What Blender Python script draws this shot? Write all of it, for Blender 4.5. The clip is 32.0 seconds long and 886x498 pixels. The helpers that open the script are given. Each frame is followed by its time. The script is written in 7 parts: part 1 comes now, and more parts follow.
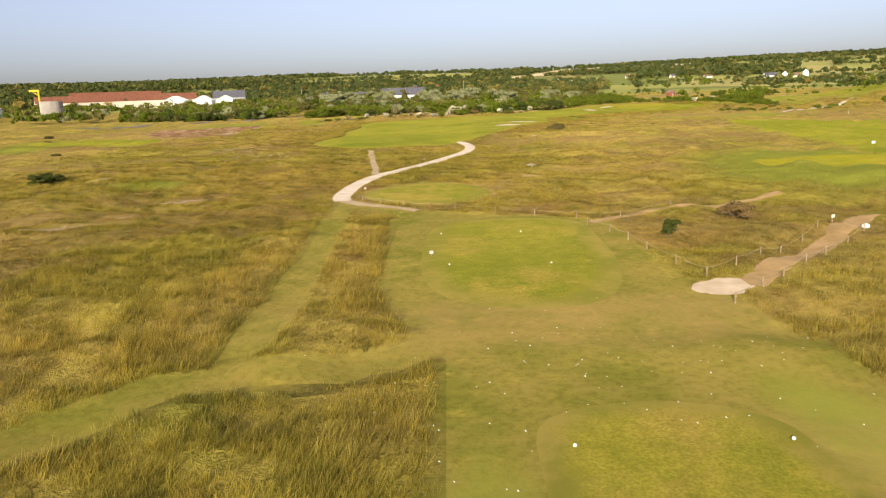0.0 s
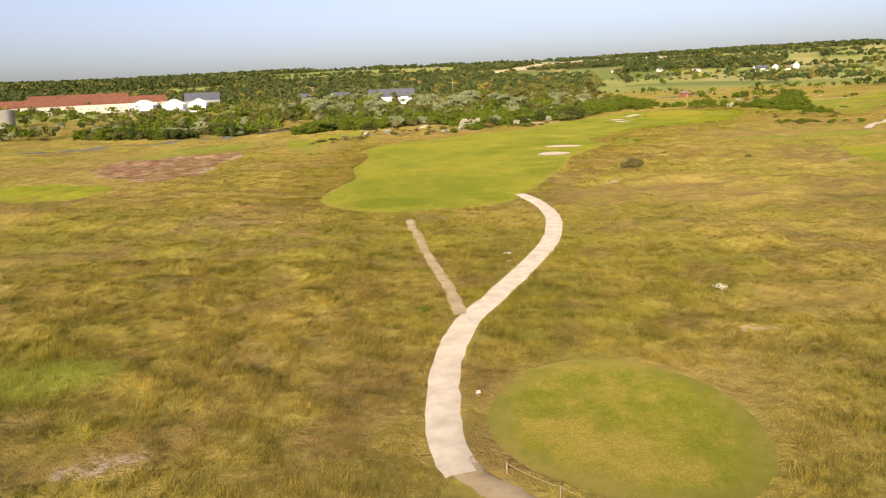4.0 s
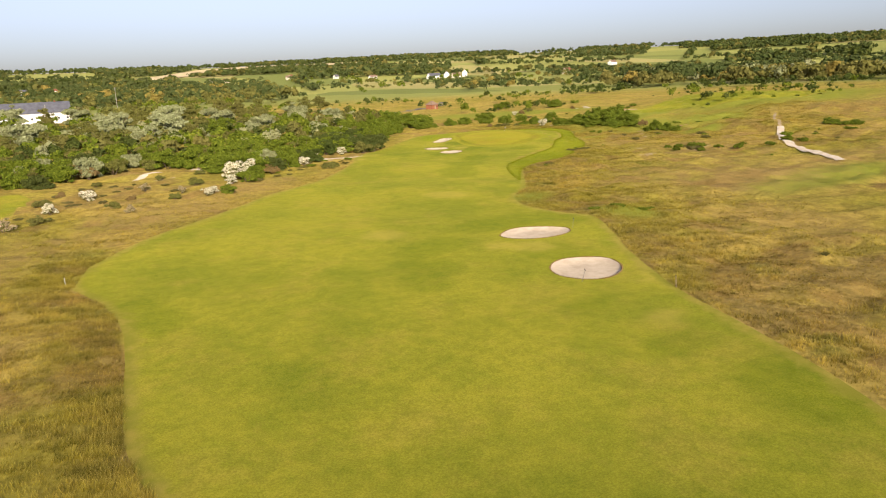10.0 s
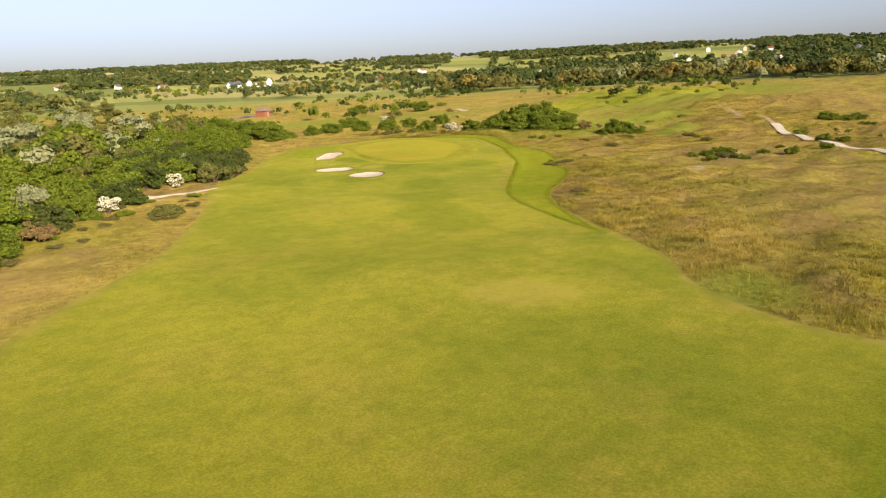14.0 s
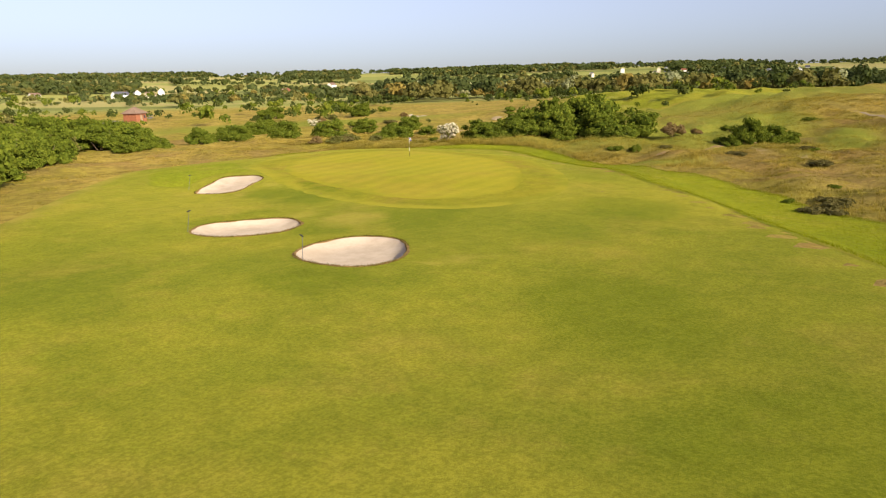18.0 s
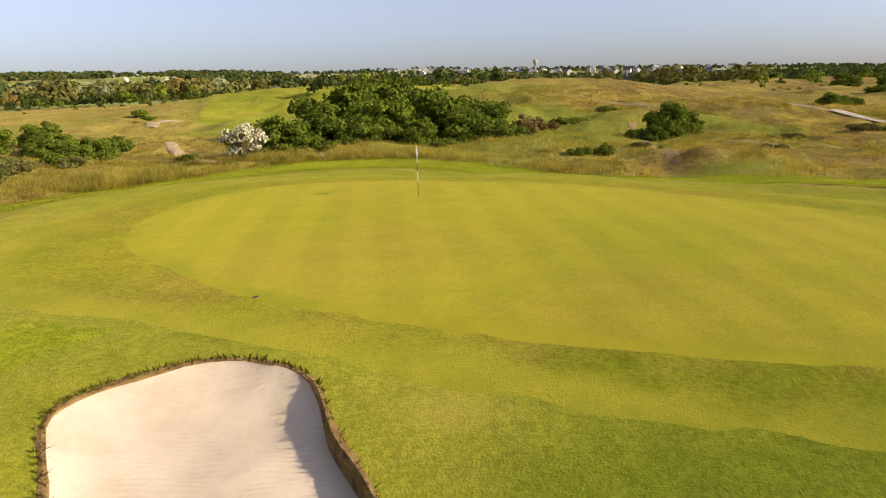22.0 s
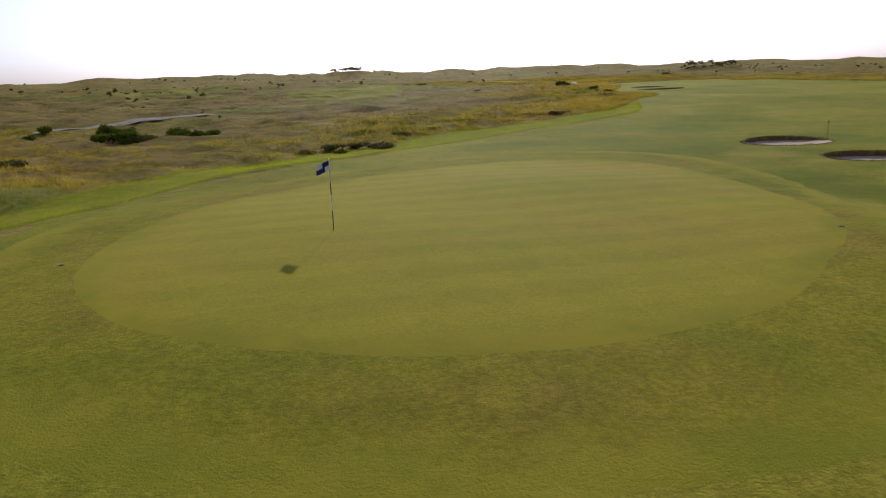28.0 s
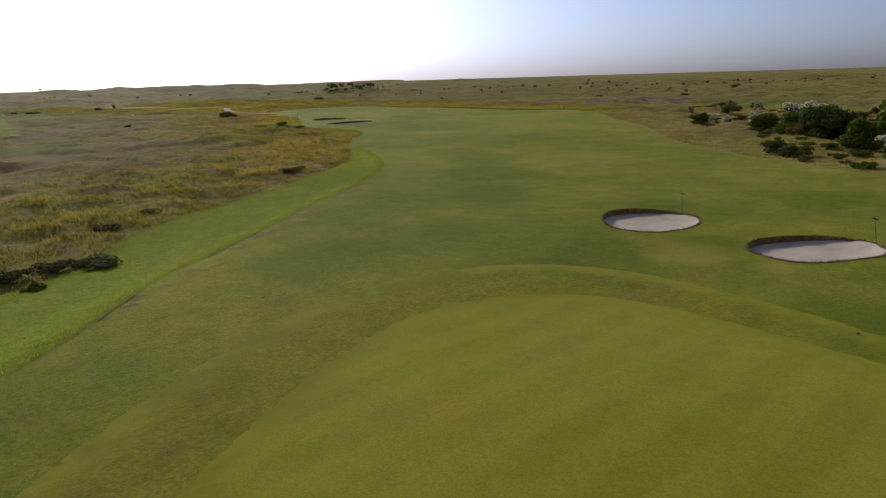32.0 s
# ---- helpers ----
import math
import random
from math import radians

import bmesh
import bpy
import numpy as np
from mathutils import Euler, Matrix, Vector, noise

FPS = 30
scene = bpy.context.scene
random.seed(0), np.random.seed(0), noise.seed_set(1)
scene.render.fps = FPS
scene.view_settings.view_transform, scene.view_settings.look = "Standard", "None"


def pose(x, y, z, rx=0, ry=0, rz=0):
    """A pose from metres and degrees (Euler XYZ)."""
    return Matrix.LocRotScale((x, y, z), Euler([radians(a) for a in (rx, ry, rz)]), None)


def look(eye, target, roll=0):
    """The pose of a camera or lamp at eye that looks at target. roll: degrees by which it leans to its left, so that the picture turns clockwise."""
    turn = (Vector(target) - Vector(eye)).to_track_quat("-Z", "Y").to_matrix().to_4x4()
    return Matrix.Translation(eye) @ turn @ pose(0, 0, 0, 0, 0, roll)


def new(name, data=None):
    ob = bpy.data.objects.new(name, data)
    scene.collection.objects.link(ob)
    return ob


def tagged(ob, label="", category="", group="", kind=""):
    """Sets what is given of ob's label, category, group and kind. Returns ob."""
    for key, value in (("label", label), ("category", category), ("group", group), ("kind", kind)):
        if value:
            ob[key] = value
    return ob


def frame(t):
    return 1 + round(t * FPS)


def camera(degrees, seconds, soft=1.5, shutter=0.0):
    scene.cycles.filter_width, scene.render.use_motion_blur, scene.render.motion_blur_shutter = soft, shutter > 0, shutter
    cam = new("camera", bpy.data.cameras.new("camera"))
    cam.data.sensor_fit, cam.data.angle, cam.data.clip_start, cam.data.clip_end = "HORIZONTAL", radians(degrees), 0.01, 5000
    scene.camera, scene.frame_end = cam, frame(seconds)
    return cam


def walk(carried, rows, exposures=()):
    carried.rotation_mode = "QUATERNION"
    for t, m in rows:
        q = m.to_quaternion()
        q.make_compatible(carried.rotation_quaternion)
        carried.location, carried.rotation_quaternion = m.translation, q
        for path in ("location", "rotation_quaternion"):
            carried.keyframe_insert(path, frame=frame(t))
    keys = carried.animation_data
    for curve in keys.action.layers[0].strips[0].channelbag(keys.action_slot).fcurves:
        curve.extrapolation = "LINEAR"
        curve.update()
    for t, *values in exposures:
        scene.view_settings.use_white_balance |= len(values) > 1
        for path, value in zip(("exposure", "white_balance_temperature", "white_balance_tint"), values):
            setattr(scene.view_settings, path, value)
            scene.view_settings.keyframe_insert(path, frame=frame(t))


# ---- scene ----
cam = camera(63.8, 32.0, 1.1)
PATH = [
    (0, (1.357, 0.895, 16.907), (1.333, 2.846, 16.465), -1.9),
    (0.5, (-0.044, 5.126, 17.659), (-0.068, 7.076, 17.217), -2.0),
    (1, (-1.637, 9.785, 18.626), (-1.66, 11.735, 18.18), -2.0),
    (1.5, (-3.25, 14.896, 19.601), (-3.274, 16.845, 19.152), -2.1),
    (2, (-4.922, 20.526, 20.518), (-4.937, 22.474, 20.066), -2.1),
    (2.5, (-6.471, 26.461, 21.32), (-6.474, 28.408, 20.864), -2.1),
    (3, (-8.021, 32.599, 22.207), (-8.012, 34.545, 21.747), -2.0),
    (3.5, (-9.579, 39.116, 22.887), (-9.554, 41.062, 22.424), -2.1),
    (5.5, (-15.321, 68.014, 24.968), (-15.264, 69.961, 24.512), -3.1),
    (6, (-16.928, 77.286, 25.101), (-16.86, 79.234, 24.65), -3.0),
    (6.5, (-18.279, 87.16, 25.881), (-18.163, 89.104, 25.425), -3.1),
    (7, (-19.669, 97.117, 26.115), (-19.442, 99.05, 25.655), -2.9),
    (7.5, (-20.878, 106.727, 26.433), (-20.544, 108.643, 25.967), -2.8),
    (8, (-22.337, 116.825, 26.434), (-21.891, 118.717, 25.962), -2.6),
    (8.5, (-23.927, 126.682, 26.34), (-23.349, 128.537, 25.864), -2.4),
    (9, (-25.241, 136.275, 26.121), (-24.547, 138.089, 25.642), -2.2),
    (9.5, (-26.45, 145.504, 26.073), (-25.645, 147.27, 25.591), -2.2),
    (10, (-27.495, 155.743, 25.92), (-26.586, 157.458, 25.437), -2.3),
    (10.5, (-27.853, 165.417, 25.772), (-26.853, 167.079, 25.286), -2.4),
    (11, (-27.41, 175.435, 25.526), (-26.332, 177.048, 25.039), -2.4),
    (11.5, (-25.972, 185.044, 25.0), (-24.836, 186.617, 24.515), -2.6),
    (12, (-23.567, 194.848, 24.112), (-22.375, 196.381, 23.63), -2.6),
    (12.5, (-20.253, 204.592, 23.056), (-19.012, 206.086, 22.579), -2.6),
    (13, (-16.395, 213.657, 22.029), (-15.11, 215.114, 21.554), -2.5),
    (13.5, (-11.612, 222.955, 20.903), (-10.288, 224.378, 20.431), -2.4),
    (14, (-6.574, 232.137, 20.124), (-5.227, 233.537, 19.651), -2.5),
    (14.5, (-1.003, 241.395, 18.887), (0.364, 242.778, 18.418), -2.4),
    (16.5, (22.421, 273.775, 14.479), (23.854, 275.099, 14.040), -1.2),
    (17, (28.700, 281.818, 13.799), (30.137, 283.139, 13.363), -1.3),
    (17.5, (34.768, 290.404, 13.174), (36.227, 291.703, 12.745), -1.4),
    (18, (40.245, 298.509, 12.734), (41.778, 299.720, 12.305), -1.3),
    (18.5, (45.056, 306.739, 12.337), (46.677, 307.828, 11.908), -1.4),
    (19, (48.908, 314.833, 11.902), (50.604, 315.803, 11.472), -1.4),
    (19.5, (52.362, 322.433, 11.647), (54.128, 323.265, 11.210), -1.4),
    (20, (56.060, 329.323, 11.199), (57.895, 329.987, 10.761), -1.4),
    (20.5, (59.758, 335.053, 10.848), (61.643, 335.561, 10.413), -1.7),
    (21, (62.707, 339.983, 10.750), (64.626, 340.335, 10.312), -1.7),
    (21.5, (65.716, 344.364, 10.530), (67.660, 344.545, 10.094), -1.8),
    (22, (68.666, 348.510, 10.419), (70.618, 348.510, 9.984), -1.9),
    (22.5, (71.564, 352.437, 10.453), (73.505, 352.229, 10.016), -2.0),
    (23, (74.463, 355.678, 10.342), (76.361, 355.220, 9.906), -2.3),
    (23.5, (77.078, 358.533, 10.334), (78.892, 357.812, 9.897), -2.4),
    (24, (79.551, 361.047, 10.358), (81.249, 360.084, 9.924), -2.4),
    (24.5, (82.225, 363.696, 10.484), (83.751, 362.480, 10.044), -2.7),
    (26.5, (92.28, 370.16, 10.45), (92.792, 368.282, 9.989), -1.9),
    (27, (94.808, 370.787, 10.455), (95.024, 368.855, 9.986), -1.8),
    (27.5, (97.409, 371.17, 10.475), (97.315, 369.229, 10.0), -1.8),
    (28, (100.076, 370.402, 10.406), (99.706, 368.496, 9.927), -1.9),
    (28.5, (102.584, 369.031, 10.365), (101.964, 367.192, 9.882), -1.9),
    (29, (104.812, 367.155, 10.279), (103.982, 365.4, 9.798), -1.9),
    (29.5, (106.559, 364.514, 10.077), (105.541, 362.86, 9.599), -1.9),
    (30, (107.425, 362.335, 10.154), (106.253, 360.787, 9.676), -1.9),
    (30.5, (107.551, 359.455, 10.008), (106.302, 357.967, 9.536), -2.1),
    (31, (106.802, 356.341, 10.477), (105.549, 354.855, 10.008), -1.9),
    (31.5, (105.315, 353.005, 11.804), (104.064, 351.516, 11.335), -1.8),
    (32, (103.072, 349.083, 13.671), (101.818, 347.597, 13.206), -1.7),
]
walk(cam, [(t, look(eye, target, roll)) for t, eye, target, roll in PATH],
     [(0, 0.38, 6500, 10), (3, 0.47, 6500, 10), (6, 0.46, 6500, 10), (10, 0.47, 6500, 10), (14, 0.53, 6500, 10), (18, 0.52, 6500, 10), (20.5, 0.5, 6500, 10), (23, 0.7, 6500, 10), (24.5, 0.58, 6400, 10), (26.5, 0.02, 6000, 10), (28.0, -0.25, 5800, 10), (30.0, -0.5, 5500, 10), (32.0, -0.52, 5400, 10)])

# ---- sky, sun ----
SUN_TO = Vector((-0.243, -0.970, 0.0)).normalized()
SUN_EL = radians(21.8)
world = bpy.data.worlds.new("sky")
scene.world = world
world.use_nodes = True
wn = world.node_tree.nodes
sky = wn.new("ShaderNodeTexSky")
sky.sky_type = "NISHITA"
sky.sun_disc = False
sky.sun_elevation = SUN_EL
sky.sun_rotation = math.atan2(SUN_TO.x, SUN_TO.y)
sky.air_density, sky.dust_density, sky.ozone_density = 1.0, 0.8, 3.0
wn["Background"].inputs["Strength"].default_value = 0.061
cool = wn.new("ShaderNodeMix")
cool.data_type, cool.blend_type = "RGBA", "MULTIPLY"
cool.inputs[0].default_value = 1.0
cool.inputs[7].default_value = (0.93, 0.905, 1.05, 1.0)
hazy = wn.new("ShaderNodeTexSky")
hazy.sky_type = "NISHITA"
hazy.sun_disc = False
hazy.sun_elevation, hazy.sun_rotation = sky.sun_elevation, sky.sun_rotation
hazy.air_density, hazy.dust_density, hazy.ozone_density = 0.6, 3.5, 1.0
milky = wn.new("ShaderNodeHueSaturation")
milky.inputs["Saturation"].default_value = 0.25
milky.inputs["Value"].default_value = 1.15
both = wn.new("ShaderNodeMix")
both.data_type, both.blend_type = "RGBA", "ADD"
both.clamp_result = False
both.inputs[0].default_value = 1.0
world.node_tree.links.new(sky.outputs["Color"], both.inputs[6])
world.node_tree.links.new(hazy.outputs["Color"], milky.inputs["Color"])
world.node_tree.links.new(milky.outputs["Color"], both.inputs[7])
pale = wn.new("ShaderNodeHueSaturation")
pale.inputs["Saturation"].default_value = 0.80
world.node_tree.links.new(both.outputs[2], pale.inputs["Color"])
world.node_tree.links.new(pale.outputs["Color"], cool.inputs[6])
world.node_tree.links.new(cool.outputs[2], wn["Background"].inputs["Color"])
sun_data = bpy.data.lights.new("sun", "SUN")
sun_data.energy, sun_data.angle, sun_data.color = 5.0, radians(0.6), (1.0, 0.865, 0.63)
sun = new("sun", sun_data)
sun_dir = Vector((SUN_TO.x * math.cos(SUN_EL), SUN_TO.y * math.cos(SUN_EL), math.sin(SUN_EL)))
sun.matrix_world = look(sun_dir * 100, (0, 0, 0))

# ---- materials ----


class Nodes:
    """Short hand for building one node material."""

    def __init__(self, name, rough=0.9, spec=0.2, flat=0.6):
        self.mat = bpy.data.materials.new(name)
        self.mat.use_nodes = True
        self.t = self.mat.node_tree
        self.bsdf = self.t.nodes["Principled BSDF"]
        self.bsdf.inputs["Roughness"].default_value = rough
        self.bsdf.inputs["Specular IOR Level"].default_value = spec
        self.bsdf.inputs["Diffuse Roughness"].default_value = flat
        self.pos = self.t.nodes.new("ShaderNodeNewGeometry").outputs["Position"]

    def link(self, a, b):
        self.t.links.new(a, b)

    def noise(self, scale, detail=3.0, rough=0.55, vec=None, squash=None):
        n = self.t.nodes.new("ShaderNodeTexNoise")
        n.inputs["Scale"].default_value = scale
        n.inputs["Detail"].default_value = detail
        n.inputs["Roughness"].default_value = rough
        v = vec or self.pos
        if squash:
            mp = self.t.nodes.new("ShaderNodeMapping")
            mp.inputs["Scale"].default_value = squash[:3]
            mp.inputs["Rotation"].default_value = (0, 0, squash[3])
            self.link(v, mp.inputs["Vector"])
            v = mp.outputs["Vector"]
        self.link(v, n.inputs["Vector"])
        return n.outputs["Fac"]

    def ramp(self, fac, lo, hi):
        n = self.t.nodes.new("ShaderNodeMapRange")
        n.inputs["From Min"].default_value, n.inputs["From Max"].default_value = lo, hi
        n.interpolation_type = "SMOOTHSTEP"
        self.link(fac, n.inputs["Value"])
        return n.outputs["Result"]

    def mix(self, fac, a, b, kind="MIX"):
        n = self.t.nodes.new("ShaderNodeMix")
        n.data_type, n.blend_type = "RGBA", kind
        for value, socket in ((fac, n.inputs[0]), (a, n.inputs[6]), (b, n.inputs[7])):
            if isinstance(value, (int, float)):
                socket.default_value = value
            elif isinstance(value, tuple):
                socket.default_value = (*value, 1.0)
            else:
                self.link(value, socket)
        return n.outputs[2]

    def math(self, op, a, b=0.0):
        n = self.t.nodes.new("ShaderNodeMath")
        n.operation = op
        for value, socket in ((a, n.inputs[0]), (b, n.inputs[1])):
            if isinstance(value, (int, float)):
                socket.default_value = value
            else:
                self.link(value, socket)
        return n.outputs[0]

    def attr(self, name):
        n = self.t.nodes.new("ShaderNodeAttribute")
        n.attribute_name = name
        return n.outputs["Fac"]

    def island(self):
        return self.t.nodes.new("ShaderNodeNewGeometry").outputs["Random Per Island"]

    def objrand(self):
        return self.t.nodes.new("ShaderNodeObjectInfo").outputs["Random"]

    def bump(self, height, strength, distance):
        n = self.t.nodes.new("ShaderNodeBump")
        n.inputs["Strength"].default_value, n.inputs["Distance"].default_value = strength, distance
        self.link(height, n.inputs["Height"])
        self.link(n.outputs["Normal"], self.bsdf.inputs["Normal"])

    def done(self, color):
        if isinstance(color, tuple):
            self.bsdf.inputs["Base Color"].default_value = (*color, 1.0)
        else:
            self.link(color, self.bsdf.inputs["Base Color"])
        return self.mat


def rough_color(n):
    """Colour of the uncut links grass: yellow-green drifts, straw, and brown heath between them."""
    drift = n.ramp(n.noise(0.05, 4.0, 0.6), 0.38, 0.62)
    patch_ = n.ramp(n.noise(0.16, 4.0, 0.62), 0.40, 0.66)
    fine = n.ramp(n.noise(1.3, 3.0, 0.6), 0.3, 0.7)
    col = n.mix(drift, STRAW, GREENISH)
    col = n.mix(n.math("MULTIPLY", patch_, 0.45), col, DULL)
    green = n.ramp(n.noise(0.11, 5.0, 0.65), 0.54, 0.70)
    col = n.mix(n.math("MULTIPLY", green, 0.6), col, (0.205, 0.20, 0.034))
    brown = n.ramp(n.math("ADD", n.attr("heathy"), n.math("MULTIPLY", n.math("SUBTRACT", n.noise(0.9, 6.0, 0.7), 0.5), 1.6)), 0.15, 0.95)
    tan = n.mix(n.ramp(n.noise(0.13, 5.0, 0.7), 0.40, 0.62), BROWN, RUSTY)
    tan = n.mix(n.math("MULTIPLY", n.ramp(n.noise(4.5, 5.0, 0.8), 0.42, 0.62), 0.6), tan, n.mix(1.0, tan, (0.55, 0.56, 0.55), "MULTIPLY"))
    col = n.mix(n.math("MULTIPLY", brown, 0.5), col, tan)
    clump = n.ramp(n.noise(0.42, 5.0, 0.7), 0.44, 0.64)
    col = n.mix(n.math("MULTIPLY", clump, 0.6), col, n.mix(1.0, col, (0.56, 0.57, 0.5), "MULTIPLY"))
    pale = n.ramp(n.noise(0.6, 6.0, 0.75), 0.54, 0.68)
    col = n.mix(n.math("MULTIPLY", pale, 0.35), col, n.mix(1.0, col, (1.35, 1.28, 1.15), "MULTIPLY"))
    col = n.mix(n.math("MULTIPLY", fine, 0.65), col, n.mix(1.0, col, (0.62, 0.60, 0.55), "MULTIPLY"))
    return col


STRAW, GREENISH, DULL = (0.425, 0.312, 0.074), (0.318, 0.265, 0.043), (0.27, 0.20, 0.055)
BROWN, RUSTY = (0.27, 0.18, 0.08), (0.28, 0.15, 0.062)


def make_ground():
    n = Nodes("links_rough", 0.95, 0.03, 0.35)
    col = rough_color(n)
    mown = n.math("MULTIPLY", n.attr("mown"), n.ramp(n.noise(0.9, 4.0, 0.6), 0.1, 0.55))
    col = n.mix(mown, col, n.mix(n.ramp(n.noise(0.22, 5.0, 0.65), 0.35, 0.65), (0.155, 0.148, 0.022), (0.245, 0.192, 0.042)))
    speck = n.math("MULTIPLY", n.attr("mown"), n.ramp(n.noise(2.6, 6.0, 0.75), 0.45, 0.62))
    col = n.mix(n.math("MULTIPLY", speck, 0.5), col, n.mix(1.0, col, (0.6, 0.62, 0.5), "MULTIPLY"))
    lush = n.math("MULTIPLY", n.attr("lush"), n.ramp(n.noise(0.4, 4.0, 0.6), 0.0, 0.5))
    col = n.mix(lush, col, n.mix(n.noise(0.3, 4.0), (0.155, 0.18, 0.022), (0.27, 0.265, 0.038)))
    heath = n.math("MULTIPLY", n.math("MULTIPLY", n.attr("heath"), 0.45), n.ramp(n.noise(0.35, 5.0, 0.7), 0.25, 0.6))
    col = n.mix(heath, col, n.mix(n.noise(0.8, 4.0), (0.26, 0.165, 0.06), (0.36, 0.245, 0.085)))
    dug = n.ramp(n.math("ADD", n.attr("dug"), n.math("MULTIPLY", n.noise(0.25, 6.0, 0.7), 0.8)), 0.72, 0.98)
    col = n.mix(dug, col, n.mix(n.ramp(n.noise(0.35, 6.0, 0.7), 0.4, 0.62), (0.20, 0.105, 0.05), (0.36, 0.23, 0.13)))
    bare = n.ramp(n.math("ADD", n.math("MULTIPLY", n.attr("bare"), 0.55), n.math("MULTIPLY", n.noise(0.8, 7.0, 0.75), 1.9)), 1.38, 1.64)
    col = n.mix(bare, col, n.mix(n.noise(1.5, 5.0, 0.7), (0.30, 0.21, 0.12), (0.47, 0.36, 0.24)))
    field = n.attr("field")
    vor = n.t.nodes.new("ShaderNodeTexVoronoi")
    vor.inputs["Scale"].default_value = 0.0075
    mp = n.t.nodes.new("ShaderNodeMapping")
    mp.inputs["Scale"].default_value = (1.0, 0.55, 1.0)
    mp.inputs["Rotation"].default_value = (0, 0, 0.5)
    n.link(n.pos, mp.inputs["Vector"])
    n.link(mp.outputs["Vector"], vor.inputs["Vector"])
    sep = n.t.nodes.new("ShaderNodeSeparateColor")
    n.link(vor.outputs["Color"], sep.inputs["Color"])
    farm = n.mix(sep.outputs[0], (0.22, 0.235, 0.065), (0.34, 0.325, 0.095))
    farm = n.mix(n.ramp(sep.outputs[1], 0.80, 0.82), farm, (0.36, 0.31, 0.12))
    farm = n.mix(n.ramp(sep.outputs[2], 0.74, 0.76), farm, (0.17, 0.19, 0.055))
    farm = n.mix(n.math("MULTIPLY", n.noise(0.02, 6.0, 0.7), 0.4), farm, (0.14, 0.15, 0.035))
    col = n.mix(field, col, farm)
    even = n.math("SUBTRACT", 1.0, n.math("MULTIPLY", n.attr("mown"), 0.88))
    n.bump(n.math("MULTIPLY", even, n.math("ADD", n.math("ADD", n.noise(1.6, 5.0, 0.7), n.math("MULTIPLY", n.noise(0.45, 4.0, 0.6), 1.6)), n.math("MULTIPLY", n.noise(7.0, 3.0, 0.7), 0.4))), 0.9, 0.35)
    return n.done(col)


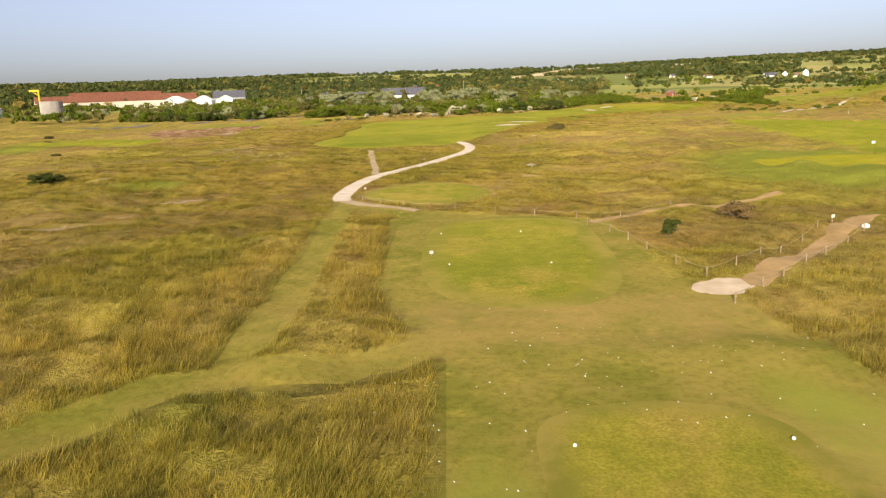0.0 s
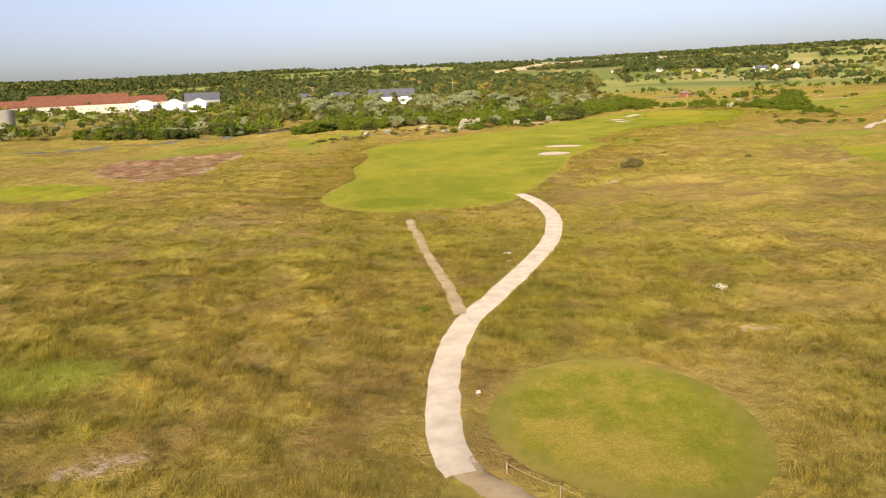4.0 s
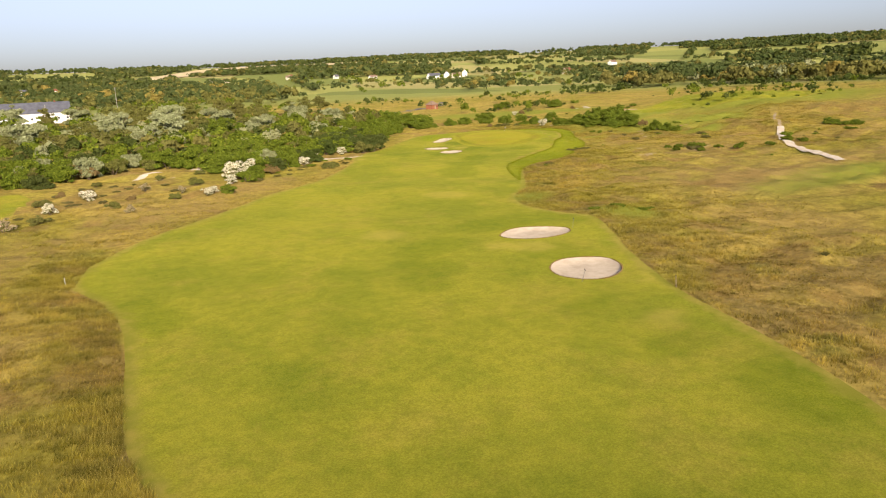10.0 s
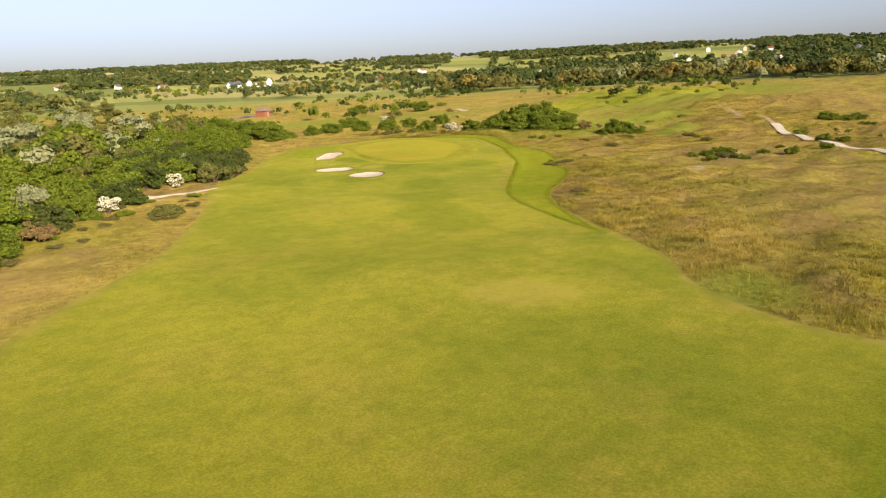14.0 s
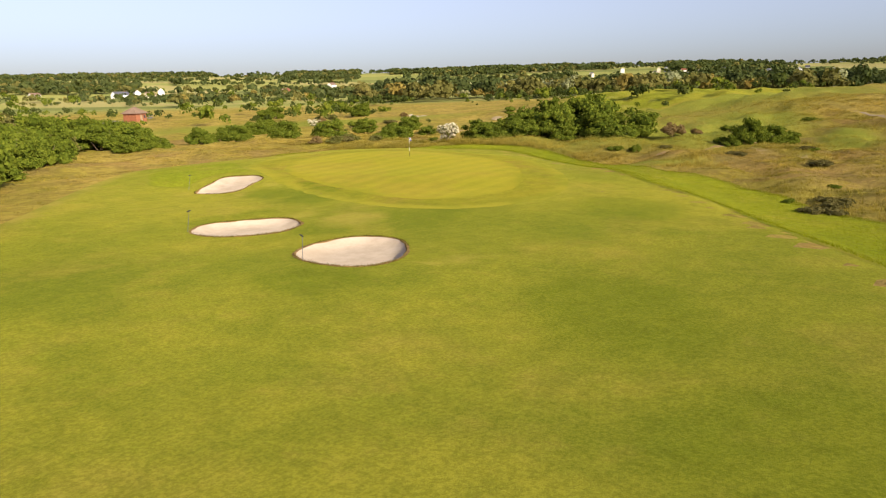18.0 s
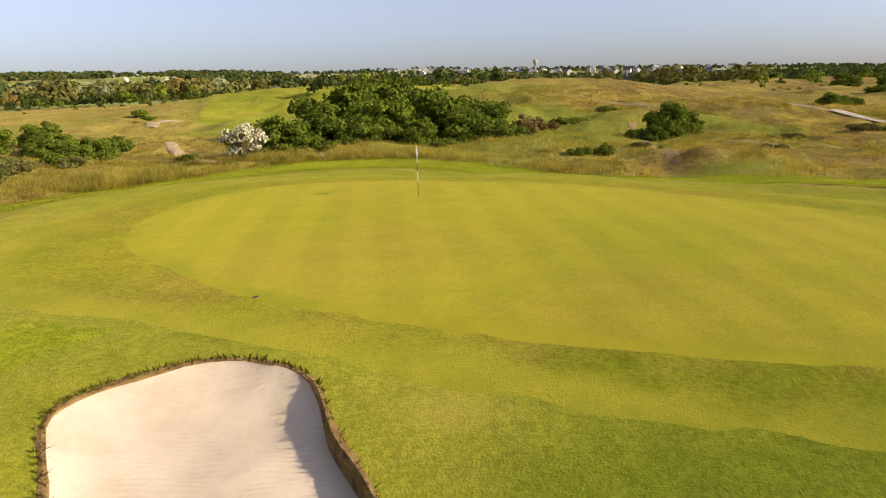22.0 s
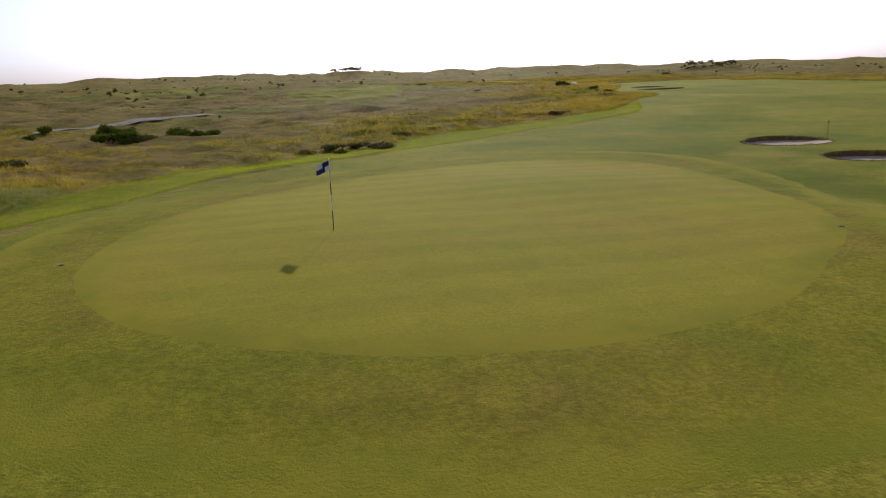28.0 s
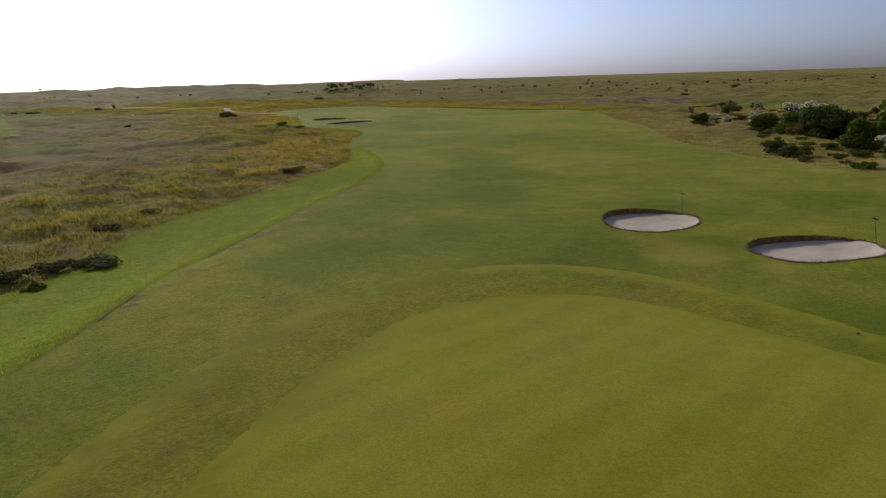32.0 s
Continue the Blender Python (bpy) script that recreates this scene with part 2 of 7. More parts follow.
def make_turf(name, a, b, dry, dry_amt, stripes=None, bump=0.25, fine=9.0, rim=None, mottle=1.0):
    n = Nodes(name, 0.95, 0.02, 0.2)
    n.bsdf.inputs["Sheen Weight"].default_value = 0.085
    n.bsdf.inputs["Sheen Roughness"].default_value = 0.55
    n.bsdf.inputs["Sheen Tint"].default_value = (0.58, 0.57, 0.09, 1.0)
    col = n.mix(n.ramp(n.noise(0.05, 4.0, 0.6), 0.36, 0.64), a, b)
    deep = n.ramp(n.noise(0.09, 5.0, 0.68, squash=(1.0, 0.55, 1.0, 0.9)), 0.52, 0.68)
    col = n.mix(n.math("MULTIPLY", deep, 0.6 * mottle), col, n.mix(1.0, col, (0.70, 0.82, 0.7), "MULTIPLY"))
    col = n.mix(n.math("MULTIPLY", n.ramp(n.noise(0.13, 6.0, 0.7), 0.47, 0.66), dry_amt * (0.4 + 0.6 * mottle)), col, dry)
    col = n.mix(n.math("MULTIPLY", n.ramp(n.noise(0.5, 6.0, 0.72), 0.55, 0.72), dry_amt * 0.6 * mottle), col, n.mix(1.0, dry, (1.15, 1.1, 1.2), "MULTIPLY"))
    col = n.mix(n.math("MULTIPLY", n.ramp(n.noise(0.7, 5.0, 0.65), 0.38, 0.64), 0.42 * mottle), col, n.mix(1.0, col, (0.60, 0.68, 0.6), "MULTIPLY"))
    col = n.mix(n.math("MULTIPLY", n.ramp(n.noise(2.3, 5.0, 0.75), 0.42, 0.62), 0.35 * mottle), col, n.mix(1.0, col, (0.66, 0.66, 0.55), "MULTIPLY"))
    col = n.mix(n.math("MULTIPLY", n.ramp(n.noise(fine, 4.0, 0.75), 0.36, 0.64), 0.3 + 0.35 * mottle), col, n.mix(1.0, col, (0.50, 0.53, 0.46), "MULTIPLY"))
    ragged_ = n.math("MULTIPLY", n.math("SUBTRACT", n.noise(0.5, 6.0, 0.72), 0.5), 1.5)
    deep_ = n.ramp(n.math("ADD", n.attr("deep"), n.math("MULTIPLY", n.attr("deep"), ragged_)), 0.1, 0.9)
    col = n.mix(n.math("MULTIPLY", deep_, 0.85), col, n.mix(1.0, col, (0.70, 0.80, 0.6), "MULTIPLY"))
    dry_ = n.ramp(n.math("ADD", n.attr("dry"), n.math("MULTIPLY", n.attr("dry"), ragged_)), 0.0, 1.3)
    col = n.mix(n.math("MULTIPLY", dry_, 0.42), col, (0.41, 0.30, 0.065))
    if stripes:
        angle, width, amount = stripes
        mp = n.t.nodes.new("ShaderNodeMapping")
        mp.inputs["Rotation"].default_value = (0, 0, angle)
        n.link(n.pos, mp.inputs["Vector"])
        wave = n.t.nodes.new("ShaderNodeTexWave")
        wave.wave_type, wave.bands_direction = "BANDS", "X"
        wave.inputs["Scale"].default_value = 0.314 / width
        wave.inputs["Distortion"].default_value = 1.2
        wave.inputs["Detail"].default_value = 1.5
        n.link(mp.outputs["Vector"], wave.inputs["Vector"])
        band = n.math("MULTIPLY", n.ramp(wave.outputs["Fac"], 0.25, 0.75), amount)
        col = n.mix(band, col, n.mix(1.0, col, (1.35, 1.28, 1.25), "MULTIPLY"))
    if rim:
        inner = n.ramp(n.math("ADD", n.attr("inward"), n.math("MULTIPLY", n.math("SUBTRACT", n.noise(0.8, 5.0, 0.7), 0.5), 1.1)), 0.15, 0.85)
        edge_col = n.mix(n.ramp(n.noise(0.3, 5.0, 0.65), 0.38, 0.62), rim[0], rim[1])
        edge_col = n.mix(n.math("MULTIPLY", n.noise(fine, 3.0, 0.7), 0.5), edge_col, n.mix(1.0, edge_col, (0.6, 0.62, 0.55), "MULTIPLY"))
        col = n.mix(inner, edge_col, col)
    n.bump(n.math("ADD", n.noise(fine * 2.2, 3.0, 0.8), n.noise(1.2, 3.0)), bump, 0.05)
    return n.done(col)


def make_mixed(name, a, b, scale, rough=0.9, bump=0.3, distance=0.02, fine=6.0, spec=0.2, metal=0.0):
    n = Nodes(name, rough, spec)
    n.bsdf.inputs["Metallic"].default_value = metal
    col = n.mix(n.ramp(n.noise(scale, 5.0, 0.65), 0.3, 0.7), a, b)
    col = n.mix(n.math("MULTIPLY", n.noise(scale * fine, 4.0, 0.7), 0.35), col, n.mix(1.0, col, (0.6, 0.58, 0.55), "MULTIPLY"))
    n.bump(n.noise(scale * fine, 4.0, 0.7), bump, distance)
    return n.done(col)


def make_leaf(name, a, b, c, through_amt=0.2):
    n = Nodes(name, 0.8, 0.03)
    col = n.mix(n.island(), a, b)
    col = n.mix(n.math("MULTIPLY", n.objrand(), 0.55), col, c)
    tone = n.attr("tone")
    col = n.mix(n.math("MULTIPLY", n.ramp(tone, 0.45, 1.0), 0.75), col, n.mix(1.0, col, (1.35, 1.25, 1.3), "MULTIPLY"))
    col = n.mix(n.math("MULTIPLY", n.ramp(n.noise(0.6, 3.0), 0.35, 0.7), 0.35), col, n.mix(1.0, col, (0.55, 0.6, 0.5), "MULTIPLY"))
    n.done(col)
    tr = n.t.nodes.new("ShaderNodeBsdfTranslucent")
    n.link(n.mix(1.0, col, (1.2, 1.25, 0.7), "MULTIPLY"), tr.inputs["Color"])
    mx = n.t.nodes.new("ShaderNodeMixShader")
    mx.inputs[0].default_value = through_amt
    n.link(n.bsdf.outputs[0], mx.inputs[1])
    n.link(tr.outputs[0], mx.inputs[2])
    n.link(mx.outputs[0], n.t.nodes["Material Output"].inputs["Surface"])
    return n.mat


def make_grass():
    n = Nodes("grass_blades", 0.9, 0.04, 0.3)
    col = rough_color(n)
    col = n.mix(n.math("MULTIPLY", n.island(), 0.5), col, n.mix(1.0, col, (1.4, 1.32, 1.25), "MULTIPLY"))
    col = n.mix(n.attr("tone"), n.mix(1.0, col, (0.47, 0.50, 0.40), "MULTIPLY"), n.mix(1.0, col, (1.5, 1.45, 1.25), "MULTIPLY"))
    lush = n.math("MULTIPLY", n.attr("lush"), 0.6)
    col = n.mix(lush, col, n.mix(n.island(), (0.23, 0.235, 0.03), (0.40, 0.36, 0.055)))
    # blade colour: darkened towards the root, straw-coloured at the tip
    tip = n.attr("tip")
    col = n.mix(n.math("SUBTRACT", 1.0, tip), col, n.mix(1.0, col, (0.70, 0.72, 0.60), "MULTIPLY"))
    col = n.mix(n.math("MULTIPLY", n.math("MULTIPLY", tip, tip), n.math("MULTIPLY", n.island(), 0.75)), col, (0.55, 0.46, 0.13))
    n.done(col)
    tr = n.t.nodes.new("ShaderNodeBsdfTranslucent")
    n.link(n.mix(1.0, col, (1.15, 1.15, 0.8), "MULTIPLY"), tr.inputs["Color"])
    mx = n.t.nodes.new("ShaderNodeMixShader")
    mx.inputs[0].default_value = 0.42
    n.link(n.bsdf.outputs[0], mx.inputs[1])
    n.link(tr.outputs[0], mx.inputs[2])
    n.link(mx.outputs[0], n.t.nodes["Material Output"].inputs["Surface"])
    return n.mat


def make_verge():
    n = Nodes("verge_blades", 0.9, 0.02, 0.3)
    col = n.mix(n.island(), (0.225, 0.245, 0.011), (0.37, 0.36, 0.020))
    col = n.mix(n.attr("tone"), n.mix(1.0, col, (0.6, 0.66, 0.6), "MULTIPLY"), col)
    # each blade's colour gets darker from tip to base
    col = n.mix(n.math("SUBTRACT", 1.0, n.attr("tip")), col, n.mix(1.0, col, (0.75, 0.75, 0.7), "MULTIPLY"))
    n.done(col)
    tr = n.t.nodes.new("ShaderNodeBsdfTranslucent")
    n.link(n.mix(1.0, col, (1.25, 1.3, 0.6), "MULTIPLY"), tr.inputs["Color"])
    mx = n.t.nodes.new("ShaderNodeMixShader")
    mx.inputs[0].default_value = 0.55
    n.link(n.bsdf.outputs[0], mx.inputs[1])
    n.link(tr.outputs[0], mx.inputs[2])
    n.link(mx.outputs[0], n.t.nodes["Material Output"].inputs["Surface"])
    return n.mat


M_GROUND = make_ground()
M_VERGE = make_verge()
M_GRASS = make_grass()
M_FAIRWAY = make_turf("fairway_turf", (0.215, 0.226, 0.019), (0.322, 0.294, 0.028), (0.36, 0.275, 0.046), 0.42, (0.35, 9.0, 0.10), 0.8, 8.0, ((0.21, 0.195, 0.025), (0.30, 0.24, 0.045)), 0.95)
M_APRON = make_turf("apron_turf", (0.232, 0.226, 0.015), (0.308, 0.267, 0.019), (0.28, 0.195, 0.033), 0.7, None, 0.62, 8.0, ((0.225, 0.222, 0.017), (0.30, 0.265, 0.023)), 1.05)
M_GREEN = make_turf("green_turf", (0.258, 0.242, 0.016), (0.315, 0.270, 0.021), (0.30, 0.205, 0.032), 0.6, (1.48, 2.1, 0.26), 0.2, 16.0, ((0.22, 0.21, 0.014), (0.29, 0.245, 0.017)), 0.5)
M_TEE = make_turf("tee_turf", (0.215, 0.212, 0.021), (0.32, 0.27, 0.034), (0.40, 0.28, 0.06), 0.8, (0.1, 2.0, 0.08), 0.3, 8.0, ((0.19, 0.172, 0.028), (0.28, 0.218, 0.05)))
M_LUSH = make_turf("lush_semi_rough", (0.20, 0.235, 0.009), (0.29, 0.30, 0.015), (0.35, 0.29, 0.04), 0.6, None, 1.0, 4.0, ((0.17, 0.19, 0.014), (0.24, 0.22, 0.026)))


def make_sand():
    n = Nodes("bunker_sand", 0.95, 0.03, 0.1)
    col = n.mix(n.ramp(n.noise(0.8, 5.0, 0.65), 0.3, 0.7), (0.48, 0.385, 0.28), (0.59, 0.485, 0.365))
    col = n.mix(n.math("MULTIPLY", n.noise(9.0, 5.0, 0.75), 0.4), col, n.mix(1.0, col, (0.78, 0.76, 0.72), "MULTIPLY"))
    rake_ = n.t.nodes.new("ShaderNodeTexWave")
    rake_.inputs["Scale"].default_value = 2.4
    rake_.inputs["Distortion"].default_value = 9.0
    rake_.inputs["Detail"].default_value = 2.0
    rake_.inputs["Detail Scale"].default_value = 0.5
    n.link(n.pos, rake_.inputs["Vector"])
    n.bump(n.math("ADD", n.math("MULTIPLY", rake_.outputs["Fac"], 0.16), n.noise(2.0, 6.0, 0.75)), 0.6, 0.06)
    return n.done(col)


M_SAND = make_sand()
M_LIP = make_mixed("turf_lip", (0.13, 0.075, 0.03), (0.30, 0.19, 0.06), 3.0, 0.95, 0.8, 0.06)
M_PATH = make_mixed("shell_path", (0.40, 0.335, 0.26), (0.52, 0.445, 0.36), 0.7, 0.95, 0.4, 0.03, 8.0, 0.04)
M_PAD = make_mixed("pad_sand", (0.36, 0.28, 0.19), (0.48, 0.39, 0.28), 0.7, 0.95, 0.4, 0.03, 8.0)
M_DIRT = make_mixed("dirt_track", (0.22, 0.145, 0.06), (0.33, 0.22, 0.10), 0.5, 0.95, 0.6, 0.05, 8.0)
M_PALE_DIRT = make_mixed("pale_dirt_track", (0.25, 0.185, 0.10), (0.36, 0.275, 0.17), 0.6, 0.95, 0.6, 0.05, 8.0)
M_WHEAT = make_mixed("ripe_wheat", (0.40, 0.31, 0.17), (0.50, 0.40, 0.24), 0.01, 0.95, 0.2, 0.05, 20.0)
M_ASPHALT = make_mixed("asphalt", (0.10, 0.09, 0.085), (0.16, 0.14, 0.125), 0.3, 0.9)
M_WOOD = make_mixed("weathered_wood", (0.24, 0.17, 0.10), (0.38, 0.29, 0.19), 4.0, 0.85)
M_BARK = make_mixed("bark", (0.10, 0.07, 0.045), (0.19, 0.14, 0.09), 5.0, 0.95, 0.8)
M_ROPE = make_mixed("rope", (0.30, 0.23, 0.12), (0.38, 0.30, 0.17), 8.0)
M_WHITE = make_mixed("white_paint", (0.74, 0.72, 0.68), (0.82, 0.80, 0.76), 1.2, 0.6)
M_CREAM = make_mixed("cream_plaster", (0.66, 0.57, 0.45), (0.76, 0.68, 0.56), 0.3, 0.9)
M_TILE = make_mixed("red_roof_tiles", (0.165, 0.065, 0.038), (0.25, 0.105, 0.06), 0.35, 0.9)
M_ORANGE = make_mixed("orange_roof_tiles", (0.18, 0.12, 0.085), (0.24, 0.16, 0.115), 0.4, 0.9)
M_SLATE = make_mixed("slate_roof", (0.085, 0.085, 0.105), (0.13, 0.13, 0.15), 0.4, 0.7)
M_GREYMETAL = make_mixed("grey_sheet_metal", (0.30, 0.30, 0.30), (0.38, 0.38, 0.37), 0.3, 0.5)
M_CONCRETE = make_mixed("concrete", (0.34, 0.31, 0.26), (0.45, 0.41, 0.35), 0.4, 0.9)
M_GLASS = make_mixed("dark_window", (0.03, 0.035, 0.04), (0.05, 0.055, 0.06), 0.5, 0.15, 0.0, 0.01, 4.0, 0.5)
M_BLACK = make_mixed("black_rubber", (0.018, 0.018, 0.018), (0.03, 0.03, 0.03), 6.0, 0.7)
M_STEEL = make_mixed("dark_steel", (0.10, 0.10, 0.10), (0.16, 0.16, 0.16), 6.0, 0.5)
M_BLUE = make_mixed("blue_cloth", (0.02, 0.03, 0.17), (0.03, 0.045, 0.24), 6.0, 0.9)
M_YELLOW = make_mixed("yellow_paint", (0.72, 0.47, 0.02), (0.80, 0.55, 0.04), 3.0, 0.6)
M_RED = make_mixed("red_brown_boards", (0.24, 0.09, 0.045), (0.32, 0.12, 0.06), 1.5, 0.85)
M_STONE = make_mixed("pale_stone", (0.45, 0.42, 0.37), (0.58, 0.54, 0.48), 3.0, 0.9)
L_GREEN = make_leaf("leaf_green", (0.05, 0.08, 0.008), (0.20, 0.225, 0.024), (0.10, 0.125, 0.014))
L_DARK = make_leaf("leaf_dark", (0.035, 0.052, 0.012), (0.09, 0.11, 0.022), (0.075, 0.08, 0.022))
L_WOOD = make_leaf("leaf_wood", (0.04, 0.06, 0.018), (0.105, 0.125, 0.036), (0.085, 0.095, 0.032))
L_GREY = make_leaf("leaf_grey", (0.19, 0.20, 0.09), (0.36, 0.37, 0.20), (0.20, 0.20, 0.09))
L_OLIVE = make_leaf("leaf_olive", (0.09, 0.095, 0.022), (0.19, 0.18, 0.045), (0.15, 0.13, 0.04))
L_BROWN = make_leaf("leaf_brown", (0.15, 0.09, 0.035), (0.25, 0.16, 0.065), (0.18, 0.13, 0.05))
L_RUSSET = make_leaf("leaf_russet", (0.24, 0.16, 0.035), (0.34, 0.25, 0.06), (0.22, 0.19, 0.05))
L_BLOSSOM = make_leaf("hawthorn_blossom", (0.70, 0.63, 0.49), (0.86, 0.80, 0.66), (0.66, 0.58, 0.44), 0.25)
L_FADED = make_leaf("faded_blossom", (0.36, 0.26, 0.16), (0.52, 0.40, 0.26), (0.3, 0.24, 0.14), 0.2)
L_SCRUB = make_leaf("leaf_scrub", (0.09, 0.085, 0.025), (0.16, 0.13, 0.04), (0.12, 0.10, 0.04))

# ---- mesh helpers ----


def mesh_of(name, verts, faces, mat, smooth=False):
    me = bpy.data.meshes.new(name)
    me.from_pydata([tuple(v) for v in verts], [], [tuple(int(i) for i in f) for f in faces])
    me.materials.append(mat)
    if smooth:
        me.shade_smooth()
    me.update()
    return me


def mesh_fast(name, verts, faces, mat):
    """A mesh from arrays of vertices and of faces with one corner count."""
    me = bpy.data.meshes.new(name)
    k = faces.shape[1]
    me.vertices.add(len(verts))
    me.vertices.foreach_set("co", verts.astype(np.float32).ravel())
    me.loops.add(faces.size)
    me.loops.foreach_set("vertex_index", faces.astype(np.int32).ravel())
    me.polygons.add(len(faces))
    me.polygons.foreach_set("loop_start", np.arange(0, faces.size, k, dtype=np.int32))
    me.update(calc_edges=True)
    me.materials.append(mat)
    return me


def set_normals(me, normals):
    """Smooth shading normals, one for each vertex."""
    layer = me.attributes.new("custom_normal", "FLOAT_VECTOR", "POINT")
    layer.data.foreach_set("vector", np.asarray(normals, np.float32).ravel())


def land_normals(x, y):
    gx_, gy_ = (land(x + 0.5, y) - land(x - 0.5, y)), (land(x, y + 0.5) - land(x, y - 0.5))
    v = np.stack([-gx_, -gy_, np.ones_like(gx_)], -1)
    return v / np.linalg.norm(v, axis=1)[:, None]


def part(name, me, parent, label=""):
    ob = new(name, me)
    ob.parent = parent
    return tagged(ob, label)


def empty(name, m, label, category, group=""):
    ob = new(name)
    ob.empty_display_size = 0.3
    ob.matrix_basis = m
    return tagged(ob, label, category, group)


def join(*pieces):
    verts, faces = [], []
    for v, f in pieces:
        base = len(verts)
        verts += [tuple(p) for p in v]
        faces += [tuple(i + base for i in q) for q in f]
    return verts, faces


def box(x0, x1, y0, y1, z0, z1, inset=0.0):
    """A box; inset draws the top in, as a chamfer."""
    i = inset
    v = [(x0, y0, z0), (x1, y0, z0), (x1, y1, z0), (x0, y1, z0), (x0 + i, y0 + i, z1), (x1 - i, y0 + i, z1), (x1 - i, y1 - i, z1), (x0 + i, y1 - i, z1)]
    return v, [(3, 2, 1, 0), (4, 5, 6, 7), (0, 1, 5, 4), (1, 2, 6, 5), (2, 3, 7, 6), (3, 0, 4, 7)]


def lathe(profile, seg=12, cx=0.0, cy=0.0):
    """A turned body from (radius, height) pairs, closed at both ends."""
    v, f = [], []
    for r, z in profile:
        v += [(cx + r * math.cos(2 * math.pi * k / seg), cy + r * math.sin(2 * math.pi * k / seg), z) for k in range(seg)]
    for a in range(len(profile) - 1):
        f += [(a * seg + k, a * seg + (k + 1) % seg, (a + 1) * seg + (k + 1) % seg, (a + 1) * seg + k) for k in range(seg)]
    f += [tuple(range(seg - 1, -1, -1)), tuple((len(profile) - 1) * seg + k for k in range(seg))]
    return v, f


def tube(points, radii, seg=6):
    v, f = [], []
    pts = [Vector(p) for p in points]
    for i, p in enumerate(pts):
        d = (pts[min(i + 1, len(pts) - 1)] - pts[max(i - 1, 0)]).normalized()
        a = d.orthogonal().normalized()
        b = d.cross(a)
        r = radii[i] if isinstance(radii, (list, tuple)) else radii
        v += [tuple(p + a * r * math.cos(2 * math.pi * k / seg) + b * r * math.sin(2 * math.pi * k / seg)) for k in range(seg)]
    for i in range(len(pts) - 1):
        f += [(i * seg + k, i * seg + (k + 1) % seg, (i + 1) * seg + (k + 1) % seg, (i + 1) * seg + k) for k in range(seg)]
    f += [tuple(range(seg - 1, -1, -1)), tuple((len(pts) - 1) * seg + k for k in range(seg))]
    return v, f


def smooth_line(points, closed=False, steps=6):
    """A Catmull-Rom curve through the points."""
    p = [np.array(q, float) for q in points]
    n = len(p)
    out = []
    for i in range(n if closed else n - 1):
        a, b, c, d = (p[(i + k) % n] if closed else p[min(max(i + k, 0), n - 1)] for k in (-1, 0, 1, 2))
        for s in range(steps):
            t = s / steps
            out.append(0.5 * (2 * b + (c - a) * t + (2 * a - 5 * b + 4 * c - d) * t * t + (3 * b - a - 3 * c + d) * t**3))
    if not closed:
        out.append(p[-1])
    return np.array(out)


# ---- the lie of the land ----
LAND = [
    (-80, -20, 6.3), (-30, 25, 6.0), (0, 15, 5.8), (8, 22, 5.8), (15, 40, 5.7), (30, 52, 5.7), (5, 50, 5.85), (-30, 70, 5.7), (-48, 85, 6.6),
    (-10, 80, 5.4), (0, 110, 5.5), (13, 100, 5.4), (5, 150, 5.3), (28, 180, 5.8), (-25, 180, 5.9), (-70, 200, 6.2), (-60, 150, 6.0),
    (20, 210, 5.7), (28, 228, 5.7), (0, 230, 5.6), (-30, 260, 6.0), (30, 260, 5.4), (60, 285, 5.0), (35, 300, 4.9), (60, 310, 4.65),
    (67, 322, 4.8), (66, 334, 4.8), (74, 351, 4.7), (76.5, 349, 4.7), (76, 352, 4.75), (82.6, 352.5, 5.95), (80, 356.4, 5.6), (82.8, 356.5, 5.9), (82.6, 354.5, 6.0), (84, 352, 5.65), (82, 330, 4.95), (90, 345, 5.6), (99, 350, 5.9), (103, 357, 5.95), (92, 361, 5.75), (109, 344, 5.6),
    (103, 328, 5.1), (96, 318, 4.9), (100, 310, 4.5), (118, 338, 4.6), (118, 310, 4.4), (125, 280, 4.4), (140, 325, 5.2), (150, 290, 4.6),
    (172, 306, 7.0), (210, 250, 7.4), (120, 365, 5.5), (140, 352, 5.5), (152, 375, 5.8), (240, 373, 11.8), (222, 325, 10.6), (285, 330, 11.8),
    (185, 372, 6.6), (60, 360, 5.2), (30, 340, 5.4), (0, 310, 5.8), (80, 400, 5.0), (110, 425, 5.0), (210, 460, 6.0), (-100, 300, 5.7),
    (-200, 420, 5.7), (200, 100, 7.0), (100, 110, 5.9), (100, 0, 7.0), (50, 100, 5.5), (60, 200, 5.6), (110, 220, 5.0), (0, -200, 7.5), (-150, 50, 7.0),
    (150, -200, 8.0), (-300, 200, 6.0), (350, 200, 9.0), (400, 420, 9.0), (0, 600, 6.0), (300, 600, 7.0),
]
LAND_A = np.array(LAND)
HILLS = ([-180, -140, -110, -80, -60, -40, 0, 20, 45, 65, 90, 110, 125, 140, 160, 180], [3, 2, 0, 8, 34, 46, 60, 62, 69, 72, 64, 40, 14, 6, 4, 3])


def wavy(x, y, scale, seed):
    """A smooth uneven field between about -1 and 1."""
    rng = np.random.RandomState(seed)
    out = np.zeros_like(x)
    for k in range(7):
        a, ph, s = rng.uniform(0, 2 * math.pi), rng.uniform(0, 6.3), scale * rng.uniform(0.5, 1.7)
        out = out + np.sin((x * math.cos(a) + y * math.sin(a)) * 2 * math.pi / s + ph + 0.7 * np.sin(y / s * 2.1 + k))
    return out / 4.0


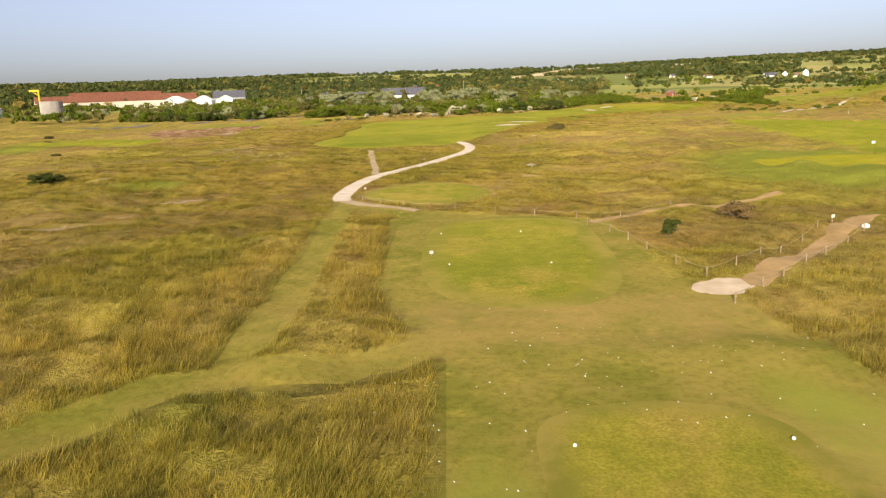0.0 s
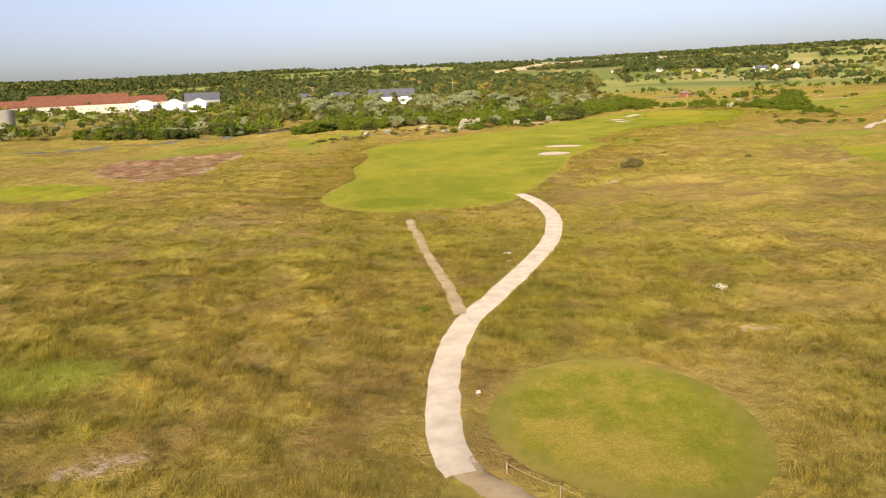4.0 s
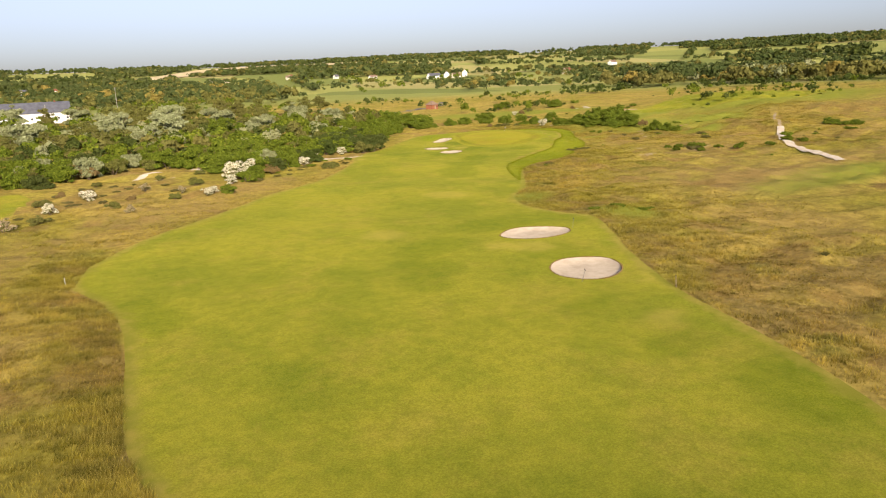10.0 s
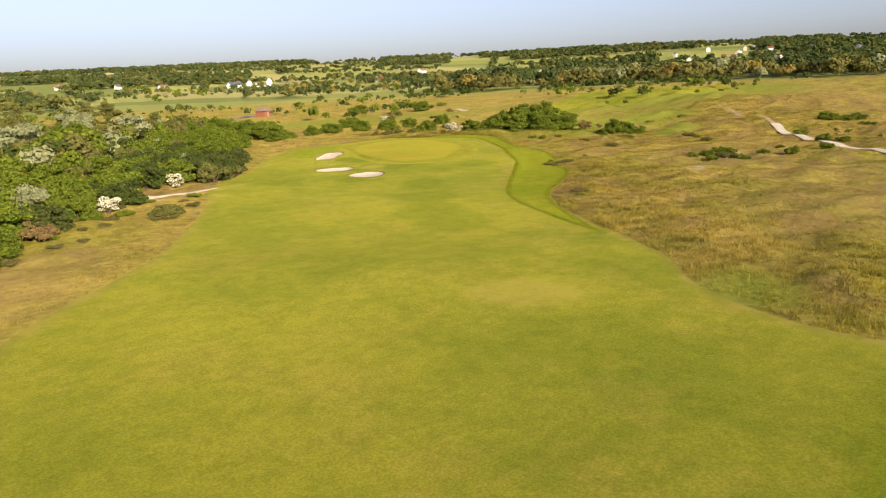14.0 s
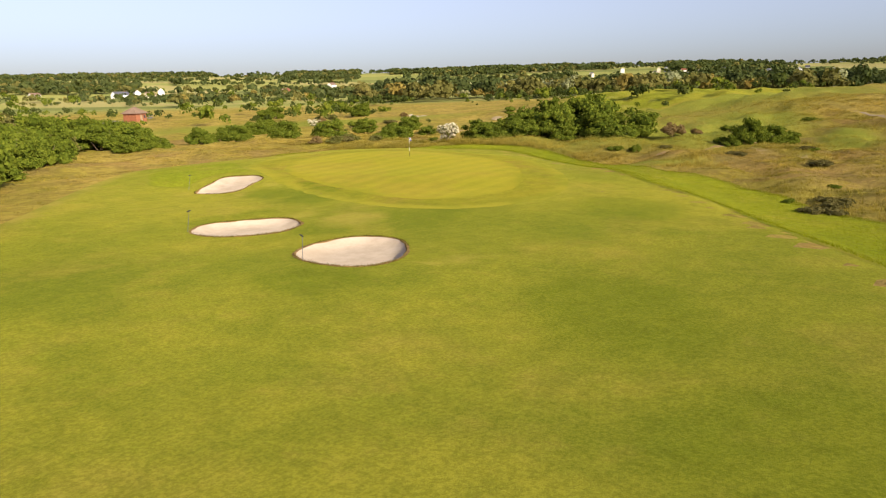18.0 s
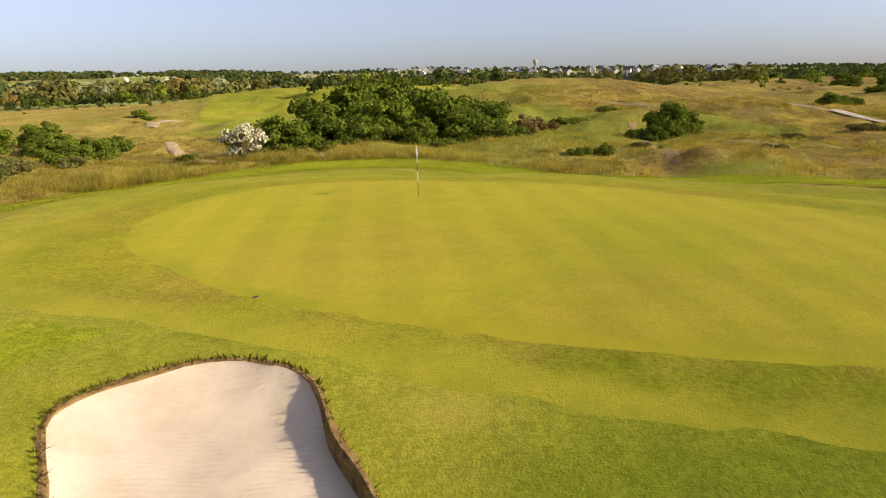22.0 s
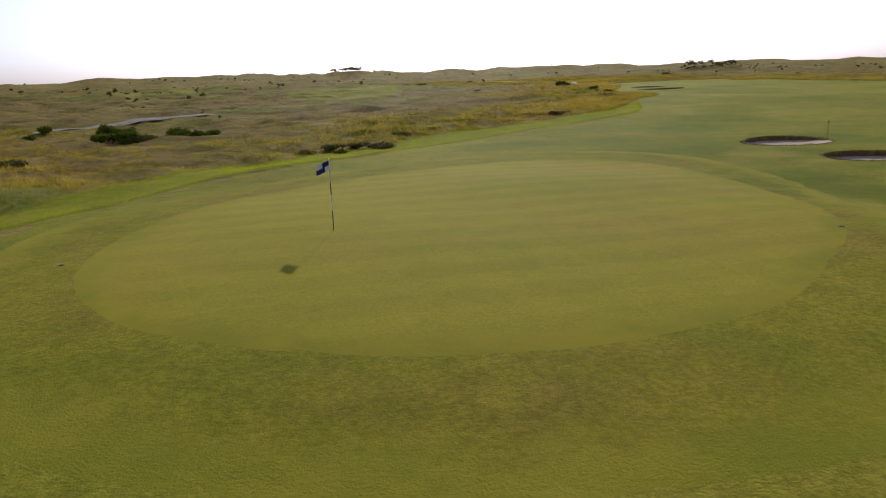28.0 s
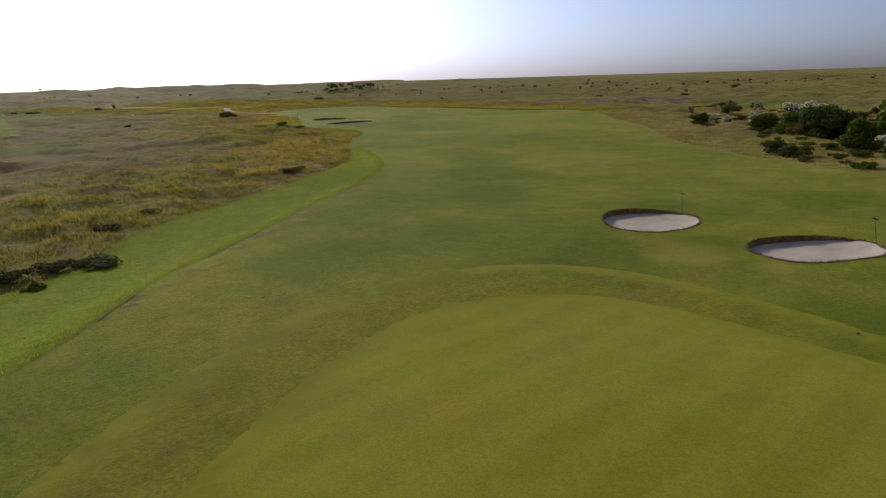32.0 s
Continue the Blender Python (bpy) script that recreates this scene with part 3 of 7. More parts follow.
def outline_distance(x, y, pts):
    """Signed distance to a closed outline, below zero inside."""
    p = np.asarray(pts)
    q = np.roll(p, -1, axis=0)
    best = np.full(x.shape, 1e9)
    inside = np.zeros(x.shape, bool)
    for (x0, y0), (x1, y1) in zip(p, q):
        dx, dy = x1 - x0, y1 - y0
        t = np.clip(((x - x0) * dx + (y - y0) * dy) / (dx * dx + dy * dy + 1e-9), 0, 1)
        best = np.minimum(best, np.hypot(x - x0 - t * dx, y - y0 - t * dy))
        inside ^= ((y0 > y) != (y1 > y)) & (x < dx * (y - y0) / (dy if abs(dy) > 1e-9 else 1e-9) + x0)
    return np.where(inside, -best, best)


def line_distance(x, y, pts):
    best = np.full(x.shape, 1e9)
    for (x0, y0), (x1, y1) in zip(pts[:-1], pts[1:]):
        dx, dy = x1 - x0, y1 - y0
        t = np.clip(((x - x0) * dx + (y - y0) * dy) / (dx * dx + dy * dy + 1e-9), 0, 1)
        best = np.minimum(best, np.hypot(x - x0 - t * dx, y - y0 - t * dy))
    return best


def step(x, a, b):
    t = np.clip((x - a) / (b - a), 0, 1)
    return t * t * (3 - 2 * t)


FAIRWAY = smooth_line([(-28.2, 158), (-24, 149), (-18, 145), (-13, 145.6), (-7, 146.5), (0.5, 150.3), (4.5, 158), (9, 168), (12, 175.6), (16.3, 186), (20, 199), (23, 206),
    (27.5, 215), (33.5, 225), (36.2, 232), (34.6, 239), (34.6, 246), (38, 253.5), (44.5, 259.5), (52, 270.5), (59, 281.5), (66, 289.5), (77, 298.5), (88, 307), (94.5, 314),
    (100, 322), (104.8, 328.5), (111, 336), (117, 343.5), (120.6, 350.5), (120.2, 356), (117.4, 361.8), (108, 368.2), (98, 370.6), (89, 371), (80, 370), (69, 361), (57, 347), (48, 339), (41, 331),
    (36, 321), (28, 309), (17, 294), (5, 283), (-4, 272), (-12, 263), (-20, 254), (-28.3, 239), (-26, 228), (-25, 217), (-26.7, 197), (-25.2, 187), (-24.6, 181), (-26.4, 171)], True, 3)
GREEN = smooth_line([(105.9, 352), (104.5, 356), (102.5, 358.2), (99, 359.9), (95.5, 360.1), (92, 359.4), (90, 358.2), (87.5, 356), (84.8, 353.3), (83.2, 350.2), (81.5, 345),
    (80.2, 338), (80.4, 332.5), (83.5, 329.4), (88, 328.9), (94, 331.7), (100, 336), (103.5, 340), (105.7, 346)], True, 4)
APRON = smooth_line([(109.3, 352), (107.5, 358), (103.5, 362), (98, 364), (91, 363.5), (85.5, 360), (83.2, 355), (81.2, 350.5), (78.8, 345), (77, 338), (76.8, 330.5), (80.5, 325.5),
    (88, 324.8), (95.5, 328), (102, 333), (106.6, 338.5), (109, 345)], True, 4)
TEE_A = smooth_line([(4.3, 23.2), (8.3, 24.5), (11.8, 23.2), (12.6, 20), (12.4, 12), (11.5, 4), (8, 2.5), (4.5, 4), (3.9, 12), (3.8, 19)], True, 4)
TEE_B = smooth_line([(-0.7, 48), (0.0, 58), (3.6, 61.2), (8, 61.2), (11.6, 59.5), (12.2, 52), (11.8, 43.5), (10, 37.6), (7, 35.7), (3.6, 36), (1, 37.8), (-0.4, 42)], True, 4)
TEE_C = smooth_line([(-8.2, 82.5), (-5.2, 87.8), (0.4, 89), (5.2, 84), (5.6, 77.5), (2.8, 72.8), (-1.4, 72.2), (-5.4, 74.6), (-7.9, 78)], True, 4)
B_ONE = smooth_line([(15.7, 213.8), (18.2, 215.6), (21, 215.2), (23, 213.4), (22.6, 210.6), (20.6, 208.2), (17.8, 207.2), (15.6, 208.3), (14.6, 211)], True, 5)
B_TWO = smooth_line([(20, 229.8), (22.6, 231.6), (25.2, 231.6), (28, 229.8), (29.2, 227.8), (28, 225.8), (25, 224.7), (21.8, 225), (19.6, 226.6), (19.1, 228.3)], True, 5)
B_THREE = smooth_line([(63.4, 326.6), (64.8, 327.4), (66.5, 327.6), (68, 327.2), (68.9, 326.4), (69.2, 325.1), (68.9, 323.9), (68, 322.8), (67, 321.9), (65.8, 321.2), (64.7, 321), (63.8, 321.2), (63, 321.8), (62.6, 322.8), (62.45, 324.1), (62.7, 325.5)], True, 4)
B_FOUR = smooth_line([(63.6, 336.3), (64.9, 337.5), (66.3, 337.7), (67.5, 337.2), (68.9, 336.5), (69.9, 335.7), (70.2, 334.8), (69.9, 333.6), (69.4, 332.7), (68.5, 332.1), (67.5, 331.75), (66.5, 331.7), (65.5, 332.1), (64.6, 332.7), (63.8, 333.6), (63.4, 334.9)], True, 4)
B_FIVE = smooth_line([(74, 351.7), (75.6, 353.1), (77.6, 354.2), (79.3, 355.0), (80.4, 354.4), (81.3, 353.1), (81.3, 352.0), (80.6, 350.9), (78.9, 350.3), (77.8, 349.7), (76.4, 349.2), (75.2, 349.5), (74.3, 350.5)], True, 4)
BUNKERS = [b.mean(0) + (b - b.mean(0)) * 0.965 for b in (B_ONE, B_TWO, B_THREE, B_FOUR, B_FIVE)]
PATH_LINE = smooth_line([(3.7, 158), (5.0, 152), (5.6, 145), (5.3, 137), (3.9, 129), (1.9, 121.5), (-0.6, 115), (-3.4, 108.6), (-6.0, 102.6), (-8.3, 97.6), (-10.0, 91), (-10.6, 84.5), (-10.7, 79.3), (-9.9, 75.8)], False, 5)


GREEN_TOP = [(57.5, 287.5), (63.7, 295), (70, 300), (78, 305.6), (86.5, 312.2), (93.6, 318.2), (97.7, 322), (100.5, 325), (104, 329.5), (107, 337), (110.6, 345), (112, 353), (110, 361), (104, 366), (60, 370), (30, 330), (40, 290)]


def base_height(x, y):
    d2 = (x[..., None] - LAND_A[:, 0]) ** 2 + (y[..., None] - LAND_A[:, 1]) ** 2
    w = 1.0 / (d2 + 30.0) ** 1.8
    z = (w * LAND_A[:, 2]).sum(-1) / w.sum(-1)
    r = np.hypot(x - 40, y - 220)
    z = z * (1 - step(r, 500, 900)) + 6.5 * step(r, 500, 900)
    az = np.degrees(np.arctan2(x - 40, y - 220))
    z = z + np.interp(az, *HILLS) * step(r, 850, 2400)
    z = z + 6.0 * step(r, 900, 1800) * wavy(x, y, 900, 5) * step(np.interp(az, *HILLS), 3, 20)
    return z


def land(x, y):
    """Height of the ground."""
    x, y = np.asarray(x, float), np.asarray(y, float)
    z = base_height(x, y)
    fd = outline_distance(x, y, FAIRWAY[::3])
    cut = np.minimum(fd, np.minimum(outline_distance(x, y, TEE_A[::4]), np.minimum(outline_distance(x, y, TEE_B[::4]), outline_distance(x, y, TEE_C[::4]))))
    cut = np.minimum(cut, line_distance(x, y, PATH_LINE[::4]) - 1.5)
    r = np.hypot(x - 40, y - 220)
    rough = step(cut, 1.0, 12.0)
    z = z + rough * (0.40 * wavy(x, y, 17, 1) + 0.26 * wavy(x, y, 6.5, 2) + 0.10 * wavy(x, y, 3.2, 21)) + 0.10 * (1 - rough) * wavy(x, y, 30, 3)
    z = z + rough * (0.5 * wavy(x, y, 24, 6) + 0.22 * wavy(x, y, 11, 7)) * step(x, 108, 122) * step(390 - y, 0, 20) * (1 - step(r, 300, 500))
    south = step(-(y - 150) + np.abs(x - 40) * 0.3, 80, 260) + step(x + 0.5 * (300 - y), 190, 330) * step(400 - y, 0, 100)
    z = z + np.clip(south, 0, 1) * rough * (1.5 * wavy(x, y, 75, 4) + 0.6 * wavy(x, y, 30, 11)) * (1 - step(r, 800, 1200))
    z = z + step(-x, 75, 150) * step(330 - y, 0, 80) * rough * (0.9 * wavy(x, y, 60, 12) + 0.4 * wavy(x, y, 26, 17)) * (1 - step(r, 500, 800))
    bank = outline_distance(x, y, GREEN_TOP)
    z = z - 0.5 * step(bank, 0.2, 4.0) * (1 - step(bank, 7, 15)) * step(x, 62, 80) * step(378 - y, 0, 8)
    z = z + 0.8 * np.exp(-((x - 41.5) ** 2 + (y - 231) ** 2) / 16.0) + 5.5 * np.exp(-((x - 59) ** 2 + (y + 192) ** 2) / 700.0) + 2.5 * np.exp(-((x + 127) ** 2 + (y + 2) ** 2) / 500.0)
    coast = step(-(y - 100) + 0 * x, 200, 420) * (1 - step(r, 700, 1000))
    return z + coast * (5.2 + 2.2 * wavy(x, y, 170, 8) + 1.6 * wavy(x, y, 75, 9))


def heathy(x, y):
    """Where short brown heath stands between the drifts of tall grass: 0 to 1."""
    f = 0.50 * wavy(x, y, 15, 201) + 0.45 * wavy(x, y, 40, 202) + 0.35 * wavy(x, y, 6, 203)
    west = 0.1 * step(-x, -5, 30) * step(150 - y, 0, 60) - 0.7 * step(40 - y, 0, 15) * step(y + 10, 0, 10)
    east = 0.15 * step(x, 58, 76) * step(318 - y, 0, 12) * step(y, 190, 230)
    return step(f + west + east - 0.4 * step(x, 110, 126) * step(y, 316, 332), -0.1, 0.6)


def at(x, y):
    return float(land(np.array([x]), np.array([y]))[0])


# ---- ground sheet ----


def lines(lo, hi, fine, far):
    inner = list(np.arange(lo, hi + 1e-6, fine))
    grow, s, a, b = [], fine, lo, hi
    while b < far:
        s *= 1.06
        a, b = a - s, b + s
        grow.append((a, b))
    return np.array([g[0] for g in grow[::-1]] + inner + [g[1] for g in grow])


gx, gy = lines(-62, 150, 1.0, 4200), lines(0, 385, 1.0, 4200)
GX, GY = np.meshgrid(gx, gy)
GZ = land(GX, GY)
for outline in BUNKERS:
    GZ = GZ - 1.8 * (1 - step(outline_distance(GX, GY, outline), 0.3, 1.6))
nx, ny = len(gx), len(gy)
idx = np.arange(nx * ny).reshape(ny, nx)
quads = np.stack([idx[:-1, :-1], idx[:-1, 1:], idx[1:, 1:], idx[1:, :-1]], -1).reshape(-1, 4)
ground_me = mesh_fast("ground", np.stack([GX, GY, GZ], -1).reshape(-1, 3), quads, M_GROUND)
ground_me.shade_smooth()
ground = tagged(new("ground", ground_me), "rolling links rough with straw and green grass", "ground", kind="structure")


def spot(x, y, list_of):
    out = np.zeros_like(x)
    for cx, cy, rx, ry, turn in list_of:
        c, s = math.cos(turn), math.sin(turn)
        u, v = ((x - cx) * c + (y - cy) * s) / rx, (-(x - cx) * s + (y - cy) * c) / ry
        out = np.maximum(out, 1 - step(np.hypot(u, v), 0.45, 1.25))
    return out


def band(x, y, pts, half, soft=0.8):
    return 1 - step(line_distance(x, y, pts), half, half + soft)


# mown walks, dry ground and bare sand in the rough: x, y, two radii, turn
WALKS = [([(-54, 166), (-47, 163.5), (-40, 162), (-30, 161.5)], 0.5), ([(-9.6, 71), (-8.3, 51), (-7.7, 38), (-8.0, 30)], 1.0), ([(-30, 15), (-14, 22.5), (-10, 27), (-3.5, 28.3), (2, 31), (9, 32), (14.5, 37)], 1.3),
         ([(14.6, 37), (15.5, 31), (15.8, 24), (15.5, 10)], 1.4), ([(1.8, 31), (1.9, 24), (2.0, 10), (2.5, 0)], 1.2), ([(-3, 64), (-2.2, 52), (-1.8, 40), (0, 33)], 1.0),
         ([(-9.5, 74), (-4, 68), (2, 63.5), (9, 60.5), (13, 58)], 1.4), ([(13, 58), (13.3, 48), (13.6, 40)], 1.0)]
BARE = [(-28, 78, 3.6, 1.6, 0.2), (-29.3, 67.2, 1.4, 1.0, 0), (-24.8, 75.6, 1.0, 0.9, 0), (-43, 91.5, 2.5, 1.2, 0.3), (-53, 110, 4, 2, 0.4), (12.5, 93.3, 2.6, 0.9, 0.1),
        (-2.6, 68.3, 2.8, 1.0, -0.6), (-6.5, 72.5, 2.0, 0.9, -0.5), (-60, 205, 2.5, 13, 0.1), (-61, 230, 2.6, 14, 0.0), (-76, 232, 3, 5, 0), (-68, 190, 5, 3, 0), (-8, 320, 4, 1.6, 0.3),
        (34, 327, 5, 1.2, 0.2), (117, 287, 7, 3, 0.2), (95, 282, 5, 2, 0.3), (128, 316, 4, 1.0, 0.3), (132, 322, 5, 0.8, 0.5), (106, 296, 3, 1.2, 0.2), (-3, 114.9, 0.8, 0.5, 0), (-33, 63, 5, 1.4, 0.4),
        (150, 205, 6, 2.5, 0.2), (70, 180, 5, 1.4, 0.2), (20, 165, 3.0, 1.4, 0.5), (128.5, 358.5, 3, 1.2, 0.2), (125, 369, 3.5, 1.5, 0.2)]
HEATH = [(-35, 70, 12, 9, 0.2), (-75, 200, 14, 22, 0), (-60, 120, 18, 10, 0.3), (-15, 275, 22, 10, 0.8), (5, 295, 15, 7, 0.8), (-40, 255, 12, 16, 0), (20, 155, 14, 9, 0.3), (30, 150, 10, 12, 0),
         (120, 290, 26, 12, 0.1), (90, 245, 30, 14, 0.3), (60, 150, 20, 9, 0), (130, 250, 25, 9, 0.1), (150, 180, 40, 14, 0.1), (115, 310, 14, 6, 0.3), (70, 255, 14, 10, 0.4), (-95, 255, 20, 14, 0),
         (160, 240, 25, 10, 0), (52, 215, 12, 14, 0), (140, 295, 20, 5, 0.3), (20, 100, 9, 5, 0.2), (26, 46, 7, 3, 0.8), (-100, 230, 26, 18, 0), (100, 200, 30, 10, 0.2)]
spots = random.Random(33)
HEATH += [(spots.uniform(-160, 150), spots.uniform(-170, 90), spots.uniform(10, 34), spots.uniform(4, 10), spots.uniform(-0.3, 0.4)) for k in range(30)]
HEATH += [(spots.uniform(110, 230), spots.uniform(190, 300), spots.uniform(8, 20), spots.uniform(3, 7), spots.uniform(-0.3, 0.6)) for k in range(14)]
LUSH = [(2.2, 14, 1.8, 7, 0.0), (14.8, 21, 2.4, 6, 0.2), (48, 92, 16, 26, -0.2), (52, 106, 17, 10, 0), (-36, 88, 6, 3, 0.3), (-80, 260, 14, 26, -0.5), (-100, 175, 10, 24, 0.2), (-48, 262, 5, 30, 0.25), (95, 235, 30, 8, 0.2), (240, 360, 55, 45, 0), (175, 372, 30, 14, 0.2), (150, 345, 30, 24, 0), (175, 335, 30, 12, 0.3),
        (150, 315, 12, 5, 0.2), (40, 251, 6, 4, 0.6), (41.5, 230.5, 4, 6, 0.2), (112, 334, 4, 14, 0.6), (160, 440, 60, 16, -0.4), (200, 60, 40, 14, 0.2), (170, 130, 50, 10, 0.3), (60, 40, 20, 25, 0.3), (120, 60, 30, 18, 0.4)]
DUG = [(-92, 232), (-81, 242), (-73, 243), (-65, 251), (-59, 237), (-61, 216), (-59, 196), (-64, 186), (-80, 200), (-90, 214)]
fx, fy = GX.ravel(), GY.ravel()
MOWN = [(1.2, 0), (1.4, 18), (1.6, 25), (1.2, 28.4), (-0.3, 31.6), (-2.0, 37), (-2.1, 42), (-3.6, 55), (-4.1, 64.7), (-0.6, 66.8), (5.5, 63.2), (12, 58.6), (13.2, 50), (14.8, 42), (14.2, 37.3), (15.5, 33.3), (15.3, 28.9), (16, 23.4), (16.5, 14), (16, 0)]
mown_v = np.maximum(np.max([band(fx, fy, pts, half) for pts, half in WALKS], axis=0), 1 - step(outline_distance(fx, fy, MOWN), -0.4, 0.6))
for key, values in (("mown", mown_v), ("bare", spot(fx, fy, BARE)), ("heath", spot(fx, fy, HEATH)), ("heathy", heathy(fx, fy)), ("lush", spot(fx, fy, LUSH)),
                    ("dug", 1 - step(outline_distance(fx, fy, DUG), -4, 4)), ("field", step(np.hypot(fx - 40, fy - 220), 400, 560) * step(np.interp(np.degrees(np.arctan2(fx - 40, fy - 220)), *HILLS), 5, 12))):
    layer = ground_me.attributes.new(key, "FLOAT", "POINT")
    layer.data.foreach_set("value", values.astype(np.float32))


# watered and worn patches of the turf: x, y, two radii, turn
DEEP = [(20, 219, 5, 4, 0.4), (24, 236, 10, 5, 0.2), (33, 234, 4, 6, 0.1), (10.5, 191, 4, 2.4, 0.2), (12, 184.5, 5, 2.2, 0.3), (11, 202, 4, 2, 0.2), (2.5, 217, 3.5, 4.5, 0.0), (-23, 222, 3.5, 8, 0.1),
        (5.5, 221, 4, 5, 0.3), (10, 229, 7, 4, 0.4), (-1, 157, 4, 5, 0.2), (-17, 153, 8, 5, 0.1), (-21, 170, 3.5, 10, 0.0), (49, 292, 7, 5, 0.8), (56, 300, 6, 5, 0.8), (64, 309, 6, 4, 0.6), (46, 285, 6, 5, 0.8),
        (69, 330.5, 3, 2, 0.2), (76, 328, 4, 3, 0.4), (66.5, 338.6, 2, 1.2, 0.4), (70, 338.4, 2.4, 1.2, 0.1), (77, 345, 2.5, 4, 0.3), (60, 322, 2.5, 3, 0.2), (85, 318, 6, 4, 0.6), (80.8, 345.6, 2.4, 1.2, 0.2), (79, 342.5, 3, 2.2, 0.1), (76, 340, 2.5, 2.5, 0.0), (74.5, 327, 4, 2.5, 0.3), (11, 181, 4.5, 4, 0.4)]
DRY = [(19.5, 222, 3.0, 3.4, 0.5), (16.5, 224.5, 2.4, 2.6, 0.3), (8, 239, 3.5, 4, 0.2), (72, 331, 3.2, 2.4, 0.3), (71.5, 335.3, 2.6, 1.2, 0.4), (14, 196, 3, 2, 0.3), (44, 332, 6, 2.5, 0.3), (38, 326, 3, 5, 0.4),
       (21.5, 205.5, 3, 1.2, 0.4), (66, 319.3, 3, 0.9, -0.3), (75.5, 347.5, 2.4, 1.0, 0.3), (30, 262, 4, 5, 0.6), (80.2, 348.4, 1.6, 1.5, 0.2)]


def sheet(name, outline, mat, lift, label, category, cell=2.0, holes=(), sink=None, blend=1.2):
    """A patch of ground with its own surface, laid on the land inside an outline."""
    sink = lift + 0.04 if sink is None else sink
    bm = bmesh.new()
    for ring in (outline, *holes):
        vs = [bm.verts.new((p[0], p[1], 0)) for p in ring]
        for a, b in zip(vs, vs[1:] + vs[:1]):
            bm.edges.new((a, b))
    bmesh.ops.triangle_fill(bm, use_beauty=True, use_dissolve=False, edges=bm.edges[:], normal=(0, 0, 1))
    o = np.asarray(outline)
    for axis in (0, 1):
        normal = (1, 0, 0) if axis == 0 else (0, 1, 0)
        for c in np.arange(math.floor(o[:, axis].min()) + 0.5, o[:, axis].max(), cell):
            bmesh.ops.bisect_plane(bm, geom=bm.verts[:] + bm.edges[:] + bm.faces[:], plane_co=(c, c, 0), plane_no=normal)
    co = np.array([v.co[:] for v in bm.verts])
    z = land(co[:, 0], co[:, 1]) + lift
    inset = -outline_distance(co[:, 0], co[:, 1], o)
    for v, h, d in zip(bm.verts, z, inset):
        v.co.z = h - sink * (1 - step(d, 0.0, 0.7))
    bmesh.ops.recalc_face_normals(bm, faces=bm.faces[:])
    if sum(f.normal.z for f in bm.faces) < 0:
        bmesh.ops.reverse_faces(bm, faces=bm.faces[:])
    me = bpy.data.meshes.new(name)
    bm.to_mesh(me)
    bm.free()
    me.materials.append(mat)
    me.shade_smooth()
    inward = np.clip(inset / blend, 0, 1)
    set_normals(me, land_normals(co[:, 0], co[:, 1]))
    for key, values in (("inward", inward), ("deep", spot(co[:, 0], co[:, 1], DEEP)), ("dry", spot(co[:, 0], co[:, 1], DRY))):
        layer = me.attributes.new(key, "FLOAT", "POINT")
        layer.data.foreach_set("value", values.astype(np.float32))
    return tagged(new(name, me), label, category, kind="structure")


def ribbon(name, line, half, mat, lift, label, category, crown=0.02, ragged=0.0, seed=0):
    """A path of a given half width along a line, with a slightly raised middle and uneven edges."""
    p = np.asarray(line)
    d = np.gradient(p, axis=0)
    d /= np.linalg.norm(d, axis=1)[:, None] + 1e-9
    nrm = np.stack([-d[:, 1], d[:, 0]], -1)
    rng = np.random.RandomState(seed)
    h = np.asarray(half) * np.ones(len(p))
    wob = np.cumsum(rng.normal(0, 1, (2, len(p))), axis=1)
    wob = (wob - np.linspace(0, 1, len(p)) * wob[:, -1:]) * ragged * 0.4 + rng.normal(0, ragged, (2, len(p)))
    verts, faces = [], []
    for k, side in enumerate((-1.0, -0.6, 0.0, 0.6, 1.0)):
        off = side * h + (wob[0] if side == -1 else wob[1] if side == 1 else 0)
        q = p + nrm * off[:, None]
        z = land(q[:, 0], q[:, 1]) + lift + crown * (1 - abs(side)) - (0.05 if abs(side) == 1 else 0)
        verts += list(np.column_stack([q, z]))
    n = len(p)
    for k in range(4):
        faces += [(k * n + i, k * n + i + 1, (k + 1) * n + i + 1, (k + 1) * n + i) for i in range(n - 1)]
    me = mesh_of(name, verts, [f[::-1] for f in faces], mat, True)
    return tagged(new(name, me), label, category, kind="structure")


sheet("fairway", FAIRWAY, M_FAIRWAY, 0.03, "mown yellow-green fairway turf", "fairway", 2.0, BUNKERS, 0.0, 1.5)
sheet("green_apron", APRON, M_APRON, 0.06, "closely mown darker apron round the putting green", "golf apron", 1.0, (), 0.036, 2.4)
sheet("putting_green", GREEN, M_GREEN, 0.085, "smooth putting green with mowing stripes", "putting green", 1.0, (), 0.032, 1.5)
LUSH_STRIP = smooth_line([(49, 267.5), (53.4, 273.6), (59, 281), (65.5, 287), (75.5, 292.6), (83.5, 297.2), (89.5, 301.5), (94, 308), (100, 311.4), (107, 319), (111, 327), (116, 334.5), (121.4, 342.5), (124.4, 349.8), (124.2, 356), (120.6, 363.4), (110.5, 370.2), (100, 372.3), (99, 370.8), (108, 368.4), (117.6, 362), (120.3, 356),
    (120.6, 350), (117, 343.2), (111, 335.8), (104.5, 329), (100.5, 325), (97, 321), (92, 315), (86, 310.2), (78, 304), (70, 298), (61.5, 290.8), (55.8, 282.5), (51.5, 273.5)], True, 2)
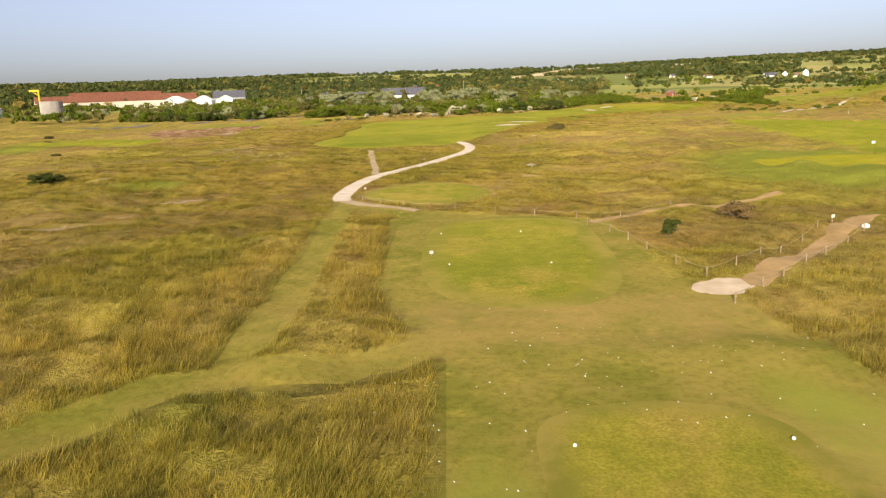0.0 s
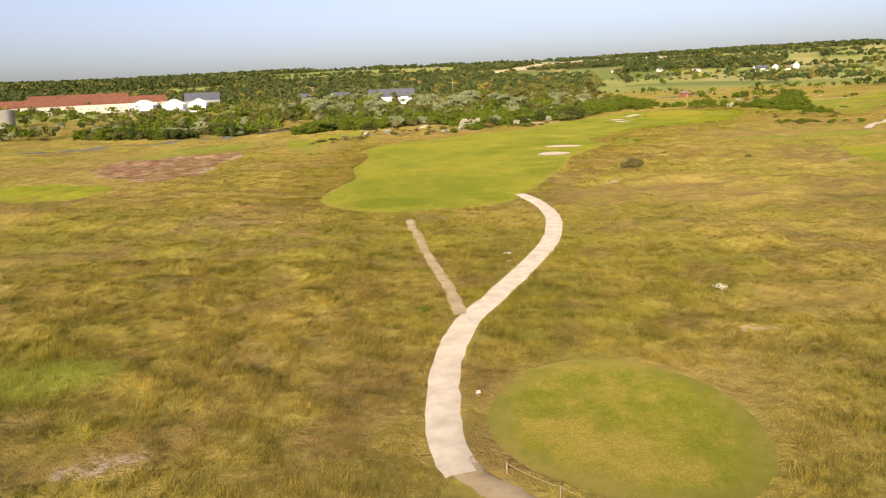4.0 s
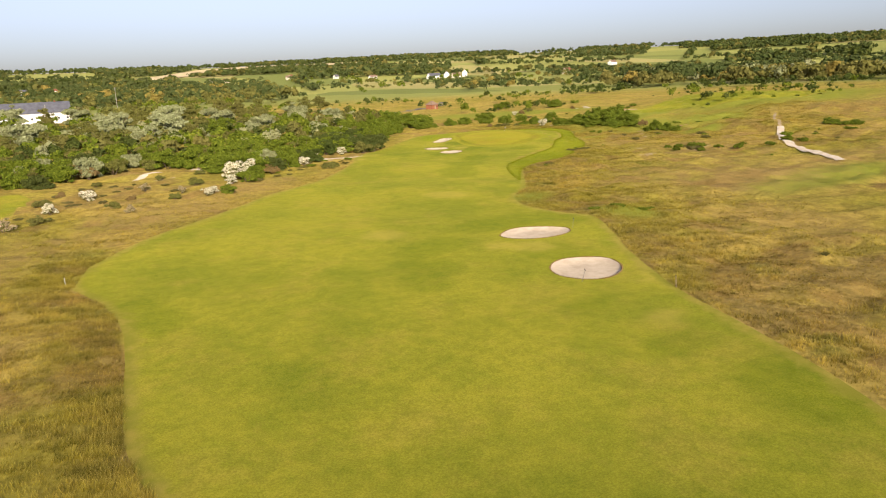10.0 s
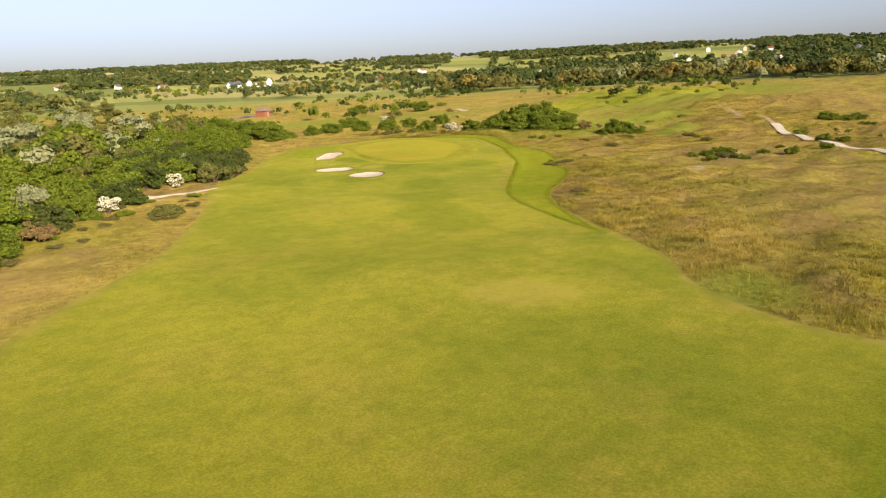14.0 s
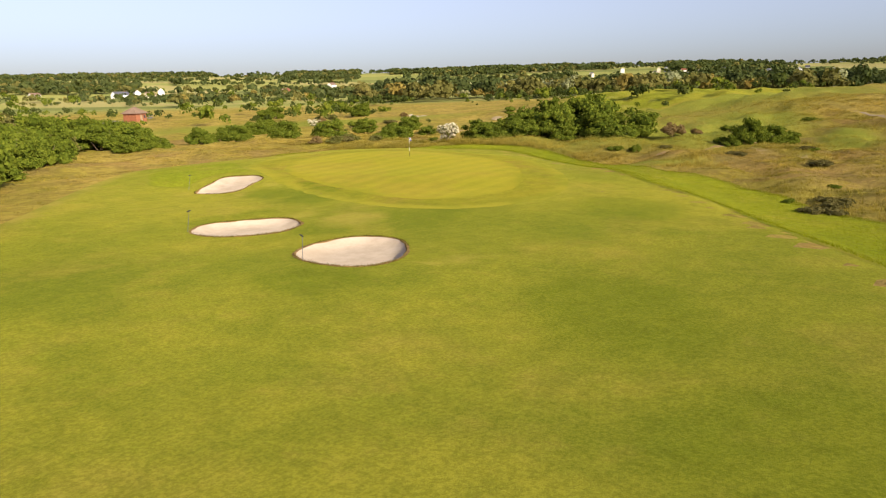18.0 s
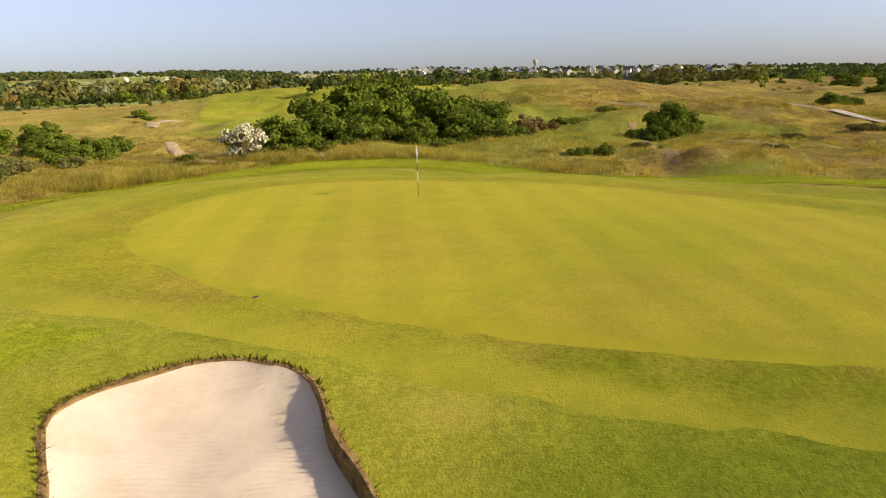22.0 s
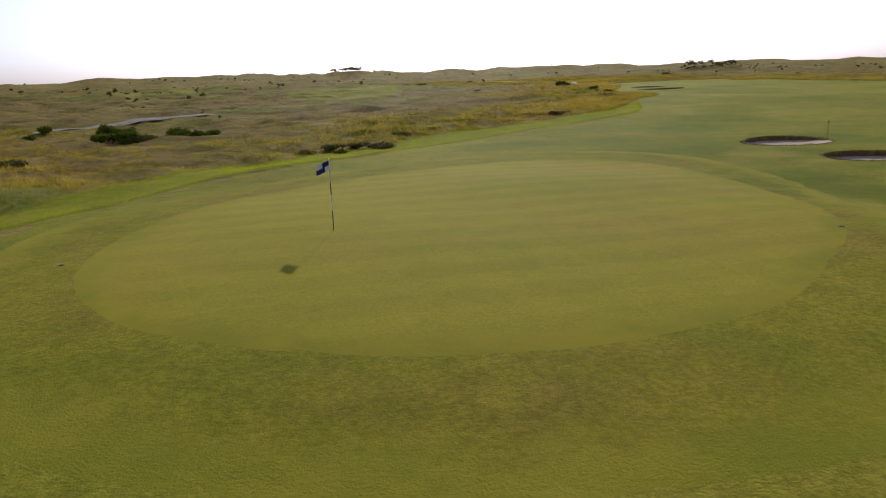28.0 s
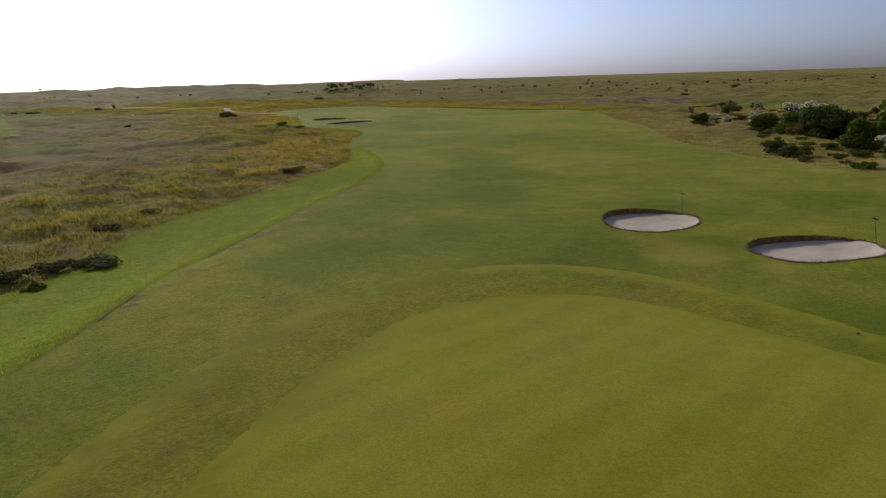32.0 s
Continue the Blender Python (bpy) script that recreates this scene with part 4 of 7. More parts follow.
sheet("semi_rough", LUSH_STRIP, M_LUSH, 0.13, "bright green longer turf round the fairway and green", "semi rough", 1.0, (), 0.11, 1.2)
sheet("semi_rough", smooth_line([(87.2, 364.5), (84.9, 359.8), (84.0, 357.2), (83.0, 355.0), (81.2, 355.9), (79.4, 356.1), (77, 355.3), (75, 354.3), (73.5, 358), (79, 366)], True, 3), M_LUSH, 0.12, "bright green longer turf above the narrow bunker", "semi rough", 1.0, (), 0.10, 0.6)
sheet("tee_box", TEE_A, M_TEE, 0.10, "mown tee box with dry patches", "tee box", 1.0, (), 0.105, 2.2)
sheet("tee_box", TEE_B, M_TEE, 0.10, "mown tee box beside the rope fence", "tee box", 1.0, (), 0.105, 2.6)
sheet("tee_box", TEE_C, M_TEE, 0.10, "mown tee box beside the pale path", "tee box", 1.0, (), 0.105, 2.6)
ribbon("path", PATH_LINE, 0.98, M_PATH, 0.05, "pale crushed-shell footpath winding through the rough", "path", 0.03, 0.045, 1)
ribbon("path", smooth_line([(-10.2, 77), (-8.6, 74.6), (-6.2, 72.3), (-3.6, 70.2), (-1.6, 67.8)], False, 6), np.linspace(0.95, 0.5, 25), M_PALE_DIRT, 0.045, "worn sandy spur of the pale footpath", "path", 0.02, 0.12, 2)
ribbon("track", smooth_line([(-13.6, 139), (-12.6, 130.5), (-11.5, 121.2), (-10.6, 114), (-9.6, 107), (-8.8, 99)], False, 8), 0.62, M_PALE_DIRT, 0.045, "worn dirt track through the rough", "track", 0.0, 0.07, 3)
ribbon("track", smooth_line([(17.6, 38.6), (22.3, 44.2), (27, 49.2), (32.5, 55.2), (36, 59)], False, 8), 0.85, M_DIRT, 0.045, "brown dirt track between rope fences", "track", 0.0, 0.06, 4)
ribbon("track", smooth_line([(12.6, 58), (17, 61), (22, 64.6), (27, 67.2), (33, 69)], False, 8), 0.55, M_DIRT, 0.045, "brown dirt track beside the rope fence", "track", 0.0, 0.06, 5)
sheet("sand_pad", smooth_line([(14.1, 39), (15.6, 40.4), (17.4, 40.7), (18.5, 39), (17.6, 37.6), (16, 36.8), (14.7, 37.5)], True, 4), M_PAD, 0.06, "pale sand pad at the gap in the fence", "sand pad", 1.0)
ribbon("track", smooth_line([(192, 321), (184, 315), (176, 308), (163, 297)], False, 6), 0.5, M_PALE_DIRT, 0.05, "worn sandy track over the dunes", "track", 0.0, 0.12, 26)
ribbon("path", smooth_line([(163, 297), (148, 285), (136, 273), (125, 261), (114, 246)], False, 6), 1.0, M_PATH, 0.24, "pale footpath crossing the dunes", "path", 0.03, 0.1, 6)
ribbon("path", smooth_line([(-14, 323), (-10, 329), (-5, 333), (2, 333.5)], False, 6), 1.0, M_PATH, 0.06, "pale sandy path at the edge of the scrub", "path", 0.03, 0.1, 7)
ribbon("path", smooth_line([(30, 331.6), (34, 330.6), (38, 330.6), (43, 332)], False, 6), np.concatenate([np.linspace(0.9, 0.7, 10), np.linspace(0.7, 0.3, 9)]), M_PATH, 0.06, "pale sandy path meeting the fairway", "path", 0.03, 0.12, 8)
ribbon("track", smooth_line([(155, 325.5), (145, 327.3), (134, 329.1), (127, 330), (121, 331)], False, 6), 0.55, M_DIRT, 0.04, "trodden brown track through the dune grass", "track", 0.0, 0.08, 27)
ribbon("track", smooth_line([(147, 378), (138, 374), (131, 370), (126, 367)], False, 6), 0.9, M_PALE_DIRT, 0.04, "sandy gap in the dune grass", "track", 0.0, 0.3, 28)
ribbon("road", smooth_line([(-175, 262), (-150, 275), (-132, 283), (-112, 297), (-92, 312), (-78, 330), (-70, 350)], False, 8), 1.9, M_ASPHALT, 0.08, "narrow grey asphalt lane", "road", 0.04, 0.05, 9)
ribbon("road", smooth_line([(95, 492), (120, 505), (140, 512), (165, 530), (185, 552), (200, 580)], False, 8), 2.6, M_ASPHALT, 0.10, "grey asphalt lane behind the scrub", "road", 0.04, 0.05, 10)
ribbon("path", smooth_line([(190, 430), (200, 432), (206, 437), (209, 446)], False, 6), 1.2, M_PATH, 0.08, "short pale sandy path in the dunes", "path", 0.02, 0.1, 11)
ribbon("path", smooth_line([(178, 392), (186, 394), (192, 395), (198, 395)], False, 6), 0.8, M_PALE_DIRT, 0.08, "pale path along the grassy bank", "path", 0.02, 0.1, 12)
sheet("putting_green", smooth_line([(43, 99), (47, 103), (54, 105), (62, 106.5), (70, 105), (72, 100), (68, 95), (58, 92), (49, 93)], True, 4), M_GREEN, 0.10, "smaller neighbouring putting green in the rough", "putting green", 1.5)
sheet("fairway", smooth_line([(-52, 255), (-47, 253), (-41, 270), (-36, 290), (-33, 312), (-40, 316), (-46, 296), (-51, 275)], True, 4), M_FAIRWAY, 0.09, "strip of mown turf beside the scrub", "fairway", 1.5)
sheet("fairway", smooth_line([(-100, 175), (-85, 168), (-72, 172), (-68, 178), (-76, 186), (-90, 190), (-110, 192)], True, 4), M_FAIRWAY, 0.10, "mown turf beyond the rough", "fairway", 1.5)
sheet("fairway", smooth_line([(88, 205), (100, 190), (104, 150), (96, 110), (84, 60), (66, 30), (56, 60), (64, 110), (70, 160), (76, 195)], True, 4), M_FAIRWAY, 0.12, "neighbouring fairway among the dunes", "fairway", 2.0)
sheet("fairway", smooth_line([(172, 120), (165, 60), (150, 10), (130, -40), (112, -30), (128, 20), (142, 70), (152, 118)], True, 4), M_FAIRWAY, 0.14, "distant fairway strip among the dunes", "fairway", 4.0)
sheet("fairway", smooth_line([(178, 384), (200, 372), (222, 352), (250, 344), (272, 362), (262, 392), (230, 398), (200, 392)], True, 4), M_FAIRWAY, 0.12, "mown turf over the grassy bank", "fairway", 2.0)


WHEAT = [(100, 1720), (316, 2180), (486, 2320), (620, 2260), (780, 2100), (740, 1990), (600, 2080), (480, 2130), (340, 1990), (160, 1690)]
for outline, words in ((WHEAT, "pale ripe wheat field below the hill crest"), ([(-330, 1560), (-250, 1600), (-170, 1570), (-190, 1500), (-300, 1480)], "pale stubble field among the woods")):
    sheet("wheat_field", smooth_line(outline, True, 3), M_WHEAT, 2.0, words, "field", 60.0, (), 0.5)


# ---- bunkers ----
def bunker(outline, face, deep, label):
    """A sand bunker: a cut turf lip round a shallow bowl of sand, steepest on the side towards face."""
    o = np.asarray(outline)
    c = o.mean(0)
    n = len(o)
    f = np.array(face) / np.hypot(*face)
    out = (o - c) / np.linalg.norm(o - c, axis=1)[:, None]
    steep = np.clip(out @ f, 0, 1) ** 0.7
    wall = 0.02 + 0.36 * steep
    high = 0.2 + 0.8 * steep
    rim = land(o[:, 0], o[:, 1]) + 0.045
    tilt = np.linalg.lstsq(np.column_stack([o - c, np.ones(n)]), rim, rcond=None)[0]
    ob = empty("bunker", pose(0, 0, 0), label, "bunker", "sand bunkers")
    rng = np.random.RandomState(n + int(c[0]))
    jag = rng.uniform(-1, 1, n)
    rings = [np.column_stack([o + out * (0.14 + 0.05 * jag[:, None]), rim - 0.005]), np.column_stack([o + out * 0.02, rim + (0.035 + 0.02 * jag) * high]),
             np.column_stack([o - out * (0.05 + 0.03 * jag[:, None]), rim - 0.05 * high]), np.column_stack([o - out * 0.04, rim - wall * 0.6 - 0.01]), np.column_stack([o - out * 0.09, rim - wall - 0.14])]
    v = np.concatenate(rings)
    q = [(a * n + i, a * n + (i + 1) % n, (a + 1) * n + (i + 1) % n, (a + 1) * n + i) for a in range(len(rings) - 1) for i in range(n)]
    part("lip", mesh_of("lip", v, [p[::-1] for p in q], M_LIP), ob, "ragged brown turf lip")
    sv, sf = [], []
    levels = (1.0, 0.93, 0.8, 0.62, 0.42, 0.2)
    for s in levels:
        p = c + (o - out * 0.04 - c) * s
        edge = rim - wall * 0.8 - 0.012
        floor = np.column_stack([p - c, np.ones(n)]) @ tilt - deep
        k = np.array(1 - (1 - min((1 - s) / 0.45, 1.0)) ** 2)
        z = edge * (1 - k) + floor * k + 0.03 * wavy(p[:, 0], p[:, 1], 1.6, 3)
        sv.append(np.column_stack([p, z]))
    sv = np.concatenate(sv + [np.array([[c[0], c[1], sv[-1][:, 2].mean()]])])
    for a in range(len(levels) - 1):
        sf += [(a * n + i, (a + 1) * n + i, (a + 1) * n + (i + 1) % n, a * n + (i + 1) % n)[::-1] for i in range(n)]
    last = (len(levels) - 1) * n
    sf += [(last + i, last + (i + 1) % n, len(sv) - 1) for i in range(n)]
    part("sand", mesh_of("sand", sv, sf, M_SAND, True), ob, "raked pale sand")
    m = n * 16
    i = rng.randint(0, n, m)
    u = rng.rand(m, 1)
    base = o[i] * (1 - u) + o[(i + 1) % n] * u + out[i] * rng.uniform(-0.03, 0.16, (m, 1))
    zb = land(base[:, 0], base[:, 1]) + 0.03
    tip = base + out[i] * rng.uniform(-0.16, 0.08, (m, 1)) + rng.normal(0, 0.05, (m, 2))
    side = np.column_stack([-out[i, 1], out[i, 0]]) * rng.uniform(0.012, 0.03, (m, 1))
    fv = np.stack([np.column_stack([base - side, zb]), np.column_stack([base + side, zb]), np.column_stack([tip, zb + rng.uniform(0.03, 0.13, m)])], 1)
    tagged(part("grass_fringe", mesh_fast("grass_fringe", fv.reshape(-1, 3), np.arange(m * 3).reshape(-1, 3), M_GRASS), ob), "ragged grass fringe on the lip", kind="stuff")
    return ob


bunker(BUNKERS[0], (-0.3, -0.95), 0.36, "kidney-shaped fairway bunker with pale sand")
bunker(BUNKERS[1], (-0.3, -0.95), 0.38, "oval fairway bunker with pale sand and brown lip")
bunker(BUNKERS[2], (-0.3, -0.95), 0.40, "round greenside bunker with pale sand and rake")
bunker(BUNKERS[3], (-0.3, -0.95), 0.38, "long greenside bunker with pale sand and rake")
bunker(BUNKERS[4], (-0.3, -0.95), 0.36, "narrow greenside bunker with pale sand")


# ---- shrubs and trees ----
def crown_mesh(name, lobes, count, leaf, seed, mat, mats=(), long=1.0, core=0.66):
    """A crown of leaf clumps on overlapping lobes (centre, radii), with a denser heart."""
    rng = np.random.RandomState(seed)
    lobes = np.array(lobes, float)
    size = lobes[:, 3] * lobes[:, 4] + lobes[:, 4] * lobes[:, 5] + lobes[:, 3] * lobes[:, 5]
    pick = rng.choice(len(lobes), count, p=size / size.sum())
    d = rng.normal(0, 1, (count, 3))
    d[:, 2] = np.abs(d[:, 2]) * 0.9 - 0.25 * rng.rand(count)
    d /= np.linalg.norm(d, axis=1)[:, None]
    depth = 0.72 + 0.36 * rng.rand(count, 1) ** 0.8
    p = lobes[pick, :3] + lobes[pick, 3:] * d * depth
    p[:, 2] = np.maximum(p[:, 2], 0.06 + 0.15 * rng.rand(count))
    nrm = d + rng.normal(0, 0.55, (count, 3))
    nrm /= np.linalg.norm(nrm, axis=1)[:, None]
    a = np.cross(nrm, rng.normal(0, 1, (count, 3)))
    a /= np.linalg.norm(a, axis=1)[:, None]
    b = np.cross(nrm, a)
    s = leaf * (0.55 + 0.8 * rng.rand(count, 1))
    verts = np.stack([p - a * s * 0.5, p + b * s * 0.5 * long + nrm * s * 0.12, p + a * s * 0.5, p - b * s * 0.5 * long - nrm * s * 0.08], 1).reshape(-1, 3)
    faces = np.arange(count * 4).reshape(-1, 4)
    cv, cf = [], []
    ico = bmesh.new()
    bmesh.ops.create_icosphere(ico, subdivisions=1, radius=1.0)
    iv = np.array([v.co[:] for v in ico.verts])
    it = [[v.index for v in f.verts] for f in ico.faces]
    ico.free()
    tri_v, tri_f = [], []
    for lb in lobes:
        base = len(verts) + len(tri_v)
        w = iv * lb[3:] * core * (1 + 0.16 * rng.uniform(-1, 1, (len(iv), 1))) + lb[:3]
        w[:, 2] = np.maximum(w[:, 2], 0.02)
        tri_v += list(w)
        tri_f += [[i + base for i in t] for t in it]
    me = bpy.data.meshes.new(name)
    me.from_pydata(np.concatenate([verts, np.array(tri_v)]).tolist(), [], faces.tolist() + tri_f)
    me.materials.append(mat)
    for extra in mats:
        me.materials.append(extra)
    if mats:
        share = rng.rand(count) < 0.8
        idx_ = np.zeros(count + len(tri_f), np.int32)
        idx_[:count] = np.where(share & (d[:, 2] > -0.1), 1, 0)
        me.polygons.foreach_set("material_index", idx_)
    me.update()
    return me


def stems_mesh(name, height, spread, count, seed, thick=0.07):
    rng = np.random.RandomState(seed)
    pieces = []
    for k in range(count):
        a = 2 * math.pi * k / count + rng.uniform(-0.4, 0.4)
        r0, r1 = rng.uniform(0.02, 0.2) * spread, rng.uniform(0.4, 0.8) * spread
        h = height * rng.uniform(0.6, 0.9)
        bend = rng.uniform(-0.2, 0.2)
        p = [(r0 * math.cos(a), r0 * math.sin(a), -0.15), (0.5 * (r0 + r1) * math.cos(a + bend), 0.5 * (r0 + r1) * math.sin(a + bend), h * 0.5), (r1 * math.cos(a), r1 * math.sin(a), h)]
        pieces.append(tube(p, [thick, thick * 0.6, thick * 0.22], 5))
    return mesh_of(name, *join(*pieces), M_BARK, True)


def tree_stem_mesh(name, height, spread, seed, thick=0.22):
    rng = np.random.RandomState(seed)
    lean = rng.uniform(-0.06, 0.06, 2) * height
    pieces = [tube([(0, 0, -0.3), (lean[0] * 0.3, lean[1] * 0.3, height * 0.35), (lean[0], lean[1], height * 0.8)], [thick, thick * 0.7, thick * 0.2], 7)]
    for k in range(5):
        a = 2 * math.pi * k / 5 + rng.uniform(-0.4, 0.4)
        h0 = height * rng.uniform(0.25, 0.5)
        pieces.append(tube([(lean[0] * 0.4, lean[1] * 0.4, h0), (0.45 * spread * math.cos(a), 0.45 * spread * math.sin(a), h0 + height * 0.16), (0.8 * spread * math.cos(a), 0.8 * spread * math.sin(a), h0 + height * 0.3)], [thick * 0.45, thick * 0.3, thick * 0.1], 5))
    return mesh_of(name, *join(*pieces), M_BARK, True)


def lobes_of(height, width, count, seed, low=0.35, flat=0.8):
    """Lobes of an uneven crown that stands on the ground."""
    rng = np.random.RandomState(seed)
    out = [(0, 0, height * 0.45, width * 0.27, width * 0.27, height * 0.38)]
    for k in range(count):
        a, r = rng.uniform(0, 6.283), width * 0.5 * math.sqrt(rng.uniform(0.08, 0.75))
        s = width * rng.uniform(0.10, 0.23)
        h = height * rng.uniform(low, 1.08) * (1 - 0.3 * (r / (width * 0.5)) ** 2)
        sz = min(s * flat, h * 0.9)
        out.append((r * math.cos(a) * 1.05, r * math.sin(a) * 1.05, max(h - sz, sz * 0.8), s, s * rng.uniform(0.8, 1.2), sz))
    return out


KINDS = {}


def shrub_kind(key, name, height, width, mat, label, category, seed, leaf=0.2, count=1500, lobes=9, mats=(), low=0.35, tree=False, long=1.0):
    variants = []
    for k in range(3):
        s = seed * 10 + k
        crown = crown_mesh("crown", lobes_of(height, width, lobes, s, low), count, leaf, s, mat, mats, long)
        stem = tree_stem_mesh("trunk", height, width * 0.5, s, 0.03 * height) if tree else stems_mesh("stems", height * 0.75, width * 0.42, 6, s, 0.02 * height + 0.015)
        variants.append((crown, stem))
    KINDS[key] = (name, variants, label, category, tree, height, width)


def plant(key, x, y, scale=1.0, turn=0.0, tall=1.0, variant=None, sink=0.05, label="", group=""):
    name, variants, text, category, tree, height, width = KINDS[key]
    crown, stem = variants[(int(abs(x * 7 + y * 13)) if variant is None else variant) % 3]
    m = Matrix.LocRotScale((x, y, at(x, y) - sink), Euler((0, 0, turn)), (scale, scale, scale * tall))
    ob = empty(name, m, label or text, category, group)
    part("trunk", stem, ob)
    part("crown", crown, ob)
    return ob


shrub_kind("near", "bush", 3.6, 5.0, L_GREEN, "dense glossy green bush in the dune grass", "bush", 1, 0.25, 3600, 34, (), 0.16)
shrub_kind("dark", "bush", 3.2, 4.6, L_DARK, "dark green bush in the scrub belt", "bush", 2, 0.26, 2100, 22, (), 0.2)
shrub_kind("green", "bush", 3.4, 4.8, L_GREEN, "mid-green leafy bush in the scrub belt", "bush", 3, 0.26, 2200, 22, (), 0.2)
shrub_kind("olive", "bush", 2.4, 3.6, L_OLIVE, "olive-coloured bush in the scrub belt", "bush", 4, 0.24, 1500, 14)
shrub_kind("silver", "bush", 3.0, 4.2, L_GREY, "silvery grey-green bush in the scrub belt", "bush", 14, 0.25, 1800, 18, (), 0.2)
shrub_kind("brown", "bush", 1.9, 3.0, L_BROWN, "brown half-bare bush in the grass", "bush", 5, 0.20, 1100, 9)
shrub_kind("scrub", "shrub", 0.9, 2.4, L_SCRUB, "low olive-brown shrub in the dune grass", "shrub", 6, 0.16, 700, 7, (), 0.5)
shrub_kind("low", "shrub", 1.1, 2.6, L_GREEN, "low green shrub in the dune grass", "shrub", 7, 0.18, 800, 7, (), 0.5)
shrub_kind("hawthorn", "hawthorn", 2.9, 3.2, L_OLIVE, "hawthorn covered in white blossom", "hawthorn bush", 8, 0.17, 2000, 14, (L_BLOSSOM,))
shrub_kind("rosy", "hawthorn", 2.9, 3.2, L_OLIVE, "hawthorn covered in faded tan blossom", "hawthorn bush", 13, 0.17, 1800, 12, (L_FADED,))
shrub_kind("willow", "willow_tree", 7.5, 7.5, L_GREY, "silvery grey-green willow tree behind the scrub", "tree", 9, 0.40, 2400, 20, (), 0.35, True, 1.6)
shrub_kind("tall", "tree", 9.5, 7.5, L_OLIVE, "tall olive-green tree behind the scrub", "tree", 10, 0.46, 2200, 20, (), 0.35, True)
shrub_kind("broad", "tree", 8.5, 8.0, L_GREEN, "broad green tree behind the scrub", "tree", 12, 0.46, 2200, 22, (), 0.3, True)
shrub_kind("conifer", "conifer", 1.7, 1.5, L_DARK, "small dark green conifer in the rough", "conifer", 11, 0.12, 900, 6, (), 0.3, True)

R = random.Random(7)
